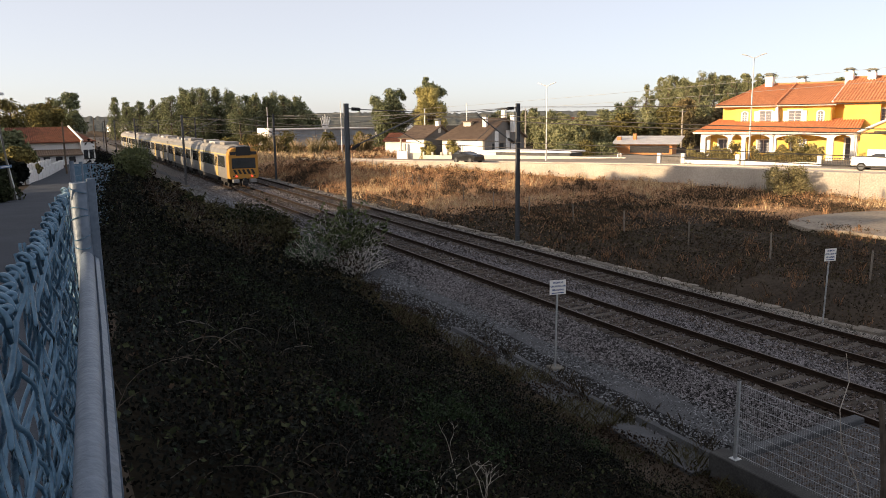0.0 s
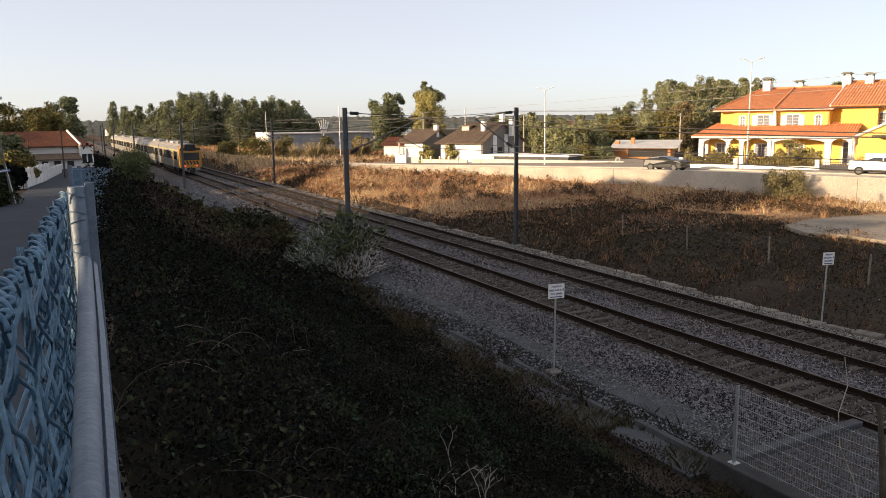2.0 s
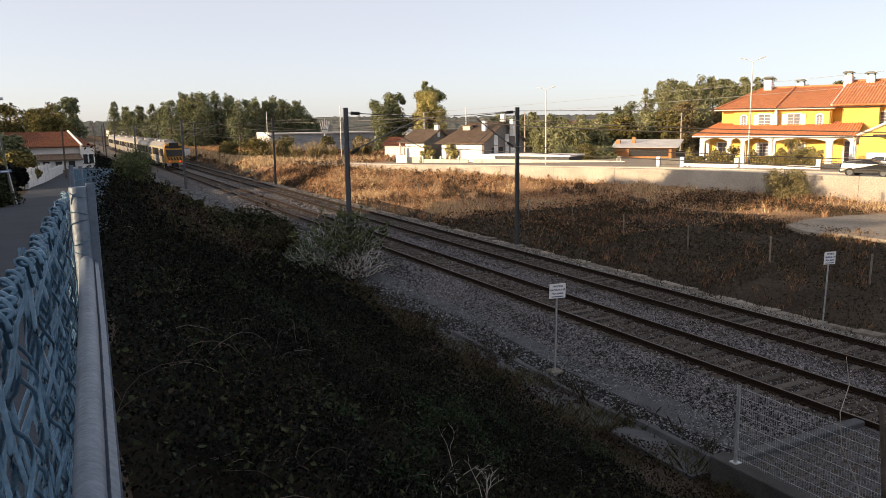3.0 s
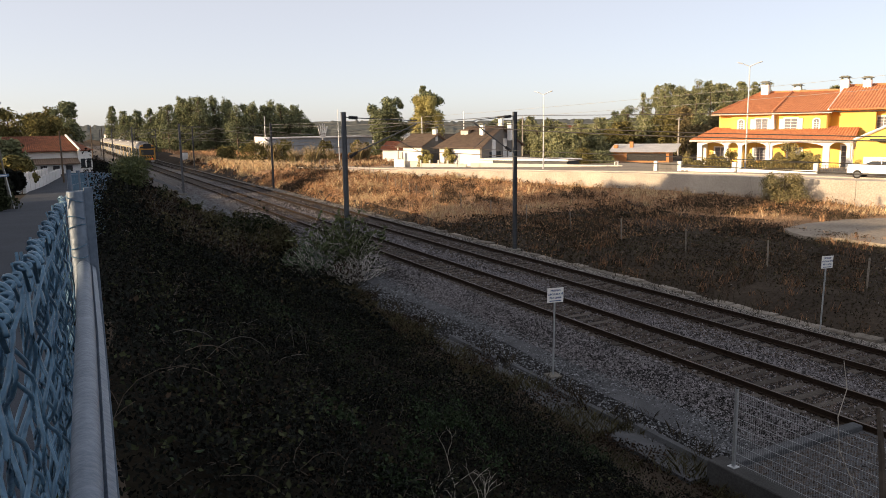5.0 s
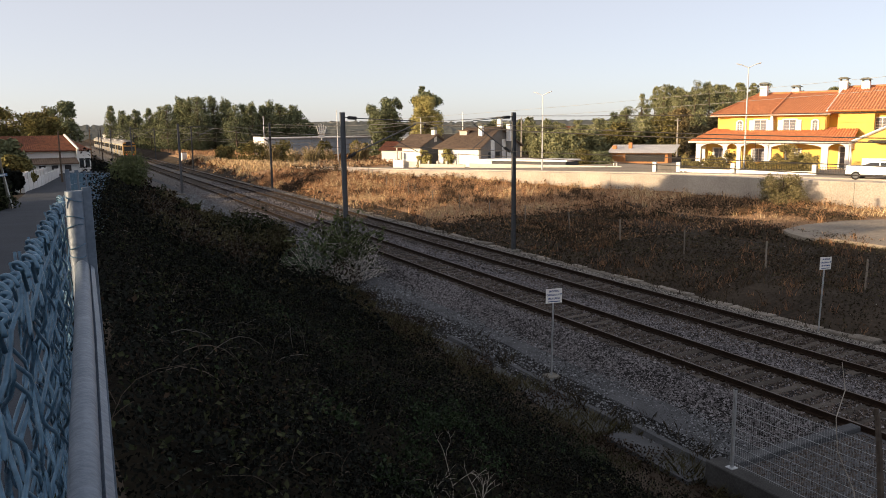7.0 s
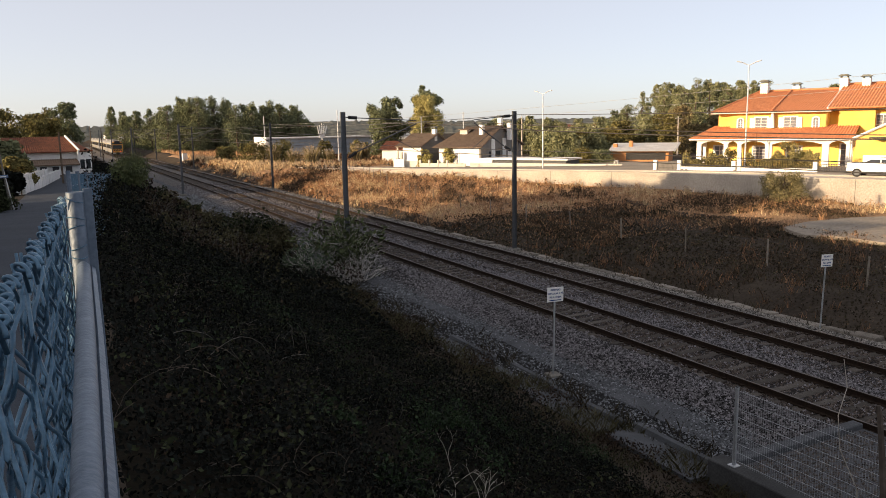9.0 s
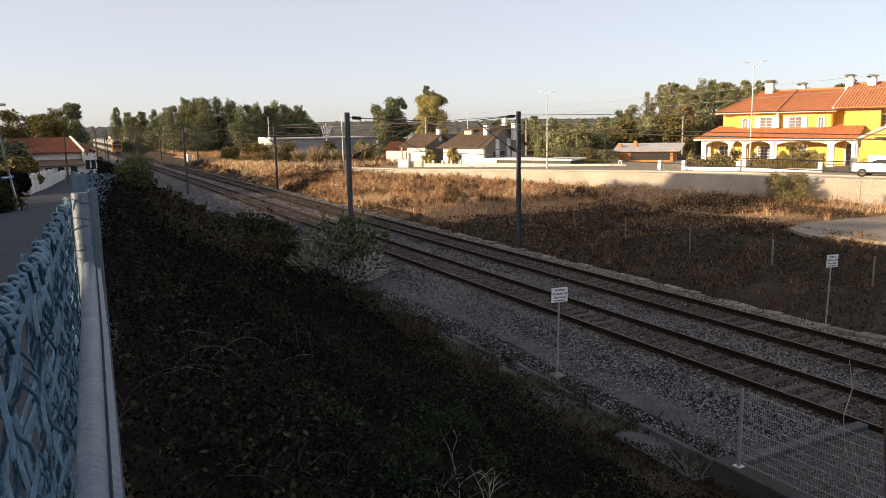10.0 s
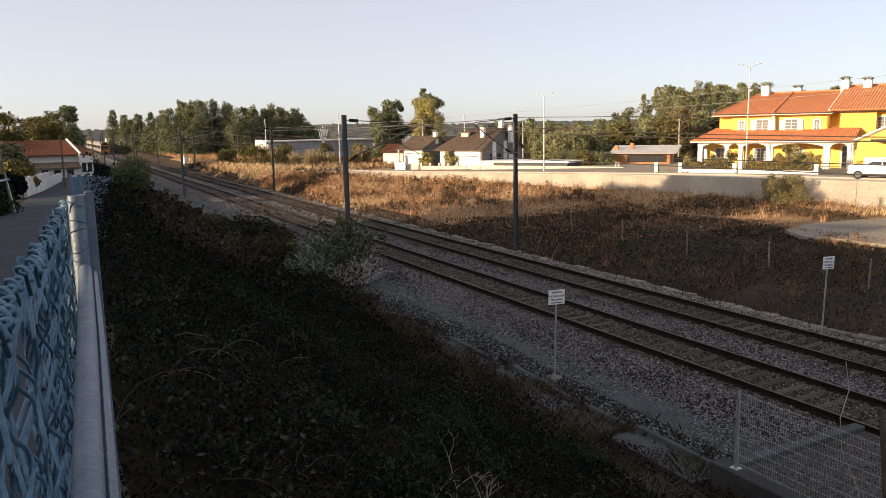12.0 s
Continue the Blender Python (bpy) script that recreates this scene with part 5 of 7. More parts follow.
# ---- poles and lamps ----
def build_street_lamp(x, y, z, h, turn):
    e = empty("street_lamp", pose(x, y, z, 0, 0, turn), "tall grey double-armed street lamp", "street lamp", "lamps of the upper road")
    bm = bmesh.new()
    chain(bm, [(0, 0, -0.1), (0, 0, h * 0.5), (0, 0, h)], [0.09, 0.07, 0.045], 10)
    part("pole", bm, M_GALVLIGHT, e)
    for s in (-1, 1):
        bm = bmesh.new()
        chain(bm, [(0, 0, h - 0.05), (s * 0.32, 0, h + 0.1), (s * 0.62, 0, h + 0.24)], 0.035, 8)
        part("arm", bm, M_GALVLIGHT, e)
        bm = bmesh.new()
        box(bm, -0.26, 0.26, -0.11, 0.11, -0.045, 0.045, 0.03, Matrix.Translation((s * 0.84, 0, h + 0.3)) @ Matrix.Rotation(-s * 0.25, 4, "Y"))
        part("lamp_head", bm, M_GALVLIGHT, e)


build_street_lamp(58.9, 51.8, 1.72, 10.2, -52)
build_street_lamp(50.4, 73.3, 1.3, 8.9, -56)


def build_pole(x, y, z, h, r, mat, label, tilt=0.0, arms=0):
    e = empty("utility_pole", pose(x, y, z, 0, tilt, 0), label, "pole", "utility poles")
    bm = bmesh.new()
    chain(bm, [(0, 0, -0.3), (0, 0, h)], [r, r * 0.65], 8)
    part("shaft", bm, mat, e)
    for k in range(arms):
        bm = bmesh.new()
        box(bm, -0.7, 0.7, -0.05, 0.05, h - 0.4 - k * 0.6, h - 0.3 - k * 0.6, 0.01)
        part("crossarm", bm, mat, e)


def build_street_plate():
    e = empty("street_plate", pose(-2.5, 45.9, 4.55, 0, -5, 0), "small blue plate fixed to the leaning pole", "sign")
    bm = bmesh.new()
    box(bm, -0.3, 0.3, -0.1, -0.08, -0.07, 0.08, 0.01)
    part("plate", bm, M_PLATE, e)
    bm = bmesh.new()
    box(bm, -0.2, 0.2, -0.106, -0.102, -0.02, 0.03)
    part("lettering_bar", bm, M_WHITE, e)


build_street_plate()
build_pole(-2.25, 46, 2.8, 4.9, 0.06, M_CONCRETE, "leaning concrete utility pole at the lane", -5)
build_pole(-2.12, 46, 2.8, 4.3, 0.04, M_GALVLIGHT, "leaning steel prop beside the pole", -8)
build_pole(0.7, 92, 1.3, 5.6, 0.11, M_BARK, "dark wooden telegraph pole beside the lane", 0)
for x, y, h in ((4.8, 190, 7.5), (7.2, 175, 7.5), (8.8, 166, 7.0)):
    build_pole(x, y, 0.6, h, 0.12, M_BARK, "dark wooden telegraph pole far along the line", 0)
for x, y, z, h in ((98, 101, 1.2, 6.5), (83, 128, 0.8, 7.6)):
    build_pole(x, y, z, h, 0.16, M_PALECONC, "pale concrete power pole before the woods", 0, 1)
for x, y, h in ((50.5, 106, 7.4), (54, 99, 8.0), (46.5, 133, 9.2), (42, 118, 6.5), (36.8, 148, 8.5)):
    build_pole(x, y, 0.8, h, 0.1, M_GALVLIGHT, "slim grey lighting pole behind the field", 0)


def build_cables():
    e = empty("power_cable", Matrix.Identity(4), "slack pale power lines crossing to the houses", "cable")
    for k, (a, b, s) in enumerate((((36.8, 148, 7.6), (61, 26, 10.8), 0.8), ((36.8, 148, 7.1), (61, 26, 9.7), 0.8), ((98, 101, 6.6), (40, 130, 6.9), 1.2), ((98, 101, 7.6), (52, 132, 7.9), 1.0))):
        bm = bmesh.new()
        sag_line(bm, a, b, s, 0.014, 14)
        part("strand", bm, M_PALEWIRE, e)


build_cables()


def build_lane_lamp():
    e = empty("street_lamp", pose(-2.75, 44, 2.7), "pale street lamp head on a bracket", "street lamp")
    bm = bmesh.new()
    chain(bm, [(-0.4, 0, 5.1), (0.1, 0, 5.35), (0.35, 0, 5.5)], 0.03, 6)
    part("arm", bm, M_GALVLIGHT, e)
    bm = bmesh.new()
    box(bm, 0.3, 0.62, -0.1, 0.1, 5.46, 5.6, 0.03)
    part("lamp_head", bm, M_GALVLIGHT, e)
    bm = bmesh.new()
    chain(bm, [(-0.4, 0, -0.4), (-0.4, 0, 5.2)], 0.05, 8)
    part("pole", bm, M_GALVLIGHT, e)


build_lane_lamp()


def build_cabinet():
    e = empty("trackside_cabinet", pose(25.2, 172, 0.1, 0, 0, 10), "white trackside equipment cabinet beside the rails", "cabinet")
    bm = bmesh.new()
    box(bm, -0.5, 0.5, -0.4, 0.4, 0, 1.9, 0.03)
    part("body", bm, M_OLDWHITE, e)
    bm = bmesh.new()
    box(bm, -0.55, 0.55, -0.45, 0.45, 1.9, 1.98, 0.02)
    part("lid", bm, M_GREYWALL, e)
    bm = bmesh.new()
    box(bm, -0.7, 0.7, -0.5, 0.5, -0.4, 0.02, 0.02)
    part("plinth", bm, M_CONCRETE, e)


build_cabinet()


def build_pad():
    bm = bmesh.new()
    poly = [(38.4, 30.7), (41.5, 31.5), (45.0, 31.5), (47.5, 30.6), (52.0, 27.0), (54.0, 21.0), (47.0, 18.0), (39.5, 20.5), (37.5, 23.9), (37.6, 26.2), (36.7, 27.9), (37.4, 29.4)]
    for x, y in poly:
        bm.verts.new((x, y, 0.44))
    f = bm.faces.new(bm.verts)
    bmesh.ops.triangulate(bm, faces=[f])
    r = bmesh.ops.extrude_face_region(bm, geom=bm.faces[:])
    for v in [g for g in r["geom"] if isinstance(g, bmesh.types.BMVert)]:
        v.co.z -= 0.9
    bmesh.ops.recalc_face_normals(bm, faces=bm.faces)
    tagged(part("concrete_pad", bm, M_YARD), "pale bare concrete pad in the dry field", "pad", kind="structure")


build_pad()


# ---- vehicles ----
def build_car(name, m, body_mat, label, L=4.2, W=1.75, H=1.45, tall=False):
    e = empty(name, m, label, "car")
    prof = [(-L / 2, 0.35), (-L / 2 + 0.02, 0.75), (-L / 2 + 0.25, 0.95), (-L * 0.22, 1.0), (-L * 0.08, H - 0.08), (L * 0.08, H), (L * 0.33, H - 0.06), (L * 0.46, 1.0), (L / 2, 0.92), (L / 2, 0.35)] if not tall else \
        [(-L / 2, 0.4), (-L / 2 + 0.02, 0.85), (-L / 2 + 0.2, 1.05), (-L * 0.24, 1.12), (-L * 0.1, H - 0.08), (L * 0.05, H), (L * 0.42, H - 0.05), (L * 0.49, 1.1), (L / 2, 1.0), (L / 2, 0.4)]
    bm = bmesh.new()
    prism(bm, prof, -W / 2, W / 2)
    for v in bm.verts:
        if v.co.z > 1.02:
            v.co.y *= 0.84
    bmesh.ops.recalc_face_normals(bm, faces=bm.faces)
    bmesh.ops.bevel(bm, geom=[g for g in bm.edges], offset=0.05, segments=2, affect="EDGES")
    body = part("body", bm, body_mat, e, smooth=False)
    hz = 1.02 if not tall else 1.14
    for s in (-1, 1):
        bm = bmesh.new()
        y = s * (W / 2 * 0.93)
        pts = [(-L * 0.19, hz), (-L * 0.075, H - 0.14), (L * 0.3, H - 0.14), (L * 0.42, hz)]
        vs = [bm.verts.new((x, y + s * 0.012 if z < H - 0.2 else y * 0.915 + s * 0.01, z)) for x, z in pts]
        bm.faces.new(vs)
        r = bmesh.ops.extrude_face_region(bm, geom=bm.faces[:])
        for v in [g for g in r["geom"] if isinstance(g, bmesh.types.BMVert)]:
            v.co.y += s * 0.01
        bmesh.ops.recalc_face_normals(bm, faces=bm.faces)
        part("side_window", bm, M_GLASSY, body)
        bm = bmesh.new()
        box(bm, L * 0.08, L * 0.1, s * W / 2 * 0.96 - 0.02, s * W / 2 * 0.96 + 0.02, hz, H - 0.1)
        part("door_pillar", bm, body_mat, body)
    bm = bmesh.new()
    box(bm, -L * 0.215, -L * 0.075, -W * 0.38, W * 0.38, hz, H - 0.12)
    for v in bm.verts:
        if v.co.z > hz + 0.1:
            v.co.x = -L * 0.09 - (0.02 if v.co.x < -L * 0.1 else 0)
        else:
            v.co.x = -L * 0.215 - (0.03 if v.co.x < -L * 0.1 else 0)
    part("windscreen", bm, M_GLASSY, body)
    for x in (-L * 0.31, L * 0.30):
        for s in (-1, 1):
            w = new("wheel")
            w.parent = e
            w.location = (x, s * (W / 2 - 0.08), 0.33)
            bm = bmesh.new()
            tube(bm, (0, -0.1, 0), (0, 0.1, 0), 0.33, n=18)
            part("tyre", bm, M_TYRE, w)
            bm = bmesh.new()
            tube(bm, (0, s * 0.09, 0), (0, s * 0.108, 0), 0.21, n=14)
            part("rim", bm, M_MASTGREY, w)
    for s in (-1, 1):
        bm = bmesh.new()
        box(bm, -L / 2 - 0.01, -L / 2 + 0.12, s * W * 0.36 - 0.16, s * W * 0.36 + 0.16, 0.7, 0.84, 0.02)
        part("headlight", bm, M_GLASSY, body)
    bm = bmesh.new()
    box(bm, -L / 2 - 0.02, L / 2 + 0.02, -W / 2 - 0.01, W / 2 + 0.01, 0.28, 0.42, 0.03)
    part("sill_trim", bm, M_DARK, body)
    return e


def street_pose(y, off, turn=0.0):
    x = wall_x(y) + off
    d = Vector((wall_x(y - 1) - wall_x(y + 1), -2, 0))
    return Matrix.Translation((x, y, road_z(y) + 0.04)) @ Matrix.Rotation(math.atan2(d.y, d.x) + math.pi + radians(turn), 4, "Z")


build_car("parked_car", street_pose(37.35, 6.6, 183.0), M_CARWHITE, "white family car parked at the kerb", 4.1, 1.8, 1.5, True)
moving_car = build_car("hatchback_car", street_pose(76.6, 3.5), M_CARGREY, "dark grey hatchback driving along the upper road", 3.75, 1.68, 1.3)


# ---- train ----
CAR = 23.3


def build_train():
    e = empty("train", pose(16.567, 77.2, 0), "silver and yellow electric commuter train of six cars", "train")
    sec = [(-1.40, 0.95), (-1.45, 1.4), (-1.45, 3.1), (-1.32, 3.55), (-0.95, 3.82), (0, 3.92), (0.95, 3.82), (1.32, 3.55), (1.45, 3.1), (1.45, 1.4), (1.40, 0.95)]
    for c in range(6):
        y0, y1 = c * CAR + 0.25, (c + 1) * CAR - 0.25
        if c == 0:
            y0 = 1.3
        car = new("car")
        car.parent = e
        bm = bmesh.new()
        prism(bm, sec, y0, y1)
        part("body", bm, M_TRAINSILVER, car, "brushed silver body")
        bm = bmesh.new()
        prism(bm, [(-1.33, 3.58), (-0.96, 3.85), (0, 3.95), (0.96, 3.85), (1.33, 3.58)], y0 + 0.02, y1 - 0.02)
        part("roof", bm, M_TRAINROOF, car, "pale grey roof")
        bm = bmesh.new()
        for s in (-1, 1):
            box(bm, s * 1.453 - 0.006, s * 1.453 + 0.006, y0, y1, 3.06, 3.17)
        part("yellow_stripe", bm, M_TRAINPALE, car, "yellow band under the roof")
        doors = [y0 + 5.4, y0 + 16.2]
        for d in doors:
            for s in (-1, 1):
                bm = bmesh.new()
                box(bm, s * 1.456 - 0.008, s * 1.456 + 0.008, d - 0.75, d + 0.75, 1.05, 3.0)
                dr = part("door", bm, M_TRAINDOOR, car)
                for o in (-0.36, 0.36):
                    bm = bmesh.new()
                    box(bm, s * 1.468 - 0.004, s * 1.468 + 0.004, d + o - 0.22, d + o + 0.22, 1.9, 2.8)
                    part("door_window", bm, M_GLASSY, dr)
        edges = [y0 + 0.8, doors[0] - 1.0, doors[0] + 1.0, doors[1] - 1.0, doors[1] + 1.0, y1 - 0.8]
        for a, b in zip(edges[::2], edges[1::2]):
            for s in (-1, 1):
                bm = bmesh.new()
                box(bm, s * 1.454 - 0.006, s * 1.454 + 0.006, a, b, 1.95, 2.95)
                part("window_band", bm, M_GLASSY, car, "dark tinted window band")
        if c < 5:
            bm = bmesh.new()
            box(bm, -1.1, 1.1, y1, y1 + 0.5, 1.0, 3.5)
            part("gangway", bm, M_TRAINBLACK, car)
        for b in (y0 + 3.4, y1 - 3.4):
            bm = bmesh.new()
            box(bm, -1.15, 1.15, b - 1.6, b + 1.6, 0.45, 0.95, 0.05)
            bg_ = part("bogie", bm, M_DARK, car)
            for dy in (-1.15, 1.15):
                for s in (-1, 1):
                    bm = bmesh.new()
                    tube(bm, (s * 0.80, b + dy, 0.46), (s * 0.93, b + dy, 0.46), 0.455, n=18)
                    part("wheel", bm, M_DARK, bg_)
        bm = bmesh.new()
        box(bm, -1.25, 1.25, y0 + 6.2, y1 - 6.2, 0.45, 0.95, 0.05)
        part("equipment_case", bm, M_DARK, car)
        for k, (oy, L, h) in enumerate(((4.0, 2.4, 0.22), (9.5, 3.2, 0.16), (15.0, 1.8, 0.25))):
            bm = bmesh.new()
            box(bm, -0.8, 0.8, y0 + oy, y0 + oy + L, 3.85, 3.95 + h, 0.06)
            part("roof_unit", bm, M_TRAINROOF if k != 1 else M_PALESHEET, car)
        if c in (1, 4):
            bm = bmesh.new()
            yp = y0 + 12
            chain(bm, [(-0.5, yp, 4.1), (-0.5, yp + 1.2, 4.55), (-0.5, yp, 5.3)], 0.03, 5)
            chain(bm, [(0.5, yp, 4.1), (0.5, yp + 1.2, 4.55), (0.5, yp, 5.3)], 0.03, 5)
            chain(bm, [(-0.85, yp, 5.32), (0.85, yp, 5.32)], 0.04, 5)
            part("pantograph", bm, M_DARK, car)
    # cab end
    cab = new("cab")
    cab.parent = e
    bm = bmesh.new()
    prism(bm, [(-1.42, 1.0), (-1.46, 1.4), (-1.46, 3.1), (-1.28, 3.55), (-0.9, 3.75), (0.9, 3.75), (1.28, 3.55), (1.46, 3.1), (1.46, 1.4), (1.42, 1.0)], 0.0, 1.35)
    bmesh.ops.bevel(bm, geom=[g for g in bm.edges], offset=0.08, segments=2, affect="EDGES")
    part("cab_shell", bm, M_TRAINYELLOW, cab, "orange-yellow painted cab")
    bm = bmesh.new()
    prism(bm, [(-0.72, 3.06), (-0.78, 3.3), (-0.66, 3.86), (0.66, 3.86), (0.78, 3.3), (0.72, 3.06)], -0.03, 1.5)
    part("destination_hood", bm, M_TRAINBLACK, cab)
    bm = bmesh.new()
    box(bm, -1.12, 1.12, -0.03, 0.0, 2.0, 2.78, 0.006)
    part("windscreen", bm, M_GLASSY, cab)
    bm = bmesh.new()
    box(bm, -1.18, 1.18, -0.018, 0.002, 1.93, 2.85)
    part("windscreen_surround", bm, M_TRAINBLACK, cab)
    for k in range(5):
        bm = bmesh.new()
        x = -1.1 + k * 0.44
        prism(bm, [(x, 1.84), (x + 0.24, 1.84), (x + 0.46, 1.42), (x + 0.22, 1.42)], -0.022, 0.002)
        part("warning_stripe", bm, M_TRAINBLACK, cab)
    for s in (-1, 1):
        for x, mt, n in ((0.78, M_TAILLAMP, "tail_lamp"), (1.05, M_GLASSY, "headlamp")):
            bm = bmesh.new()
            tube(bm, (s * x, -0.05, 1.24), (s * x, 0.02, 1.24), 0.07, n=14)
            part(n, bm, mt, cab)
        bm = bmesh.new()
        box(bm, s * 0.85 - 0.32, s * 0.85 + 0.32, -0.15, 0.3, 0.62, 1.0, 0.04)
        part("buffer_beam", bm, M_TRAINSILVER, cab)
        bm = bmesh.new()
        box(bm, s * 1.05 - 0.28, s * 1.05 + 0.28, -0.02, 0.01, 3.12, 3.4, 0.01)
        part("upper_light", bm, M_DARK, cab)
    bm = bmesh.new()
    tube(bm, (0, -0.45, 0.95), (0, 0.2, 0.95), 0.16, n=10)
    box(bm, -0.3, 0.3, -0.3, 0.3, 0.4, 0.85, 0.05)
    part("coupler", bm, M_DARK, cab)
    for o in e.children_recursive:
        if o.type == "MESH":
            for v in o.data.vertices:
                if v.co.z > 0.95:
                    v.co.z = 0.95 + (v.co.z - 0.95) * 1.13
    return e


train = build_train()


# ---- vegetation ----
def tree(x, y, z, h, r, mat, n, label, seed, trunk=0.25, low=0.25, leaf=0.35, clumps=26, flat=0.8, top=0.7, group="", name="tree", spire=0.0):
    """Tapered trunk, limbs, and a crown of many small leaves in uneven clumps."""
    rng = np.random.RandomState(seed)
    e = empty(name, pose(x, y, z), label, "tree" if name == "tree" else "shrub", group)
    bm = bmesh.new()
    bend = rng.uniform(-0.04, 0.04, 4) * h
    chain(bm, [(0, 0, -0.4), (bend[0], bend[1], h * 0.35), (bend[0] * 0.5 + bend[2] * 0.5, bend[1], h * 0.65), (bend[2], bend[3], h * 0.93)], [trunk, trunk * 0.75, trunk * 0.45, trunk * 0.12])
    cl = []
    for i in range(clumps):
        a = rng.uniform(0, 6.283)
        u = low + (1 - low) * rng.uniform(0, 1) ** 0.8
        k = (u - low) / (1 - low)
        prof = math.sin(math.pi * (0.14 + 0.8 * k)) ** top * (1 - spire * k)
        rr = r * prof * rng.uniform(0.25, 0.85)
        s = r * rng.uniform(0.22, 0.42) * min(1.0, 44 / clumps) ** 0.6 * (0.7 + 0.5 * (1 - k)) * (1 - 0.55 * spire * k)
        c = Vector((bend[2] * u + rr * math.cos(a), bend[3] * u + rr * math.sin(a), min(u * h, h - s * 0.7)))
        cl.append((c, s))
        tube(bm, (bend[0] * u, bend[1] * u, max(0.05, c.z - 0.35 * r)), c, trunk * 0.2, 0.02, 5, False)
    part("trunk", bm, M_BARK, e)
    pts, nor = [], []
    for c, s in cl:
        m = int(n / clumps * (s / (0.33 * r * min(1.0, 44 / clumps) ** 0.6)) ** 1.5) + 4
        q = rng.normal(size=(m, 3))
        q /= np.linalg.norm(q, axis=1)[:, None]
        rad = s * (0.45 + 0.62 * rng.uniform(0, 1, m) ** 0.6)[:, None] * (1 + 0.25 * np.sin(5 * q[:, :1] + 7 * q[:, 1:2] + seed))
        pts.append(np.array(c) + q * rad * np.array([1, 1, flat]))
        nor.append(q)
    part("crown", leaf_mesh("crown", np.concatenate(pts), np.concatenate(nor), leaf, mat, seed=seed, jitter=0.8 if mat is M_POPLAR else 1.05 if y > 110 else 0.9, corners=3 if y > 110 or x < -15 else 4), mat, e)
    return e


GROVE = "trees of the grove"
rngt = random.Random(12)
# grove beyond the bend: tops follow a long uneven crest
for i in range(42):
    u = i / 41
    x = 15 + 56 * u + rngt.uniform(-1.2, 1.2)
    crest = lerp_table(u, [(0, 11.5), (0.08, 10), (0.2, 12.5), (0.42, 17.8), (0.6, 15.5), (0.8, 15.0), (0.93, 13.0), (1, 9.5)])
    y = lerp_table(u, [(0, 350), (0.12, 300), (0.25, 240), (1, 226)]) + rngt.uniform(-9, 14)
    h = crest * (0.86 + rngt.uniform(0, 0.17)) * y / 230
    tree(x * y / 230, y, 0, h, 4.0 + rngt.uniform(0, 1.6), M_PINE, 7600, "tall dark eucalyptus in a dense grove", 600 + i, 0.3, 0.02, 0.28, 64, 1.2, 0.5, GROVE, spire=0.55)
# tall yellowing poplar with its dark neighbour
tree(71.6, 148, 0.3, 12.6, 4.4, M_POPLAR, 30000, "tall yellowing poplar lit by low sun", 1, 0.3, 0.02, 0.22, 80, 1.25, 0.35)
tree(75.2, 155, 0.3, 15.4, 3.8, M_PINE, 9000, "thin dark eucalyptus behind the poplar", 2, 0.25, 0.5, 0.3, 30, 0.8, 0.5)
tree(63.6, 153, 0.3, 11.2, 4.6, M_PINE, 14000, "dark round tree beside the poplar", 3, 0.3, 0.0, 0.32, 30, 1.0, 0.5)
tree(66.8, 155, 0.3, 12.6, 4.0, M_PINE, 11000, "dark round tree beside the poplar", 4, 0.3, 0.0, 0.32, 24, 1.0, 0.5)
# wooded slope behind the houses
WOOD = "trees of the wooded slope"
for i in range(84):
    u = i / 83
    az = radians(30.5 + 31.0 * u + rngt.uniform(-0.5, 0.5))
    R = lerp_table(u, [(0, 172), (0.3, 185), (1, 215)]) + rngt.uniform(-18, 24)
    crest = lerp_table(u, [(0, 8.2), (0.1, 7.6), (0.2, 7.4), (0.27, 7.8), (0.32, 9.6), (0.345, 11.8), (0.37, 13.6), (0.41, 15.2), (0.52, 15.0), (0.6, 14.6), (0.7, 13.4), (0.85, 13.8), (1, 16.0)])
    h = crest * (0.74 + rngt.uniform(0, 0.34))
    tree(R * math.sin(az), R * math.cos(az), 0.5, h, 2.5 + rngt.uniform(0, 1.5), M_WOODS if rngt.random() < 0.75 else M_PINE, 4700, "green eucalyptus on the wooded slope", 200 + i, 0.3, 0.05, 0.22, 64, 1.1, 0.5, WOOD, spire=0.4)
for i in range(30):
    u = i / 29
    az = radians(34.5 + 13.5 * u + rngt.uniform(-0.4, 0.4))
    R = 128 + 30 * u + rngt.uniform(-8, 12)
    tree(R * math.sin(az), R * math.cos(az), 0.8, lerp_table(u, [(0, 4.2), (0.4, 4.8), (0.7, 7.5), (1, 9)]) * rngt.uniform(0.7, 1.2), 2.4 + rngt.uniform(0, 1.2), rngt.choice((M_OLIVE, M_WOODS, M_WOODS, M_DRYREED)), 4600, "lighter broadleaf tree before the woods", 260 + i, 0.2, 0.02, 0.22, 34, 1.0, 0.5, WOOD)
for i in range(26):
    k = 0.925 + 0.24 * i / 25 + rngt.uniform(-0.008, 0.008)
    R = 205 + 9 * rngt.random()
    q = math.atan(k)
    tree(R * math.sin(q), R * math.cos(q), 0.5, rngt.uniform(13.6, 16.4), 1.5 + rngt.uniform(0, 0.9), M_WOODS, 1500, "slender eucalyptus standing above the woods", 350 + i, 0.2, 0.72, 0.25, 18, 0.75, 0.6, WOOD)
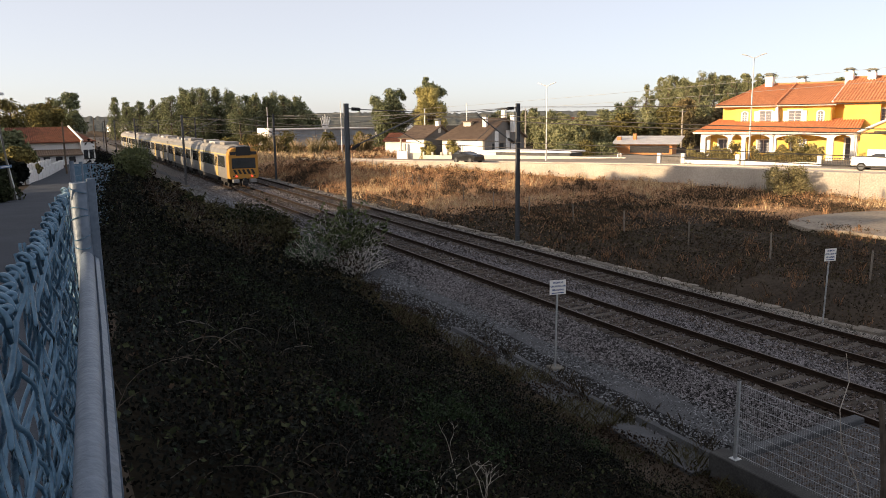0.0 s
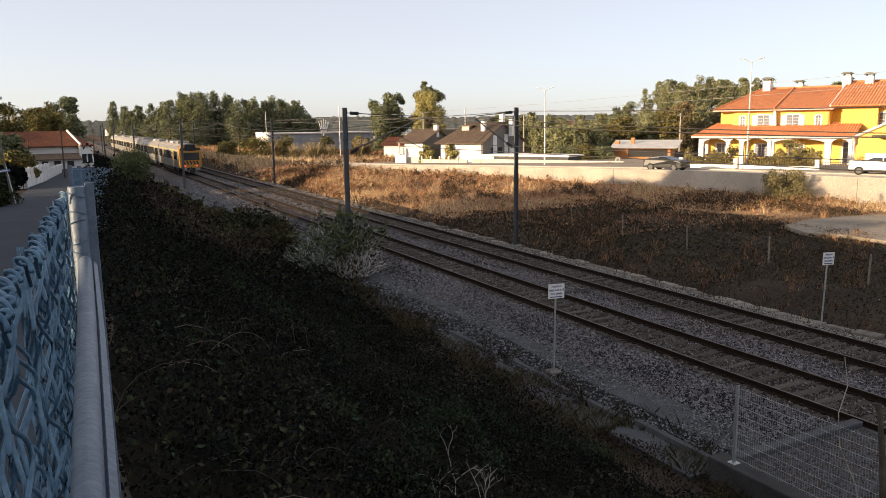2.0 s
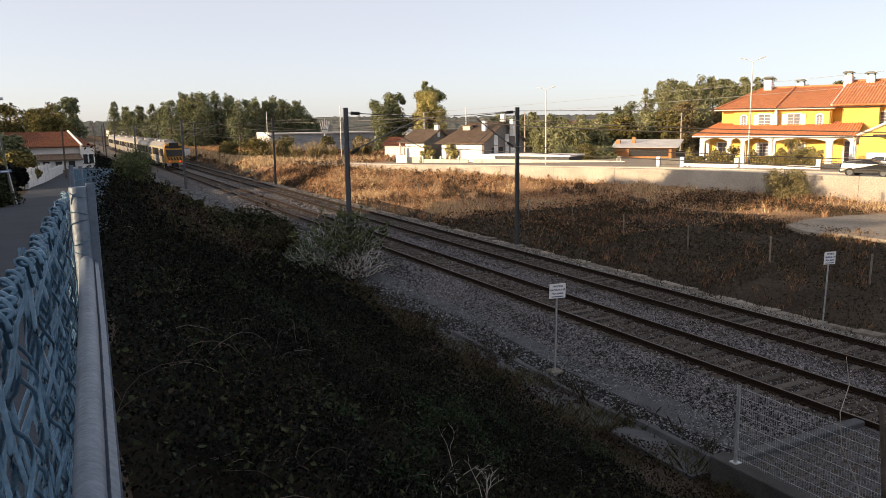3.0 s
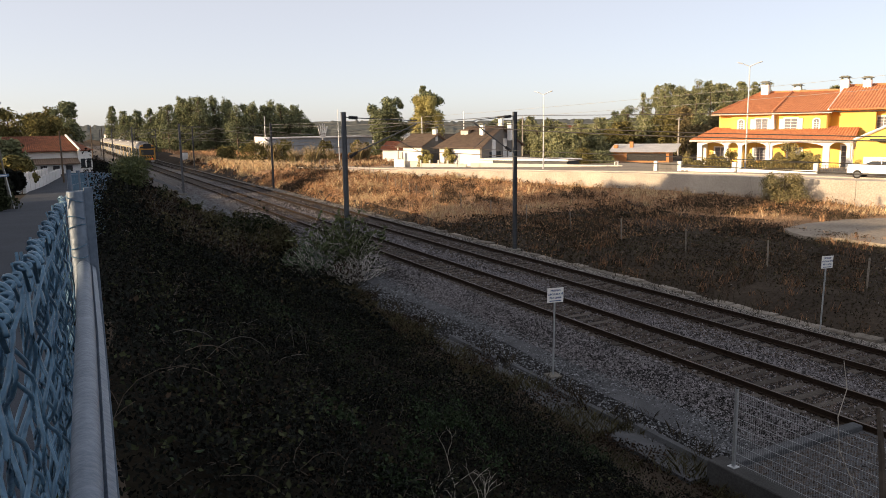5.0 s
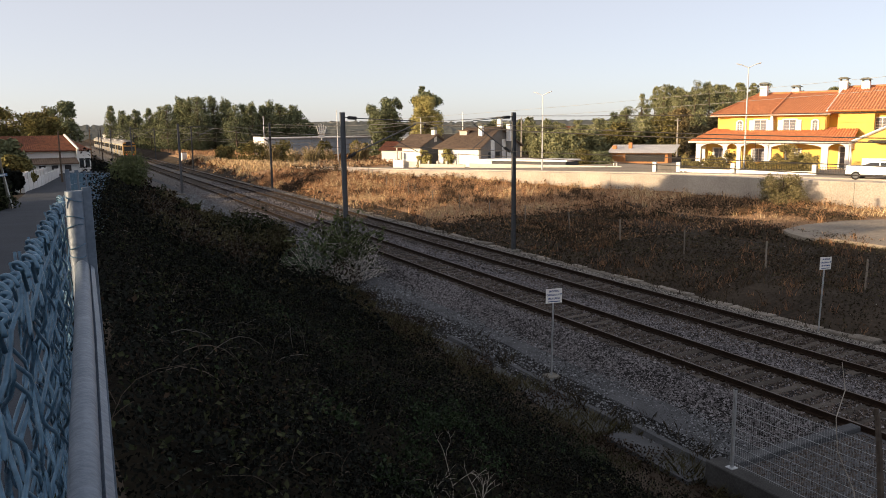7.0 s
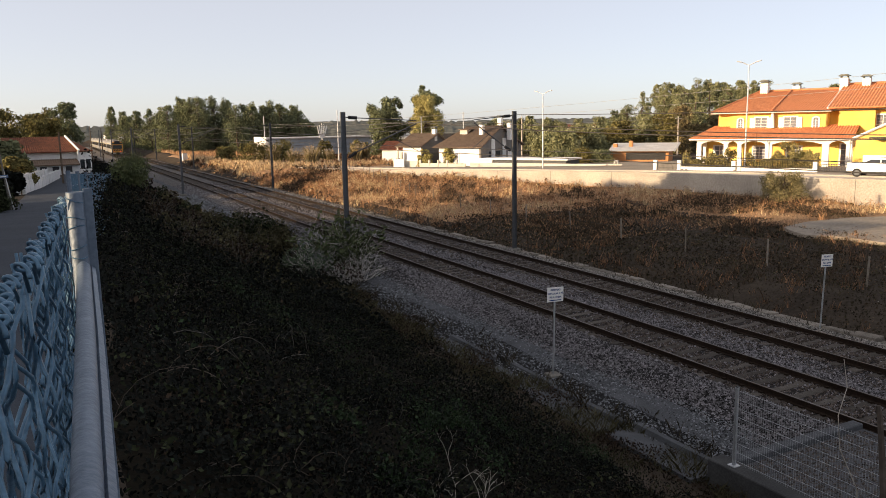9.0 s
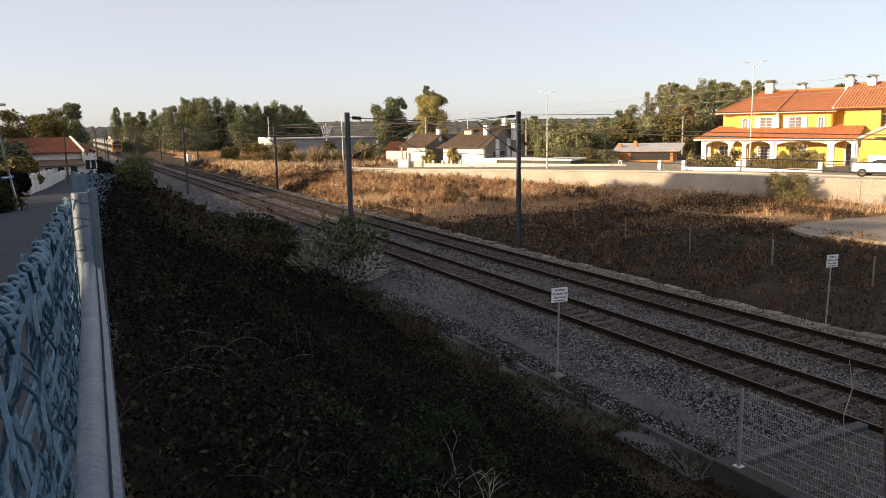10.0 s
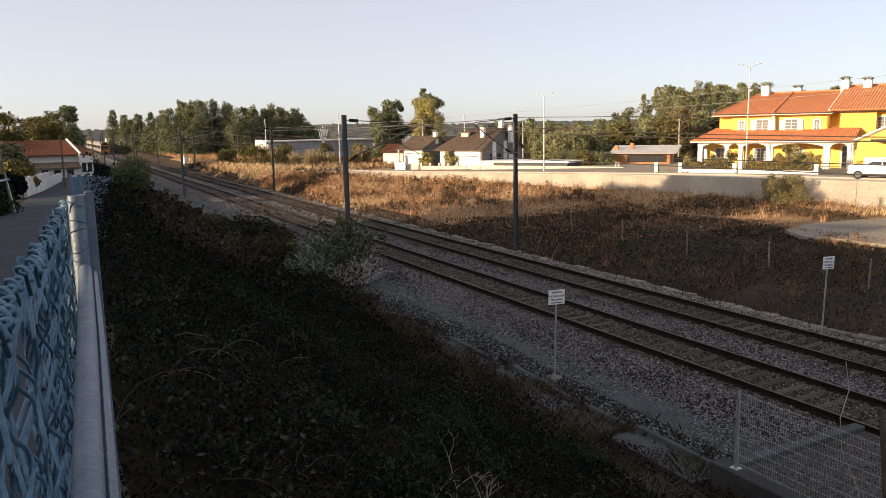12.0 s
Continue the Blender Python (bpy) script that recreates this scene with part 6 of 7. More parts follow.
# trees over the old house
for i, (x, y, h, r, mt) in enumerate(((-2.0, 168, 10.2, 4.2, M_OLIVE), (2.8, 165, 11.2, 3.6, M_PINE), (-7.0, 160, 9.8, 4.6, M_OLIVE), (-1.5, 152, 8.0, 4.2, M_OLIVE), (-4.6, 100, 4.8, 2.6, M_PINE), (-6.4, 92, 5.0, 3.0, M_PINE), (-3.5, 80, 3.3, 1.8, M_OLIVE), (-3.6, 72, 2.4, 1.5, M_BRAMBLE))):
    tree(x, y, 1.2, h, r, mt, 9000, "olive-green tree behind the old house", 300 + i, 0.25, 0.12, 0.3, 24, 0.9, 0.5, "trees at the lane")
# unseen tall blocks and trees, added beyond the lane to keep the cutting in shade
SHADE = "tall trees beyond the lane"


def build_shade_block(y0, y1, top, hip=0.0):
    e = empty("unseen_shade_block", pose(-21.5, (y0 + y1) / 2, 2.0), "plain unseen block added beyond the lane for its shade", "building", "blocks beyond the lane")
    h = (y1 - y0) / 2
    bm = bmesh.new()
    box(bm, -1.5, 1.5, -h, h, -2.0, top - 2.3)
    part("wall", bm, M_GREYWALL, e)
    bm = bmesh.new()
    box(bm, -1.5, 1.5, -h, h, top - 2.29, top - 2.0, 0.02)
    part("roof", bm, M_OLDTILE, e)
    # sloped end shapes the edge of the cast shadow
    if hip:
        bm = bmesh.new()
        q = Matrix(((0, 1, 0, 0), (1, 0, 0, 0), (0, 0, 1, 0), (0, 0, 0, 1)))
        prism(bm, [(h, -2.0), (h + hip, -2.0), (h + hip, top - 2.0 - 0.43 * hip), (h, top - 2.0)], -1.5, 1.5, q)
        part("shade_edge_slope", bm, M_OLDTILE, e)


# heights follow the shadow edge; the first gap lets sun onto the fence post
build_shade_block(-60, 3.34, 12.4)
build_shade_block(4.3, 37, 12.4)
build_shade_block(37.2, 44, 13.3)
build_shade_block(44.2, 46.2, 13.9)
build_shade_block(46.3, 52.9, 17.5, 2.8)
for i, (y, z, h, r, low, n) in enumerate(((36, 2.5, 10.6, 4.0, 0.5, 7000), (53.5, 2.0, 14.2, 4.8, 0.4, 16000), (57.0, 2.0, 12.4, 4.6, 0.84, 14000), (53.6, 2.0, 8.8, 3.2, 0.0, 12000), (56.2, 2.0, 6.9, 2.5, 0.0, 9000))):
    tree(-20, y, z, h, r, M_PINE, n, "dense unseen tree added beyond the lane for its shade", 400 + i, 0.35, low, 0.9, 44, 1.0, 0.3, SHADE)
# more unseen trees, added to shade the far track
for i in range(9):
    y = 92 + i * 8
    tree(-17 + 2 * math.sin(i * 1.7), y, 1.2, lerp_table(y, [(90, 9.2), (104, 8.8), (116, 7.6), (200, 7.4)]) + 0.7 * math.sin(i * 2.5), 4.6, M_PINE, 3000, "dense unseen tree added beyond the lane for its shade", 430 + i, 0.3, 0.02, 0.7, 26, 1.0, 0.35, SHADE)
# bushes in the field and along the street
for i, (x, y, h, r, mt, lab) in enumerate((
        (33.5, 143, 3.9, 3.6, M_OLIVE, "golden-green bush at the field edge"), (38.5, 141, 4.3, 3.2, M_OLIVE, "golden-green bush at the field edge"), (29.5, 150, 3.2, 2.6, M_OLIVE, "golden-green bush at the field edge"),
        (46.6, 141, 3.9, 2.0, M_OLIVE, "round olive bush before the warehouse"), (54.5, 143, 4.0, 2.1, M_OLIVE, "round olive bush before the warehouse"), (62, 137, 2.8, 2.4, M_PINE, "dark green bush behind the field"),
        (47.2, 98.2, 2.5, 1.15, M_POPLAR, "clipped round yellow-green garden shrub"), (50.0, 95.6, 2.9, 1.35, M_POPLAR, "clipped round yellow-green garden shrub"), (51.8, 94.2, 3.0, 1.2, M_OLIVE, "thin garden tree by the low house"),
        (64.5, 88.5, 1.9, 2.2, M_PINE, "dark low garden shrubbery"), (66.5, 87.0, 2.0, 2.2, M_OLIVE, "dark low garden shrubbery"), (68.6, 85.4, 1.7, 2.0, M_PINE, "dark low garden shrubbery"),
        (-3.4, 46.5, 1.7, 1.4, M_SHADYLEAF, "dark bush at the edge of the lane"), (-3.3, 43.5, 1.3, 1.3, M_SHADYLEAF, "dark bush at the edge of the lane"), (-3.6, 50.5, 1.6, 1.3, M_SHADYLEAF, "dark bush at the edge of the lane"),
        (48.5, 38.9, 2.2, 1.9, M_DRYBUSH, "dry straw-coloured bush against the retaining wall"))):
    tree(x, y, land(x, y) - 0.1, h, r, mt, 9000 if y < 45 or mt is M_POPLAR else 5200, lab, 500 + i, 0.08, -0.12, 0.075 if y < 45 else 0.12 if y < 110 else 0.2, 30, 1.0, 0.4, "", "bush")


def hedge(O, L, W, H, mat, label, seed, leaf=0.09, n=7000):
    rng = np.random.RandomState(seed)
    P = np.stack([rng.uniform(0, L, n), rng.uniform(0, W, n), rng.uniform(0, 1, n) ** 0.5 * H], 1)
    P[:, 2] *= 1 + 0.25 * np.sin(P[:, 0] * 2.1 + seed) + 0.12 * np.sin(P[:, 0] * 5.3)
    e = empty("hedge", frame_of(O, STREET), label, "hedge")
    part("foliage", leaf_mesh("foliage", P, None, leaf, mat, seed=seed), mat, e)


hedge((54.4, 55.5, 1.75), 5.0, 0.8, 1.5, M_WEEDY, "clipped green hedge behind the garden railing", 1)
hedge((57.0, 50.1, 1.75), 6.2, 0.9, 1.65, M_WEEDY, "clipped green hedge behind the garden railing", 2)
for i, (s, d, h, r, mt) in enumerate(((2.2, 2.2, 2.0, 1.0, M_WEEDY), (4.0, 2.4, 2.3, 1.3, M_WEEDY), (9.4, 2.4, 2.9, 1.6, M_WEEDY), (10.9, 2.6, 2.2, 1.0, M_POPLAR))):
    q = frame_of((54.0, 55.3, 1.75), STREET) @ Vector((s, d, 0))
    tree(q.x, q.y, q.z, h, r, mt, 2600, "flowering garden shrub before the arcade", 540 + i, 0.06, 0.0, 0.1, 16, 1.0, 0.4, "garden shrubs", "bush")


def pampas(x, y, h, seed):
    rng = np.random.RandomState(seed)
    z = land(x, y)
    e = empty("pampas_grass", pose(x, y, z), "dry pampas grass with pale feathery plumes", "grass", "pampas clumps")
    n = 260
    b = np.stack([rng.normal(0, 0.35, n), rng.normal(0, 0.35, n), 0 * rng.uniform(size=n)], 1)
    part("leaves", blades("leaves", b, h * 0.7, 0.035, M_DRYREED, seed, 0.5), M_DRYREED, e)
    pts = []
    for k in range(16):
        a, t = rng.uniform(0, 6.28), rng.uniform(0.05, 0.42)
        hh = h * rng.uniform(0.72, 1.05)
        for j in range(30):
            u = j / 30
            pts.append((h * t * math.cos(a) * (0.7 + 0.5 * u) + rng.normal(0, 0.05), h * t * math.sin(a) * (0.7 + 0.5 * u) + rng.normal(0, 0.05), hh * (0.66 + 0.36 * u) * (1 - 0.3 * t)))
    part("plumes", leaf_mesh("plumes", pts, None, 0.085, M_PAMPAS, 2.2, seed), M_PAMPAS, e)


for i, (x, y, h) in enumerate(((37.6, 122, 3.4), (39.2, 125, 3.6), (36.4, 127, 3.0), (52.0, 138, 3.8), (53.6, 139, 3.4), (46.2, 137, 2.6), (36.0, 139, 3.6), (40.8, 130, 2.8))):
    pampas(x, y, h, 600 + i)


def build_field_grass():
    rng = np.random.RandomState(21)
    height = grid_of(lambda x, y: land(min(x, wall_x(y) - 0.15) if y < 106 else x, y), 23.0, 66.0, 8.0, 262.0, 0.5)
    patch = grid_of(lambda x, y: noise.noise(Vector((x * 0.16, y * 0.11, 9.0))) + 0.5 * noise.noise(Vector((x * 0.5, y * 0.33, 4.0))), 23.0, 66.0, 8.0, 262.0, 0.5)
    edge = np.vectorize(wall_x)

    def scatter(n, xlo, ylo, yhi, power=1.3):
        y = ylo + (yhi - ylo) * rng.uniform(0, 1, n) ** power
        hi = np.where(y < 104, edge(y) - 0.4, 62.0)
        x = xlo + (hi - xlo) * rng.uniform(0, 1, n)
        pad = (x < 39.2) | (x > 53.5) | (y < 19.5) | (y > 31.3) | (x + 0.9 * (y - 27.5) < 37.2)
        return x[pad], y[pad]

    def cover(name, x, y, h, w, mat, label, cat, seed, lean):
        g = part(name, blades(name, np.stack([x, y, height(x, y) - 0.03], 1), h, w, mat, seed, lean), mat)
        tagged(g, label, cat, kind="stuff")

    # a low mat of stubble, its near blades toned darker for the shade
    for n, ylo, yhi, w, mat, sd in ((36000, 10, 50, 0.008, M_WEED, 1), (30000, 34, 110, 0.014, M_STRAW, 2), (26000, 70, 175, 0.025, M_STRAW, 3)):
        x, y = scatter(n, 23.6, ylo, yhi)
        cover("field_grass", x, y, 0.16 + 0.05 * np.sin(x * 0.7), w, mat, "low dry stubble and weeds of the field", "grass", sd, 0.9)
    # tufts, gathered in drifts of one kind
    x, y = scatter(8200, 23.9, 11, 172, 1.35)
    p = patch(x, y) + rng.normal(0, 0.13, len(x))
    near_wall = np.where(y < 104, np.clip(1 - (edge(y) - x) / 5, 0, 1), 0)
    kinds = ((p + 0.25 * near_wall > 0.22, M_PALESTRAW, "bleached grass tufts in the field", 0.46), ((p <= 0.22 - 0.25 * near_wall) & (p > -0.04), M_STRAW, "dry straw-coloured grass tufts", 0.42),
             ((p <= -0.04) & (p > -0.22), M_RUSTWEED, "russet dried weed clumps", 0.38), (p <= -0.22, M_FIELDWEED, "dark dry dock and weed clumps", 0.40))
    for k, (m, mat, label, h) in enumerate(kinds):
        # pale kinds are left out of the shaded near field
        m = m & ((x > 38) | (y > 48) | (mat in (M_FIELDWEED, M_RUSTWEED))) & ((edge(y) - x < 9) | (y > 50) | (mat is not M_PALESTRAW))
        tx, ty = x[m], y[m]
        per = 13
        r = rng.uniform(0.08, 0.34, len(tx))
        hh = h * rng.uniform(0.5, 1.5, len(tx))
        bx = np.repeat(tx, per) + rng.normal(0, 1, len(tx) * per) * np.repeat(r, per) * 0.6
        by = np.repeat(ty, per) + rng.normal(0, 1, len(tx) * per) * np.repeat(r, per) * 0.6
        cover("grass_tufts", bx, by, np.repeat(hh, per), 0.0045 + 0.00013 * by, mat, label, "grass", 11 + k, 0.42)
        # seed heads and withered leaves on the taller ones
        tall = hh > h
        c = 15
        q = np.stack([np.repeat(tx[tall], c), np.repeat(ty[tall], c)], 1) + rng.normal(0, 0.13, (tall.sum() * c, 2))
        z = height(q[:, 0], q[:, 1]) + np.repeat(hh[tall], c) * rng.uniform(0.15, 1.1, len(q))
        g = part("seed_heads", leaf_mesh("seed_heads", np.stack([q[:, 0], q[:, 1], z], 1), None, 0.02 + 0.0007 * q[:, 1], M_RUSTWEED if k < 2 else M_FIELDWEED, 2.2, 30 + k), M_RUSTWEED)
        tagged(g, "withered leaves and seed heads in the grass", "weeds", kind="stuff")
    # tall straw of the far end of the field, beside the curve of the line
    for n, ylo, yhi, h, w in ((12000, 112, 178, 0.75, 0.04), (7000, 165, 258, 0.95, 0.065)):
        y = rng.uniform(ylo, yhi, n)
        x = 24.2 + (y - 100) * 0.025 + np.abs(rng.normal(0, 1, n)) * 9
        m = (patch(x, y) + rng.normal(0, 0.15, n) > -0.3) & (x < 62)
        cover("tall_grass", x[m], y[m], h, w, M_PALESTRAW if ylo < 150 else M_STRAW, "tall golden grass at the far end of the field", "grass", int(ylo), 0.3)
    # tall stalks along the wall foot
    y = rng.uniform(14, 100, 5200)
    x = edge(y) - 0.4 - np.abs(rng.normal(0, 1.3, 5200))
    m = patch(x, y * 2.1) > -0.1
    cover("tall_grass", x[m], y[m], 0.5, 0.008, M_STRAW, "tall dry stalks at the foot of the wall", "grass", 5, 0.3)
    # leafy weeds by the track, toned dark for shade, with pale litter among them
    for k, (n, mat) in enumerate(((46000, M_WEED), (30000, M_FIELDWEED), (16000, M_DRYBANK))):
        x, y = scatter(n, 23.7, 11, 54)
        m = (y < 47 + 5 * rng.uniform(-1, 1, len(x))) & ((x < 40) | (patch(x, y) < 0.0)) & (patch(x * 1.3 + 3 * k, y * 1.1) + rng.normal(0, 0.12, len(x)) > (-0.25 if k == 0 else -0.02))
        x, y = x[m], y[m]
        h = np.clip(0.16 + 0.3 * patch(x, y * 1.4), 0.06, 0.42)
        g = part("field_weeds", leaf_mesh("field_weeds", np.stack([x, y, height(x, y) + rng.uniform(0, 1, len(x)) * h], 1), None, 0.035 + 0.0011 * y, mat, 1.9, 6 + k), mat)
        tagged(g, "low leafy weeds beside the track, toned dark for shade", "weeds", kind="stuff")
    x, y = scatter(240, 24.2, 12, 50)
    g = part("pale_litter", leaf_mesh("pale_litter", np.stack([x, y, height(x, y) + rng.uniform(0.08, 0.3, len(x))], 1), None, 0.045, M_PALETWIG, 1.4, 7), M_PALETWIG)
    tagged(g, "pale scraps and dry flower heads in the weeds", "litter", kind="stuff")


build_field_grass()


def mound(x, y):
    """Height of the bramble canopy over the bank."""
    n = noise.noise(Vector((x * 0.55, y * 0.4, 1.0))) * 0.55 + noise.noise(Vector((x * 1.6, y * 1.3, 2.0))) * 0.4 + noise.noise(Vector((x * 4.0, y * 3.6, 4.0))) * 0.22
    e = bank_edge(y)
    edge = min(1.0, max(0.0, (x - e + 0.5) / 0.4)) * min(1.0, max(0.0, (10.1 + 0.9 * max(0.0, min(1.0, (y - 21) / 6)) + 1.1 * max(0.0, min(1.0, (y - 30) / 4)) * max(0.0, min(1.0, (62 - y) / 12)) + 1.7 * noise.noise(Vector((0.0, y * 0.42, 7.0))) + 0.7 * noise.noise(Vector((x * 0.8, y * 1.5, 8.0))) - x) / 1.5))
    return max(0.0, (0.75 + n + lerp_table(y, [(9, 0.0), (14, 0.7), (34, 0.6), (48, 0.0)]) * math.exp(-((x - e) / 0.9) ** 2)) * edge)


def build_bank():
    rng = np.random.RandomState(31)
    ground = grid_of(land, -1.0, 13.3, 0.0, 167.0, 0.3)
    canopy = grid_of(mound, -1.0, 13.3, 0.0, 167.0, 0.3)
    rim = np.vectorize(bank_edge)
    drifts = [grid_of(lambda x, y: noise.noise(Vector((x * 0.6, y * 0.42, 3.0 * k))) + 0.5 * noise.noise(Vector((x * 1.9, y * 1.4, k))), -1.0, 13.3, 0.0, 80.0, 0.4) for k in range(4)]

    def pts(n, ylo, yhi, power, drift=None, above=0.08):
        y = ylo + (yhi - ylo) * rng.uniform(0, 1, n) ** power
        e = rim(y)
        x = e - 0.26 + (13.0 - e) * rng.uniform(0, 1, n)
        m = canopy(x, y) * (1 + 0.3 * np.sin(x * 4.2 + 2.3 * np.sin(y * 2.7)) * np.sin(y * 3.9 + 2 * np.sin(x * 3.1)) + 0.2 * np.sin(x * 11 + 4 * np.sin(y * 6)) * np.sin(y * 10 + 3 * np.sin(x * 7)))
        keep = m > 0.06
        # gaps where only stems show
        keep &= (rng.uniform(0, 1, n) < 0.3) | (np.sin(x * 2.9 + 1.8 * np.sin(y * 1.9)) * np.sin(y * 2.3 + 1.5 * np.sin(x * 2.2)) > -0.45)
        # the thicket thins out towards its foot
        keep &= rng.uniform(0, 1, n) < np.clip((11.6 - x) / 2.2 + np.clip((y - 30) / 12, 0, 1), 0.12, 1)
        if drift is not None:
            keep &= drifts[drift](x, y) + rng.normal(0, 0.07, n) > above
        x, y, m = x[keep], y[keep], m[keep]
        d = 0.15
        g = np.stack([-(canopy(x + d, y) + ground(x + d, y) - canopy(x - d, y) - ground(x - d, y)) / (2 * d), -(canopy(x, y + d) + ground(x, y + d) - canopy(x, y - d) - ground(x, y - d)) / (2 * d), np.ones(len(x))], 1)
        g /= np.linalg.norm(g, axis=1)[:, None]
        return np.stack([x, y, ground(x, y) + m * (1 - 0.65 * rng.uniform(0, 1, len(x)) ** 1.6)], 1), g

    # the main thicket takes its darkness from shade put into the leaf colour
    dark, brown = "bramble thicket on the bank, toned near black for shade", "withered brown leaves among the brambles"
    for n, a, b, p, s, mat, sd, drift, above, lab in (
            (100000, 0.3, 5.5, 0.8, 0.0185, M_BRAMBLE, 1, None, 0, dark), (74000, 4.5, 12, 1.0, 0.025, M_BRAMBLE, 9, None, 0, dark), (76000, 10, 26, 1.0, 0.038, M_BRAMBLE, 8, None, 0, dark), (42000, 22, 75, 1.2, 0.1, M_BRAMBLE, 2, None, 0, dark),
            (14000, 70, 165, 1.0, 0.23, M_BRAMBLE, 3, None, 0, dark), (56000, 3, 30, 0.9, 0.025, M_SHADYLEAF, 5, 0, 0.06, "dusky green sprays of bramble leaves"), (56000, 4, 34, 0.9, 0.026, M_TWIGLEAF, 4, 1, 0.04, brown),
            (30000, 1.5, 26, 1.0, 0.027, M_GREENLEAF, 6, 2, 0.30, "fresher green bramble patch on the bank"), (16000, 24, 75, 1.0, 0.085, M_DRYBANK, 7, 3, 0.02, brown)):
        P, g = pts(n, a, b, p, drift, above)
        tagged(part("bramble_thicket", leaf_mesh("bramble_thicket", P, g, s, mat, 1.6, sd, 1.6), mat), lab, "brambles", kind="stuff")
    # livelier green clumps that stand out of the dark growth
    P = []
    for cx, cy, r, n in ((3.85, 7.9, 0.5, 1300), (3.6, 7.3, 0.3, 600), (2.1, 5.0, 0.3, 700), (6.4, 10.6, 0.6, 900), (8.6, 11.6, 0.7, 900), (5.2, 14.5, 0.8, 900), (3.2, 13.0, 0.6, 700)):
        for k in range(5):
            ox, oy = cx + rng.normal(0, r * 0.7), cy + rng.normal(0, r * 0.7)
            q = rng.normal(size=(n // 5, 3)) * r * 0.3
            q[:, 0] += ox
            q[:, 1] += oy
            q[:, 2] = ground(q[:, 0], q[:, 1]) + canopy(q[:, 0], q[:, 1]) * 0.95 + np.abs(q[:, 2]) * 0.8
            P.append(q)
    tagged(part("bramble_sprays", leaf_mesh("bramble_sprays", np.concatenate(P), None, 0.026, M_GREENLEAF, 1.6, 79), M_GREENLEAF), "fresh green bramble shoots above the thicket", "brambles", kind="stuff")
    # a sheet that closes the thicket, coloured near black for the shade inside
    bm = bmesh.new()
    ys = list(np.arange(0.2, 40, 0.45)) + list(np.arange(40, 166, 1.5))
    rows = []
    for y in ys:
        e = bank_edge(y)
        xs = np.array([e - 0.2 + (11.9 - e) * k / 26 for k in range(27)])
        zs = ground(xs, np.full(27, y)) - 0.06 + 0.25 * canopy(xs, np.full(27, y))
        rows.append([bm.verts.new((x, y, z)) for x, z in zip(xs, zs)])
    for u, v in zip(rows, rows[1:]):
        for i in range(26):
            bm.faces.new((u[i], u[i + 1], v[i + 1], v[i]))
    tagged(part("thicket_floor", bm, M_SHADELITTER, smooth=True), "leaf litter under the brambles, near black for the shade", "undergrowth", kind="stuff")
    # arching sprays that stand out of the canopy
    P = []
    for k in range(1900):
        y = 3.0 + 32 * rng.uniform() ** 1.2
        e = bank_edge(y)
        x = e + 0.2 + (10.9 - e) * rng.uniform()
        m = float(canopy(x, y))
        if m < 0.2:
            continue
        z = float(ground(x, y)) + m
        a, L = rng.uniform(0, 6.283), rng.uniform(0.25, 0.7)
        for j in range(14):
            u = j / 13
            s = 0.035 * (-1 if j % 2 else 1)
            P.append((x + L * u * math.cos(a) - s * math.sin(a), y + L * u * math.sin(a) + s * math.cos(a), z + 0.55 * L * u * (1.3 - u) * 1.6 - 0.03))
    tagged(part("bramble_sprays", leaf_mesh("bramble_sprays", np.array(P), None, 0.022, M_SPRIG, 1.6, 77), M_SPRIG), "olive bramble sprays arching over the bank", "brambles", kind="stuff")
    # bare canes: short twigs everywhere, long pale arcs here and there
    r = random.Random(6)
    for count, lo, hi, rad, mat, lab in ((1300, 0.15, 0.6, 0.0028, M_TWIG, "bare grey-brown bramble canes"), (120, 0.42, 0.85, 0.0028, M_GREYCANE, "long pale bramble canes arching over the thicket")):
        bm = bmesh.new()
        for k in range(count):
            y = (2.2 if lo < 0.4 else 4.5) + 36 * r.random() ** 1.5
            e = bank_edge(y)
            x = e + 0.3 + (10.6 - e) * r.random()
            m = float(canopy(x, y))
            if m < 0.15:
                continue
            f = 1 + y / 14
            L = r.uniform(lo, hi)
            p = Vector((x, y, float(ground(x, y)) + m * (0.75 if lo > 0.4 else 0.6)))
            d = Vector((r.uniform(-1, 1), r.uniform(-1, 1), r.uniform(0.4, 1.2))).normalized()
            q = [p]
            for j in range(6):
                d = (d + Vector((r.uniform(-0.35, 0.35), r.uniform(-0.35, 0.35), r.uniform(-0.5, 0.05)))).normalized()
                q.append(q[-1] + d * L / 6)
            chain(bm, q, [rad * f * t for t in (1, 0.92, 0.84, 0.74, 0.64, 0.54, 0.4)], 4)
            if lo > 0.4 and r.random() < 0.6:
                side = (d + Vector((r.uniform(-1, 1), r.uniform(-1, 1), r.uniform(0, 0.6)))).normalized()
                chain(bm, [q[3], q[3] + side * L * 0.2, q[3] + side * L * 0.36 + Vector((0, 0, -0.04))], [rad * f * t for t in (0.7, 0.55, 0.35)], 4)
        tagged(part("dead_twigs", bm, mat), lab, "twigs", kind="stuff")
    # ragged dry growth along the foot of the bank
    n = 26000
    y = 7 + 40 * rng.uniform(0, 1, n) ** 1.2
    x = 11.5 - np.abs(rng.normal(0, 0.9, n)) + 0.5 * np.sin(y * 1.3)
    keep = drifts[3](x, y) > -0.12
    x, y = x[keep], y[keep]
    z = ground(x, y) + np.minimum(0.35, canopy(x, y)) * rng.uniform(0.2, 1, len(x)) + rng.uniform(0, 0.22, len(x))
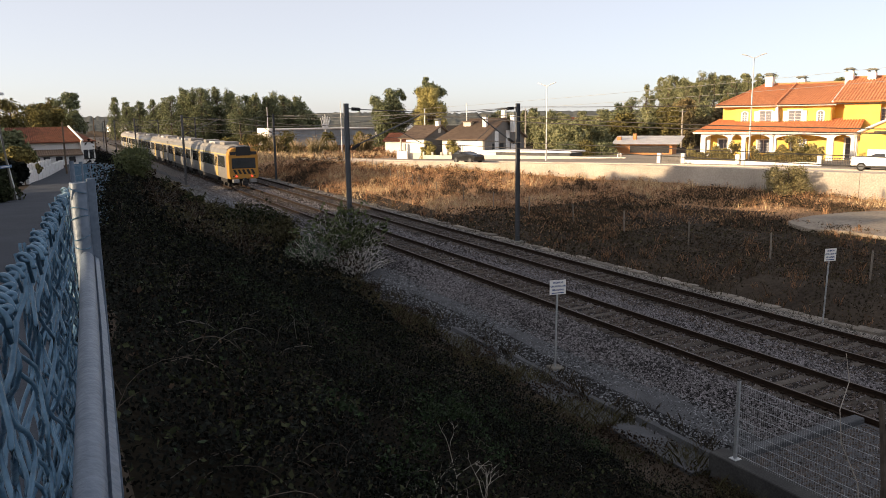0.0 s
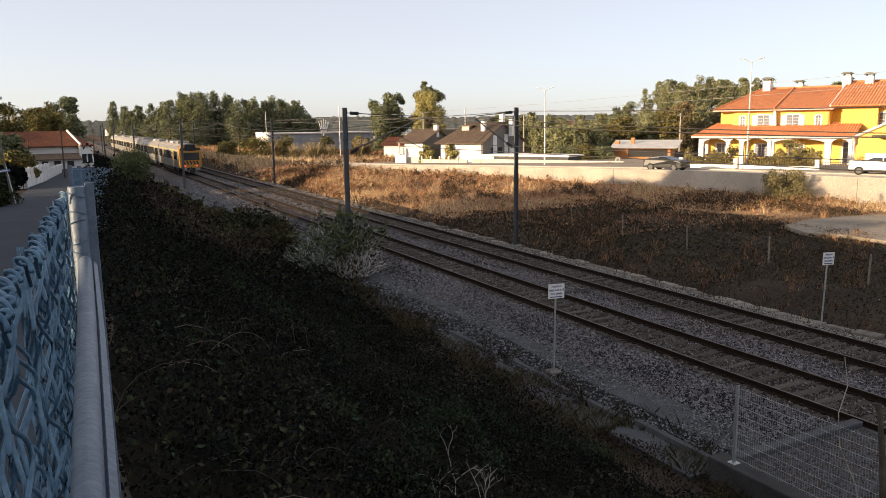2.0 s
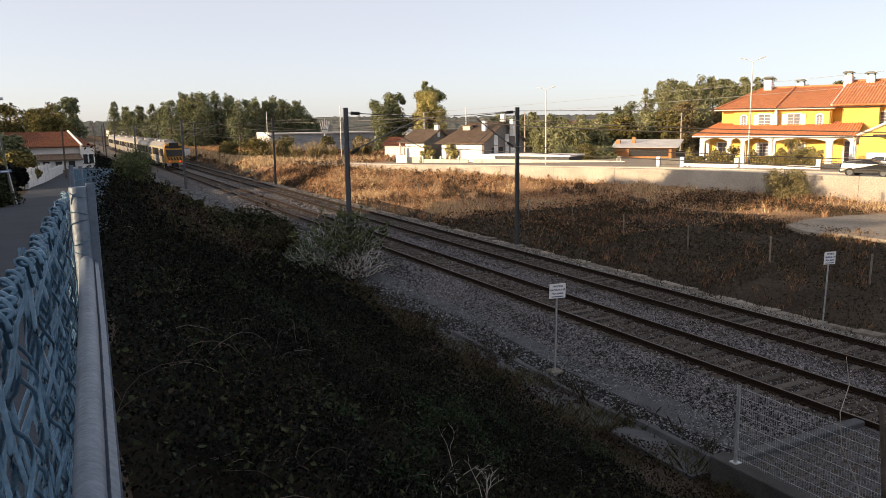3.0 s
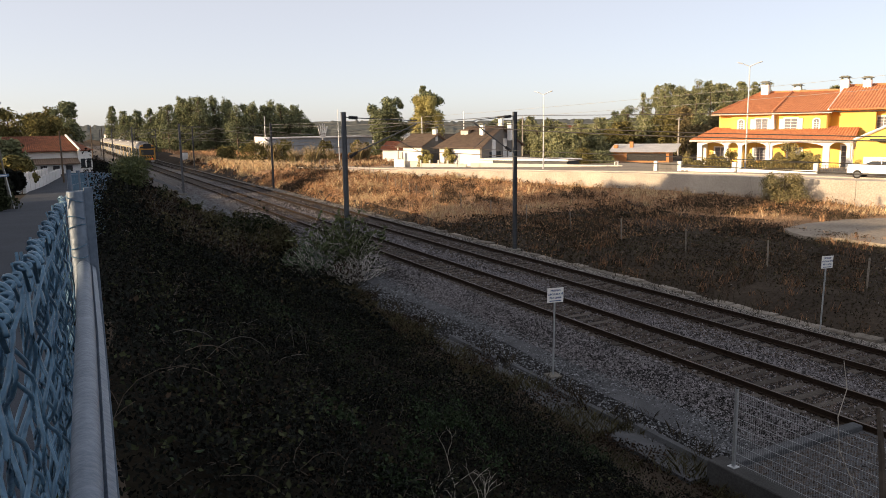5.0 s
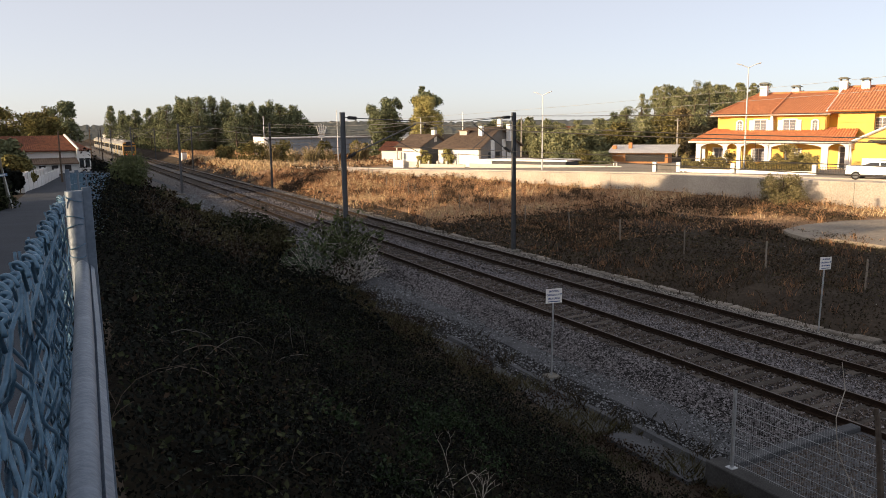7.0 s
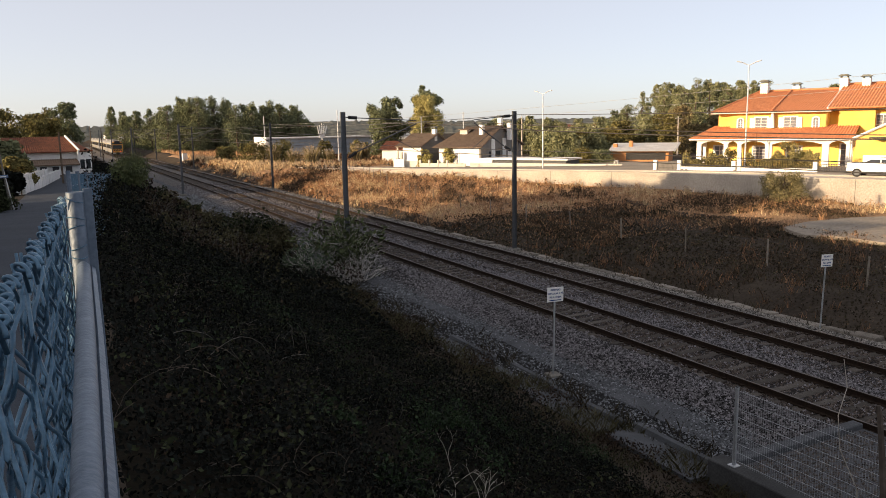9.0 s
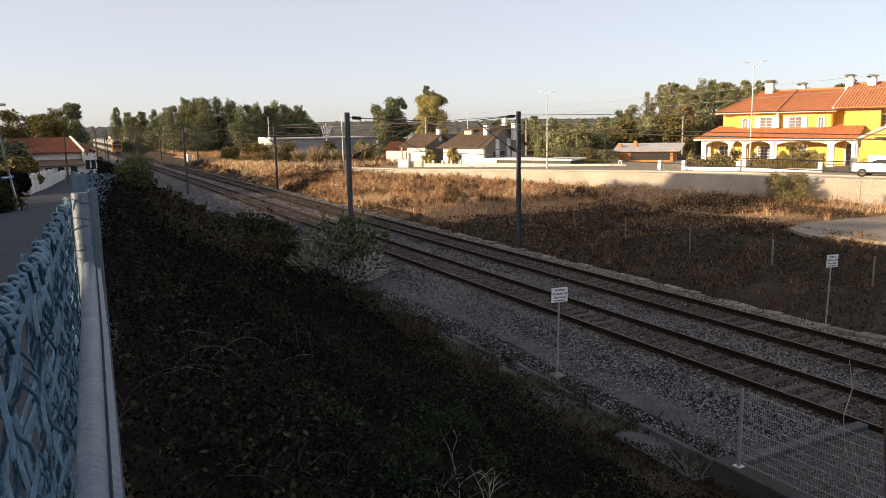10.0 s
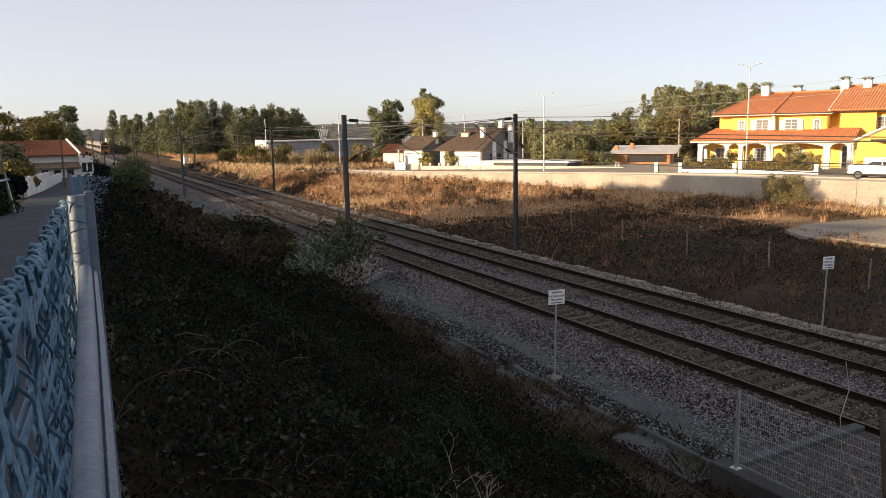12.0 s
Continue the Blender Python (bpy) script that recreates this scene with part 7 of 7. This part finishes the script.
    tagged(part("dry_undergrowth", leaf_mesh("dry_undergrowth", np.stack([x, y, z], 1), None, 0.032, M_TWIGLEAF, 2.4, 78), M_TWIGLEAF), "brown dying leaves along the foot of the bank", "undergrowth", kind="stuff")


build_bank()


def shrub(name, x, y, z, h, r, label, seed, stems=26, twig=0.012, mat=None, leaves=0, leaf=0.06, mt=None, reach=1.0):
    """A many-stemmed twiggy shrub: forking stems, with or without leaves."""
    rg = random.Random(seed)
    e = empty(name, pose(x, y, z), label, "shrub")
    bm = bmesh.new()
    tips = []

    def grow(p, d, L, rad, depth):
        q = [p]
        for j in range(4):
            d = (d + Vector((rg.uniform(-0.32, 0.32), rg.uniform(-0.32, 0.32), rg.uniform(-0.16, 0.12)))).normalized()
            q.append(q[-1] + d * L / 4)
        chain(bm, q, [rad, rad * 0.88, rad * 0.75, rad * 0.62, rad * 0.45], 4)
        tips.extend(q[2:])
        if depth:
            for k in range(rg.choice((2, 3))):
                grow(q[rg.choice((2, 3, 4))], (d + Vector((rg.uniform(-0.8, 0.8), rg.uniform(-0.8, 0.8), rg.uniform(-0.3, 0.5)))).normalized(), L * rg.uniform(0.45, 0.75), rad * 0.64, depth - 1)

    for k in range(stems):
        a = rg.uniform(0, 6.283)
        s = rg.uniform(0, 1) * r / h * reach
        grow(Vector((rg.uniform(-0.15, 0.15) * r, rg.uniform(-0.15, 0.15) * r, -0.1)), Vector((math.cos(a) * s, math.sin(a) * s, 1)).normalized(), h * rg.uniform(0.4, 0.62), twig, 3 if stems < 12 else 2)
    part("stem_clump", bm, mat or M_TWIG, e)
    if leaves:
        rng = np.random.RandomState(seed)
        T = np.array([tuple(t) for t in tips])
        P = T[rng.randint(0, len(T), leaves)] + rng.normal(0, 0.09, (leaves, 3))
        part("leaves", leaf_mesh("leaves", P, None, leaf, mt or M_BRAMBLE, 1.8, seed), mt or M_BRAMBLE, e)
    return e


shrub("bush", 10.7, 34.6, -0.45, 2.5, 2.0, "feathery grey-green shrub at the trackside", 1, 40, 0.012, M_GREYTWIG, 900, 0.085, M_OLIVEGREEN, 1.5)
shrub("bush", 12.2, 34.9, -0.45, 3.2, 1.5, "leafy green shrub at the trackside", 7, 26, 0.014, M_GREYTWIG, 2000, 0.12, M_REED)
shrub("bush", 12.4, 33.4, -0.45, 2.0, 1.9, "bare grey twiggy shrub at the trackside", 2, 46, 0.0125, M_GREYTWIG, 350, 0.08, M_SHADYLEAF, 1.7)
shrub("bush", 11.6, 32.8, -0.35, 1.5, 1.5, "bare grey twiggy shrub at the trackside", 3, 32, 0.012, M_GREYTWIG, 300, 0.08, M_TWIGLEAF, 1.6)
for i, (x, y, h) in enumerate(((3.5, 36.5, 2.0), (2.95, 33.0, 1.7), (5.3, 38.5, 1.9), (4.4, 28.5, 1.7), (6.1, 29.5, 1.6), (3.9, 32.0, 1.5), (5.4, 33.6, 1.6), (6.9, 35.0, 1.6), (4.4, 41.5, 1.7), (6.3, 43.5, 1.8), (7.8, 39.0, 1.8))):
    shrub("bush", x, y, land(x, y) + 0.2, h, 1.7, "bare grey branching bush on the bank", 60 + i, 18, 0.014, M_GREYCANE, 700, 0.075, M_DRYBANK if i > 4 else M_TWIGLEAF, 1.4)
shrub("dead_branch", 2.45, 4.55, 3.75, 0.85, 0.5, "pale leafless branch standing out of the brambles", 6, 3, 0.006, M_PALETWIG)
shrub("dead_branch", 2.2, 4.7, 3.7, 0.7, 0.6, "pale leafless branch standing out of the brambles", 16, 3, 0.005, M_PALETWIG)
for i, (x, y, h) in enumerate(((10.2, 40, 2.4), (10.0, 45, 3.0), (10.6, 49, 2.4), (9.8, 54, 1.9), (11.2, 44, 2.1), (11.2, 50.5, 1.7), (11.8, 47.5, 1.8))):
    shrub("bush", x, y, land(x, y), h, 1.8, "dull olive half-bare shrub on the bank", 20 + i, 26, 0.016, M_GREYCANE if i % 3 else M_TWIG, 1700, 0.1, M_SHADYLEAF if i % 3 == 1 else M_DRYBANK)
for i, (x, y, h) in enumerate(((9.6, 58, 1.4), (9.5, 64, 1.6), (9.2, 71, 1.7), (9.0, 78, 1.8))):
    shrub("bush", x, y, land(x, y), h, 1.8, "dull olive half-bare shrub on the bank", 40 + i, 22, 0.018, M_TWIG, 1500, 0.13, M_SHADYLEAF if i % 2 else M_DRYBANK)
for i, (x, y, h) in enumerate(((7.2, 92, 2.9), (8.0, 98, 3.5), (8.8, 105, 3.6), (9.6, 113, 3.5))):
    rngc = np.random.RandomState(700 + i)
    z = land(x, y)
    e = empty("giant_reed", pose(x, y, z), "clump of tall green giant reeds", "reeds", "reed clumps")
    nb = 420
    base = np.stack([rngc.normal(0, 0.6, nb), rngc.normal(0, 0.7, nb), 0 * rngc.uniform(size=nb)], 1)
    part("cane_clump", blades("cane_clump", base, h, 0.035, M_REED, 700 + i, 0.18), M_REED, e)
    P = base[rngc.randint(0, nb, 2600)] * 1.25 + np.stack([rngc.normal(0, 0.2, 2600), rngc.normal(0, 0.2, 2600), h * rngc.uniform(0.1, 1.0, 2600)], 1)
    part("leaves", leaf_mesh("leaves", P, None, 0.11, M_REED, 4.5, 700 + i), M_REED, e)


def near_twigs():
    """Thin canes that reach up by the fences."""
    for pts, r, lab in (
            ([(0.07, 2.72, 5.2), (0.097, 2.724, 5.74), (0.111, 2.724, 5.778), (0.142, 2.72, 5.843), (0.187, 2.706, 5.892), (0.259, 2.676, 5.929), (0.359, 2.628, 5.946)], 0.0021, "thin bare bramble cane beside the fence"),
            ([(0.102, 2.726, 5.763), (0.138, 2.713, 5.797), (0.175, 2.699, 5.821)], 0.0018, "thin bare bramble cane beside the fence"),
            ([(0.121, 2.70, 5.82), (0.105, 2.69, 5.868), (0.085, 2.70, 5.892)], 0.0016, "thin bare bramble cane beside the fence"),
            ([(1.45, 6.8, 4.3), (1.40, 6.873, 4.58), (1.31, 6.943, 4.72), (1.27, 6.969, 4.83)], 0.0022, "thin bare bramble cane beside the fence"),
            ([(8.7, 5.5, 1.0), (8.614, 5.606, 2.143), (8.469, 5.768, 2.638), (8.487, 5.833, 3.058), (8.62, 5.828, 3.406), (8.613, 5.893, 3.757)], 0.009, "pale bare stem rising beside the wire fence"),
            ([(8.45, 5.13, 1.0), (8.46, 5.173, 2.314), (8.49, 5.252, 2.845), (8.51, 5.315, 3.211), (8.50, 5.34, 3.35)], 0.045, "rough dark trunk at the wire fence")):
        bm = bmesh.new()
        chain(bm, pts, [r * (1 - 0.1 * k) for k in range(len(pts))], 6)
        tagged(part("bare_stem", bm, M_PALETWIG if 0.008 < r < 0.03 else M_TWIG), lab, "stem")


near_twigs()


# weeds along path and shoulder
def build_verge():
    rng = np.random.RandomState(41)
    n = 5200
    y = 9 + 60 * rng.uniform(0, 1, n) ** 1.5
    side = rng.uniform(0, 1, n)
    x = np.where(side < 0.6, 11.95 + np.abs(rng.normal(0, 0.45, n)) - 0.3, 22.95 + np.abs(rng.normal(0, 0.5, n)))
    c = np.array([noise.noise(Vector((a * 0.9, b * 0.9, 11.0))) for a, b in zip(x, y)])
    m = c > 0.02
    x, y = x[m], y[m]
    z = np.where(x < 13, -0.48, -0.4)
    n = 16000
    yb = 7 + 26 * rng.uniform(0, 1, n) ** 1.2
    xb = 11.8 - np.abs(rng.normal(0, 1.2, n))
    cb = np.array([noise.noise(Vector((a * 0.8, b * 0.6, 15.0))) for a, b in zip(xb, yb)]) > -0.05
    xb, yb = xb[cb], yb[cb]
    zb = np.array([land(p, q) + 0.25 * mound(p, q) for p, q in zip(xb, yb)])
    tagged(part("bank_grass", blades("bank_grass", np.stack([xb, yb, zb], 1), 0.3, 0.006, M_DRYBANK, 9, 0.8), M_DRYBANK), "dry tufted grass at the foot of the bank", "grass", kind="stuff")
    tagged(part("verge_weeds", blades("verge_weeds", np.stack([x, y, z], 1), 0.3, 0.01, M_WEED, 3, 0.6), M_WEED), "straggling weeds on the path edge", "weeds", kind="stuff")


build_verge()


# ---- distance ----
def build_hills():
    bm = bmesh.new()
    rng = random.Random(2)
    for ring, (R, top, low) in enumerate(((700, 8.0, -8), (1200, 14, -10), (2200, 31, -10))):
        prev = None
        for k in range(721):
            az = radians(-40 + 130 * k / 720)
            h = top * (0.75 + 0.35 * noise.noise(Vector((k * 0.017, ring * 9.0, 0))) + 0.22 * noise.noise(Vector((k * 0.9, ring * 5.0, 0))))
            cur = [bm.verts.new((R * f * math.sin(az), R * f * math.cos(az), z)) for f, z in ((0.96, low), (0.98, h * 0.6), (1.0, h), (1.06, low))]
            if prev:
                for i in range(3):
                    bm.faces.new((prev[i], prev[i + 1], cur[i + 1], cur[i]))
            prev = cur
    tagged(part("backdrop", bm, M_FAR, smooth=True), "far wooded hills on the horizon, greyed for haze", "hills", kind="structure")
    for k in range(26):
        az = radians(rng.choice((rng.uniform(16, 26), rng.uniform(1, 6), rng.uniform(34, 40))))
        R = rng.uniform(620, 680)
        w, h = rng.uniform(6, 14), rng.uniform(3.5, 6)
        e = empty("far_building", pose(R * math.sin(az), R * math.cos(az), -1, 0, 0, rng.uniform(0, 90)), "tiny pale building on the far plain", "building", "buildings on the plain")
        bm = bmesh.new()
        box(bm, -w / 2, w / 2, -4, 4, -3, h)
        part("wall", bm, M_WHITE, e)
        bm = bmesh.new()
        prism(bm, [(-w / 2 - 0.3, h), (0, h + 1.6), (w / 2 + 0.3, h)], -4.3, 4.3)
        part("roof", bm, M_OLDTILE, e)


build_hills()


# ---- sleepers ----
def build_sleepers():
    bm = bmesh.new()
    prism(bm, [(-1.3, -0.38), (-1.3, -0.19), (-1.2, -0.165), (-0.55, -0.165), (-0.4, -0.185), (0.4, -0.185), (0.55, -0.165), (1.2, -0.165), (1.3, -0.19), (1.3, -0.38)], -0.13, 0.13)
    me = mesh(bm, "sleeper", M_SLEEPER)
    bm = bmesh.new()
    for s in (-1, 1):
        for o in (-0.1, 0.1):
            box(bm, s * 0.8675 + o - 0.04, s * 0.8675 + o + 0.04, -0.05, 0.05, -0.17, -0.12)
    clip = mesh(bm, "rail_clips", M_RUST)
    rng = random.Random(5)
    for t in TRACKS:
        for k in range(150):
            y = 6.3 + k * 0.6
            s = part("sleeper", me, M_SLEEPER, t)
            s.location = (rng.uniform(-0.02, 0.02), y, rng.uniform(-0.008, 0.006))
            s.rotation_euler = (0, 0, rng.uniform(-0.012, 0.012))
            if k < 60:
                part("rail_clips", clip, M_RUST, s)
        bm = bmesh.new()
        for k in range(150, 430):
            y = 6.3 + k * 0.6
            box(bm, -1.3, 1.3, y - 0.13, y + 0.13, -0.38, -0.168)
        tagged(part("far_sleepers", bm, M_SLEEPER, t), kind="stuff")


build_sleepers()


def motions():
    rows = [(0, 77.2), (0.5, 85.2), (1, 93.2), (1.5, 101.4), (2, 109.7), (2.5, 118.2), (3, 126.8), (4, 144.0), (5, 161.6), (5.5, 170.4), (6.2, 183.0), (7, 198), (9, 238), (10.5, 270), (12, 303)]
    walk(train, [(t, pose(16.567, y, 0)) for t, y in rows])
    rows = [(0, 76.6), (0.8, 68.6), (1.2, 63.4), (1.5, 59.3), (2, 52.4), (2.5, 45.0), (2.9, 38.1), (3.3, 31.6), (4, 20.8), (6, -8.5), (8, -36), (12, -48.0)]
    walk(moving_car, [(t, street_pose(y, 3.5)) for t, y in rows])


motions()
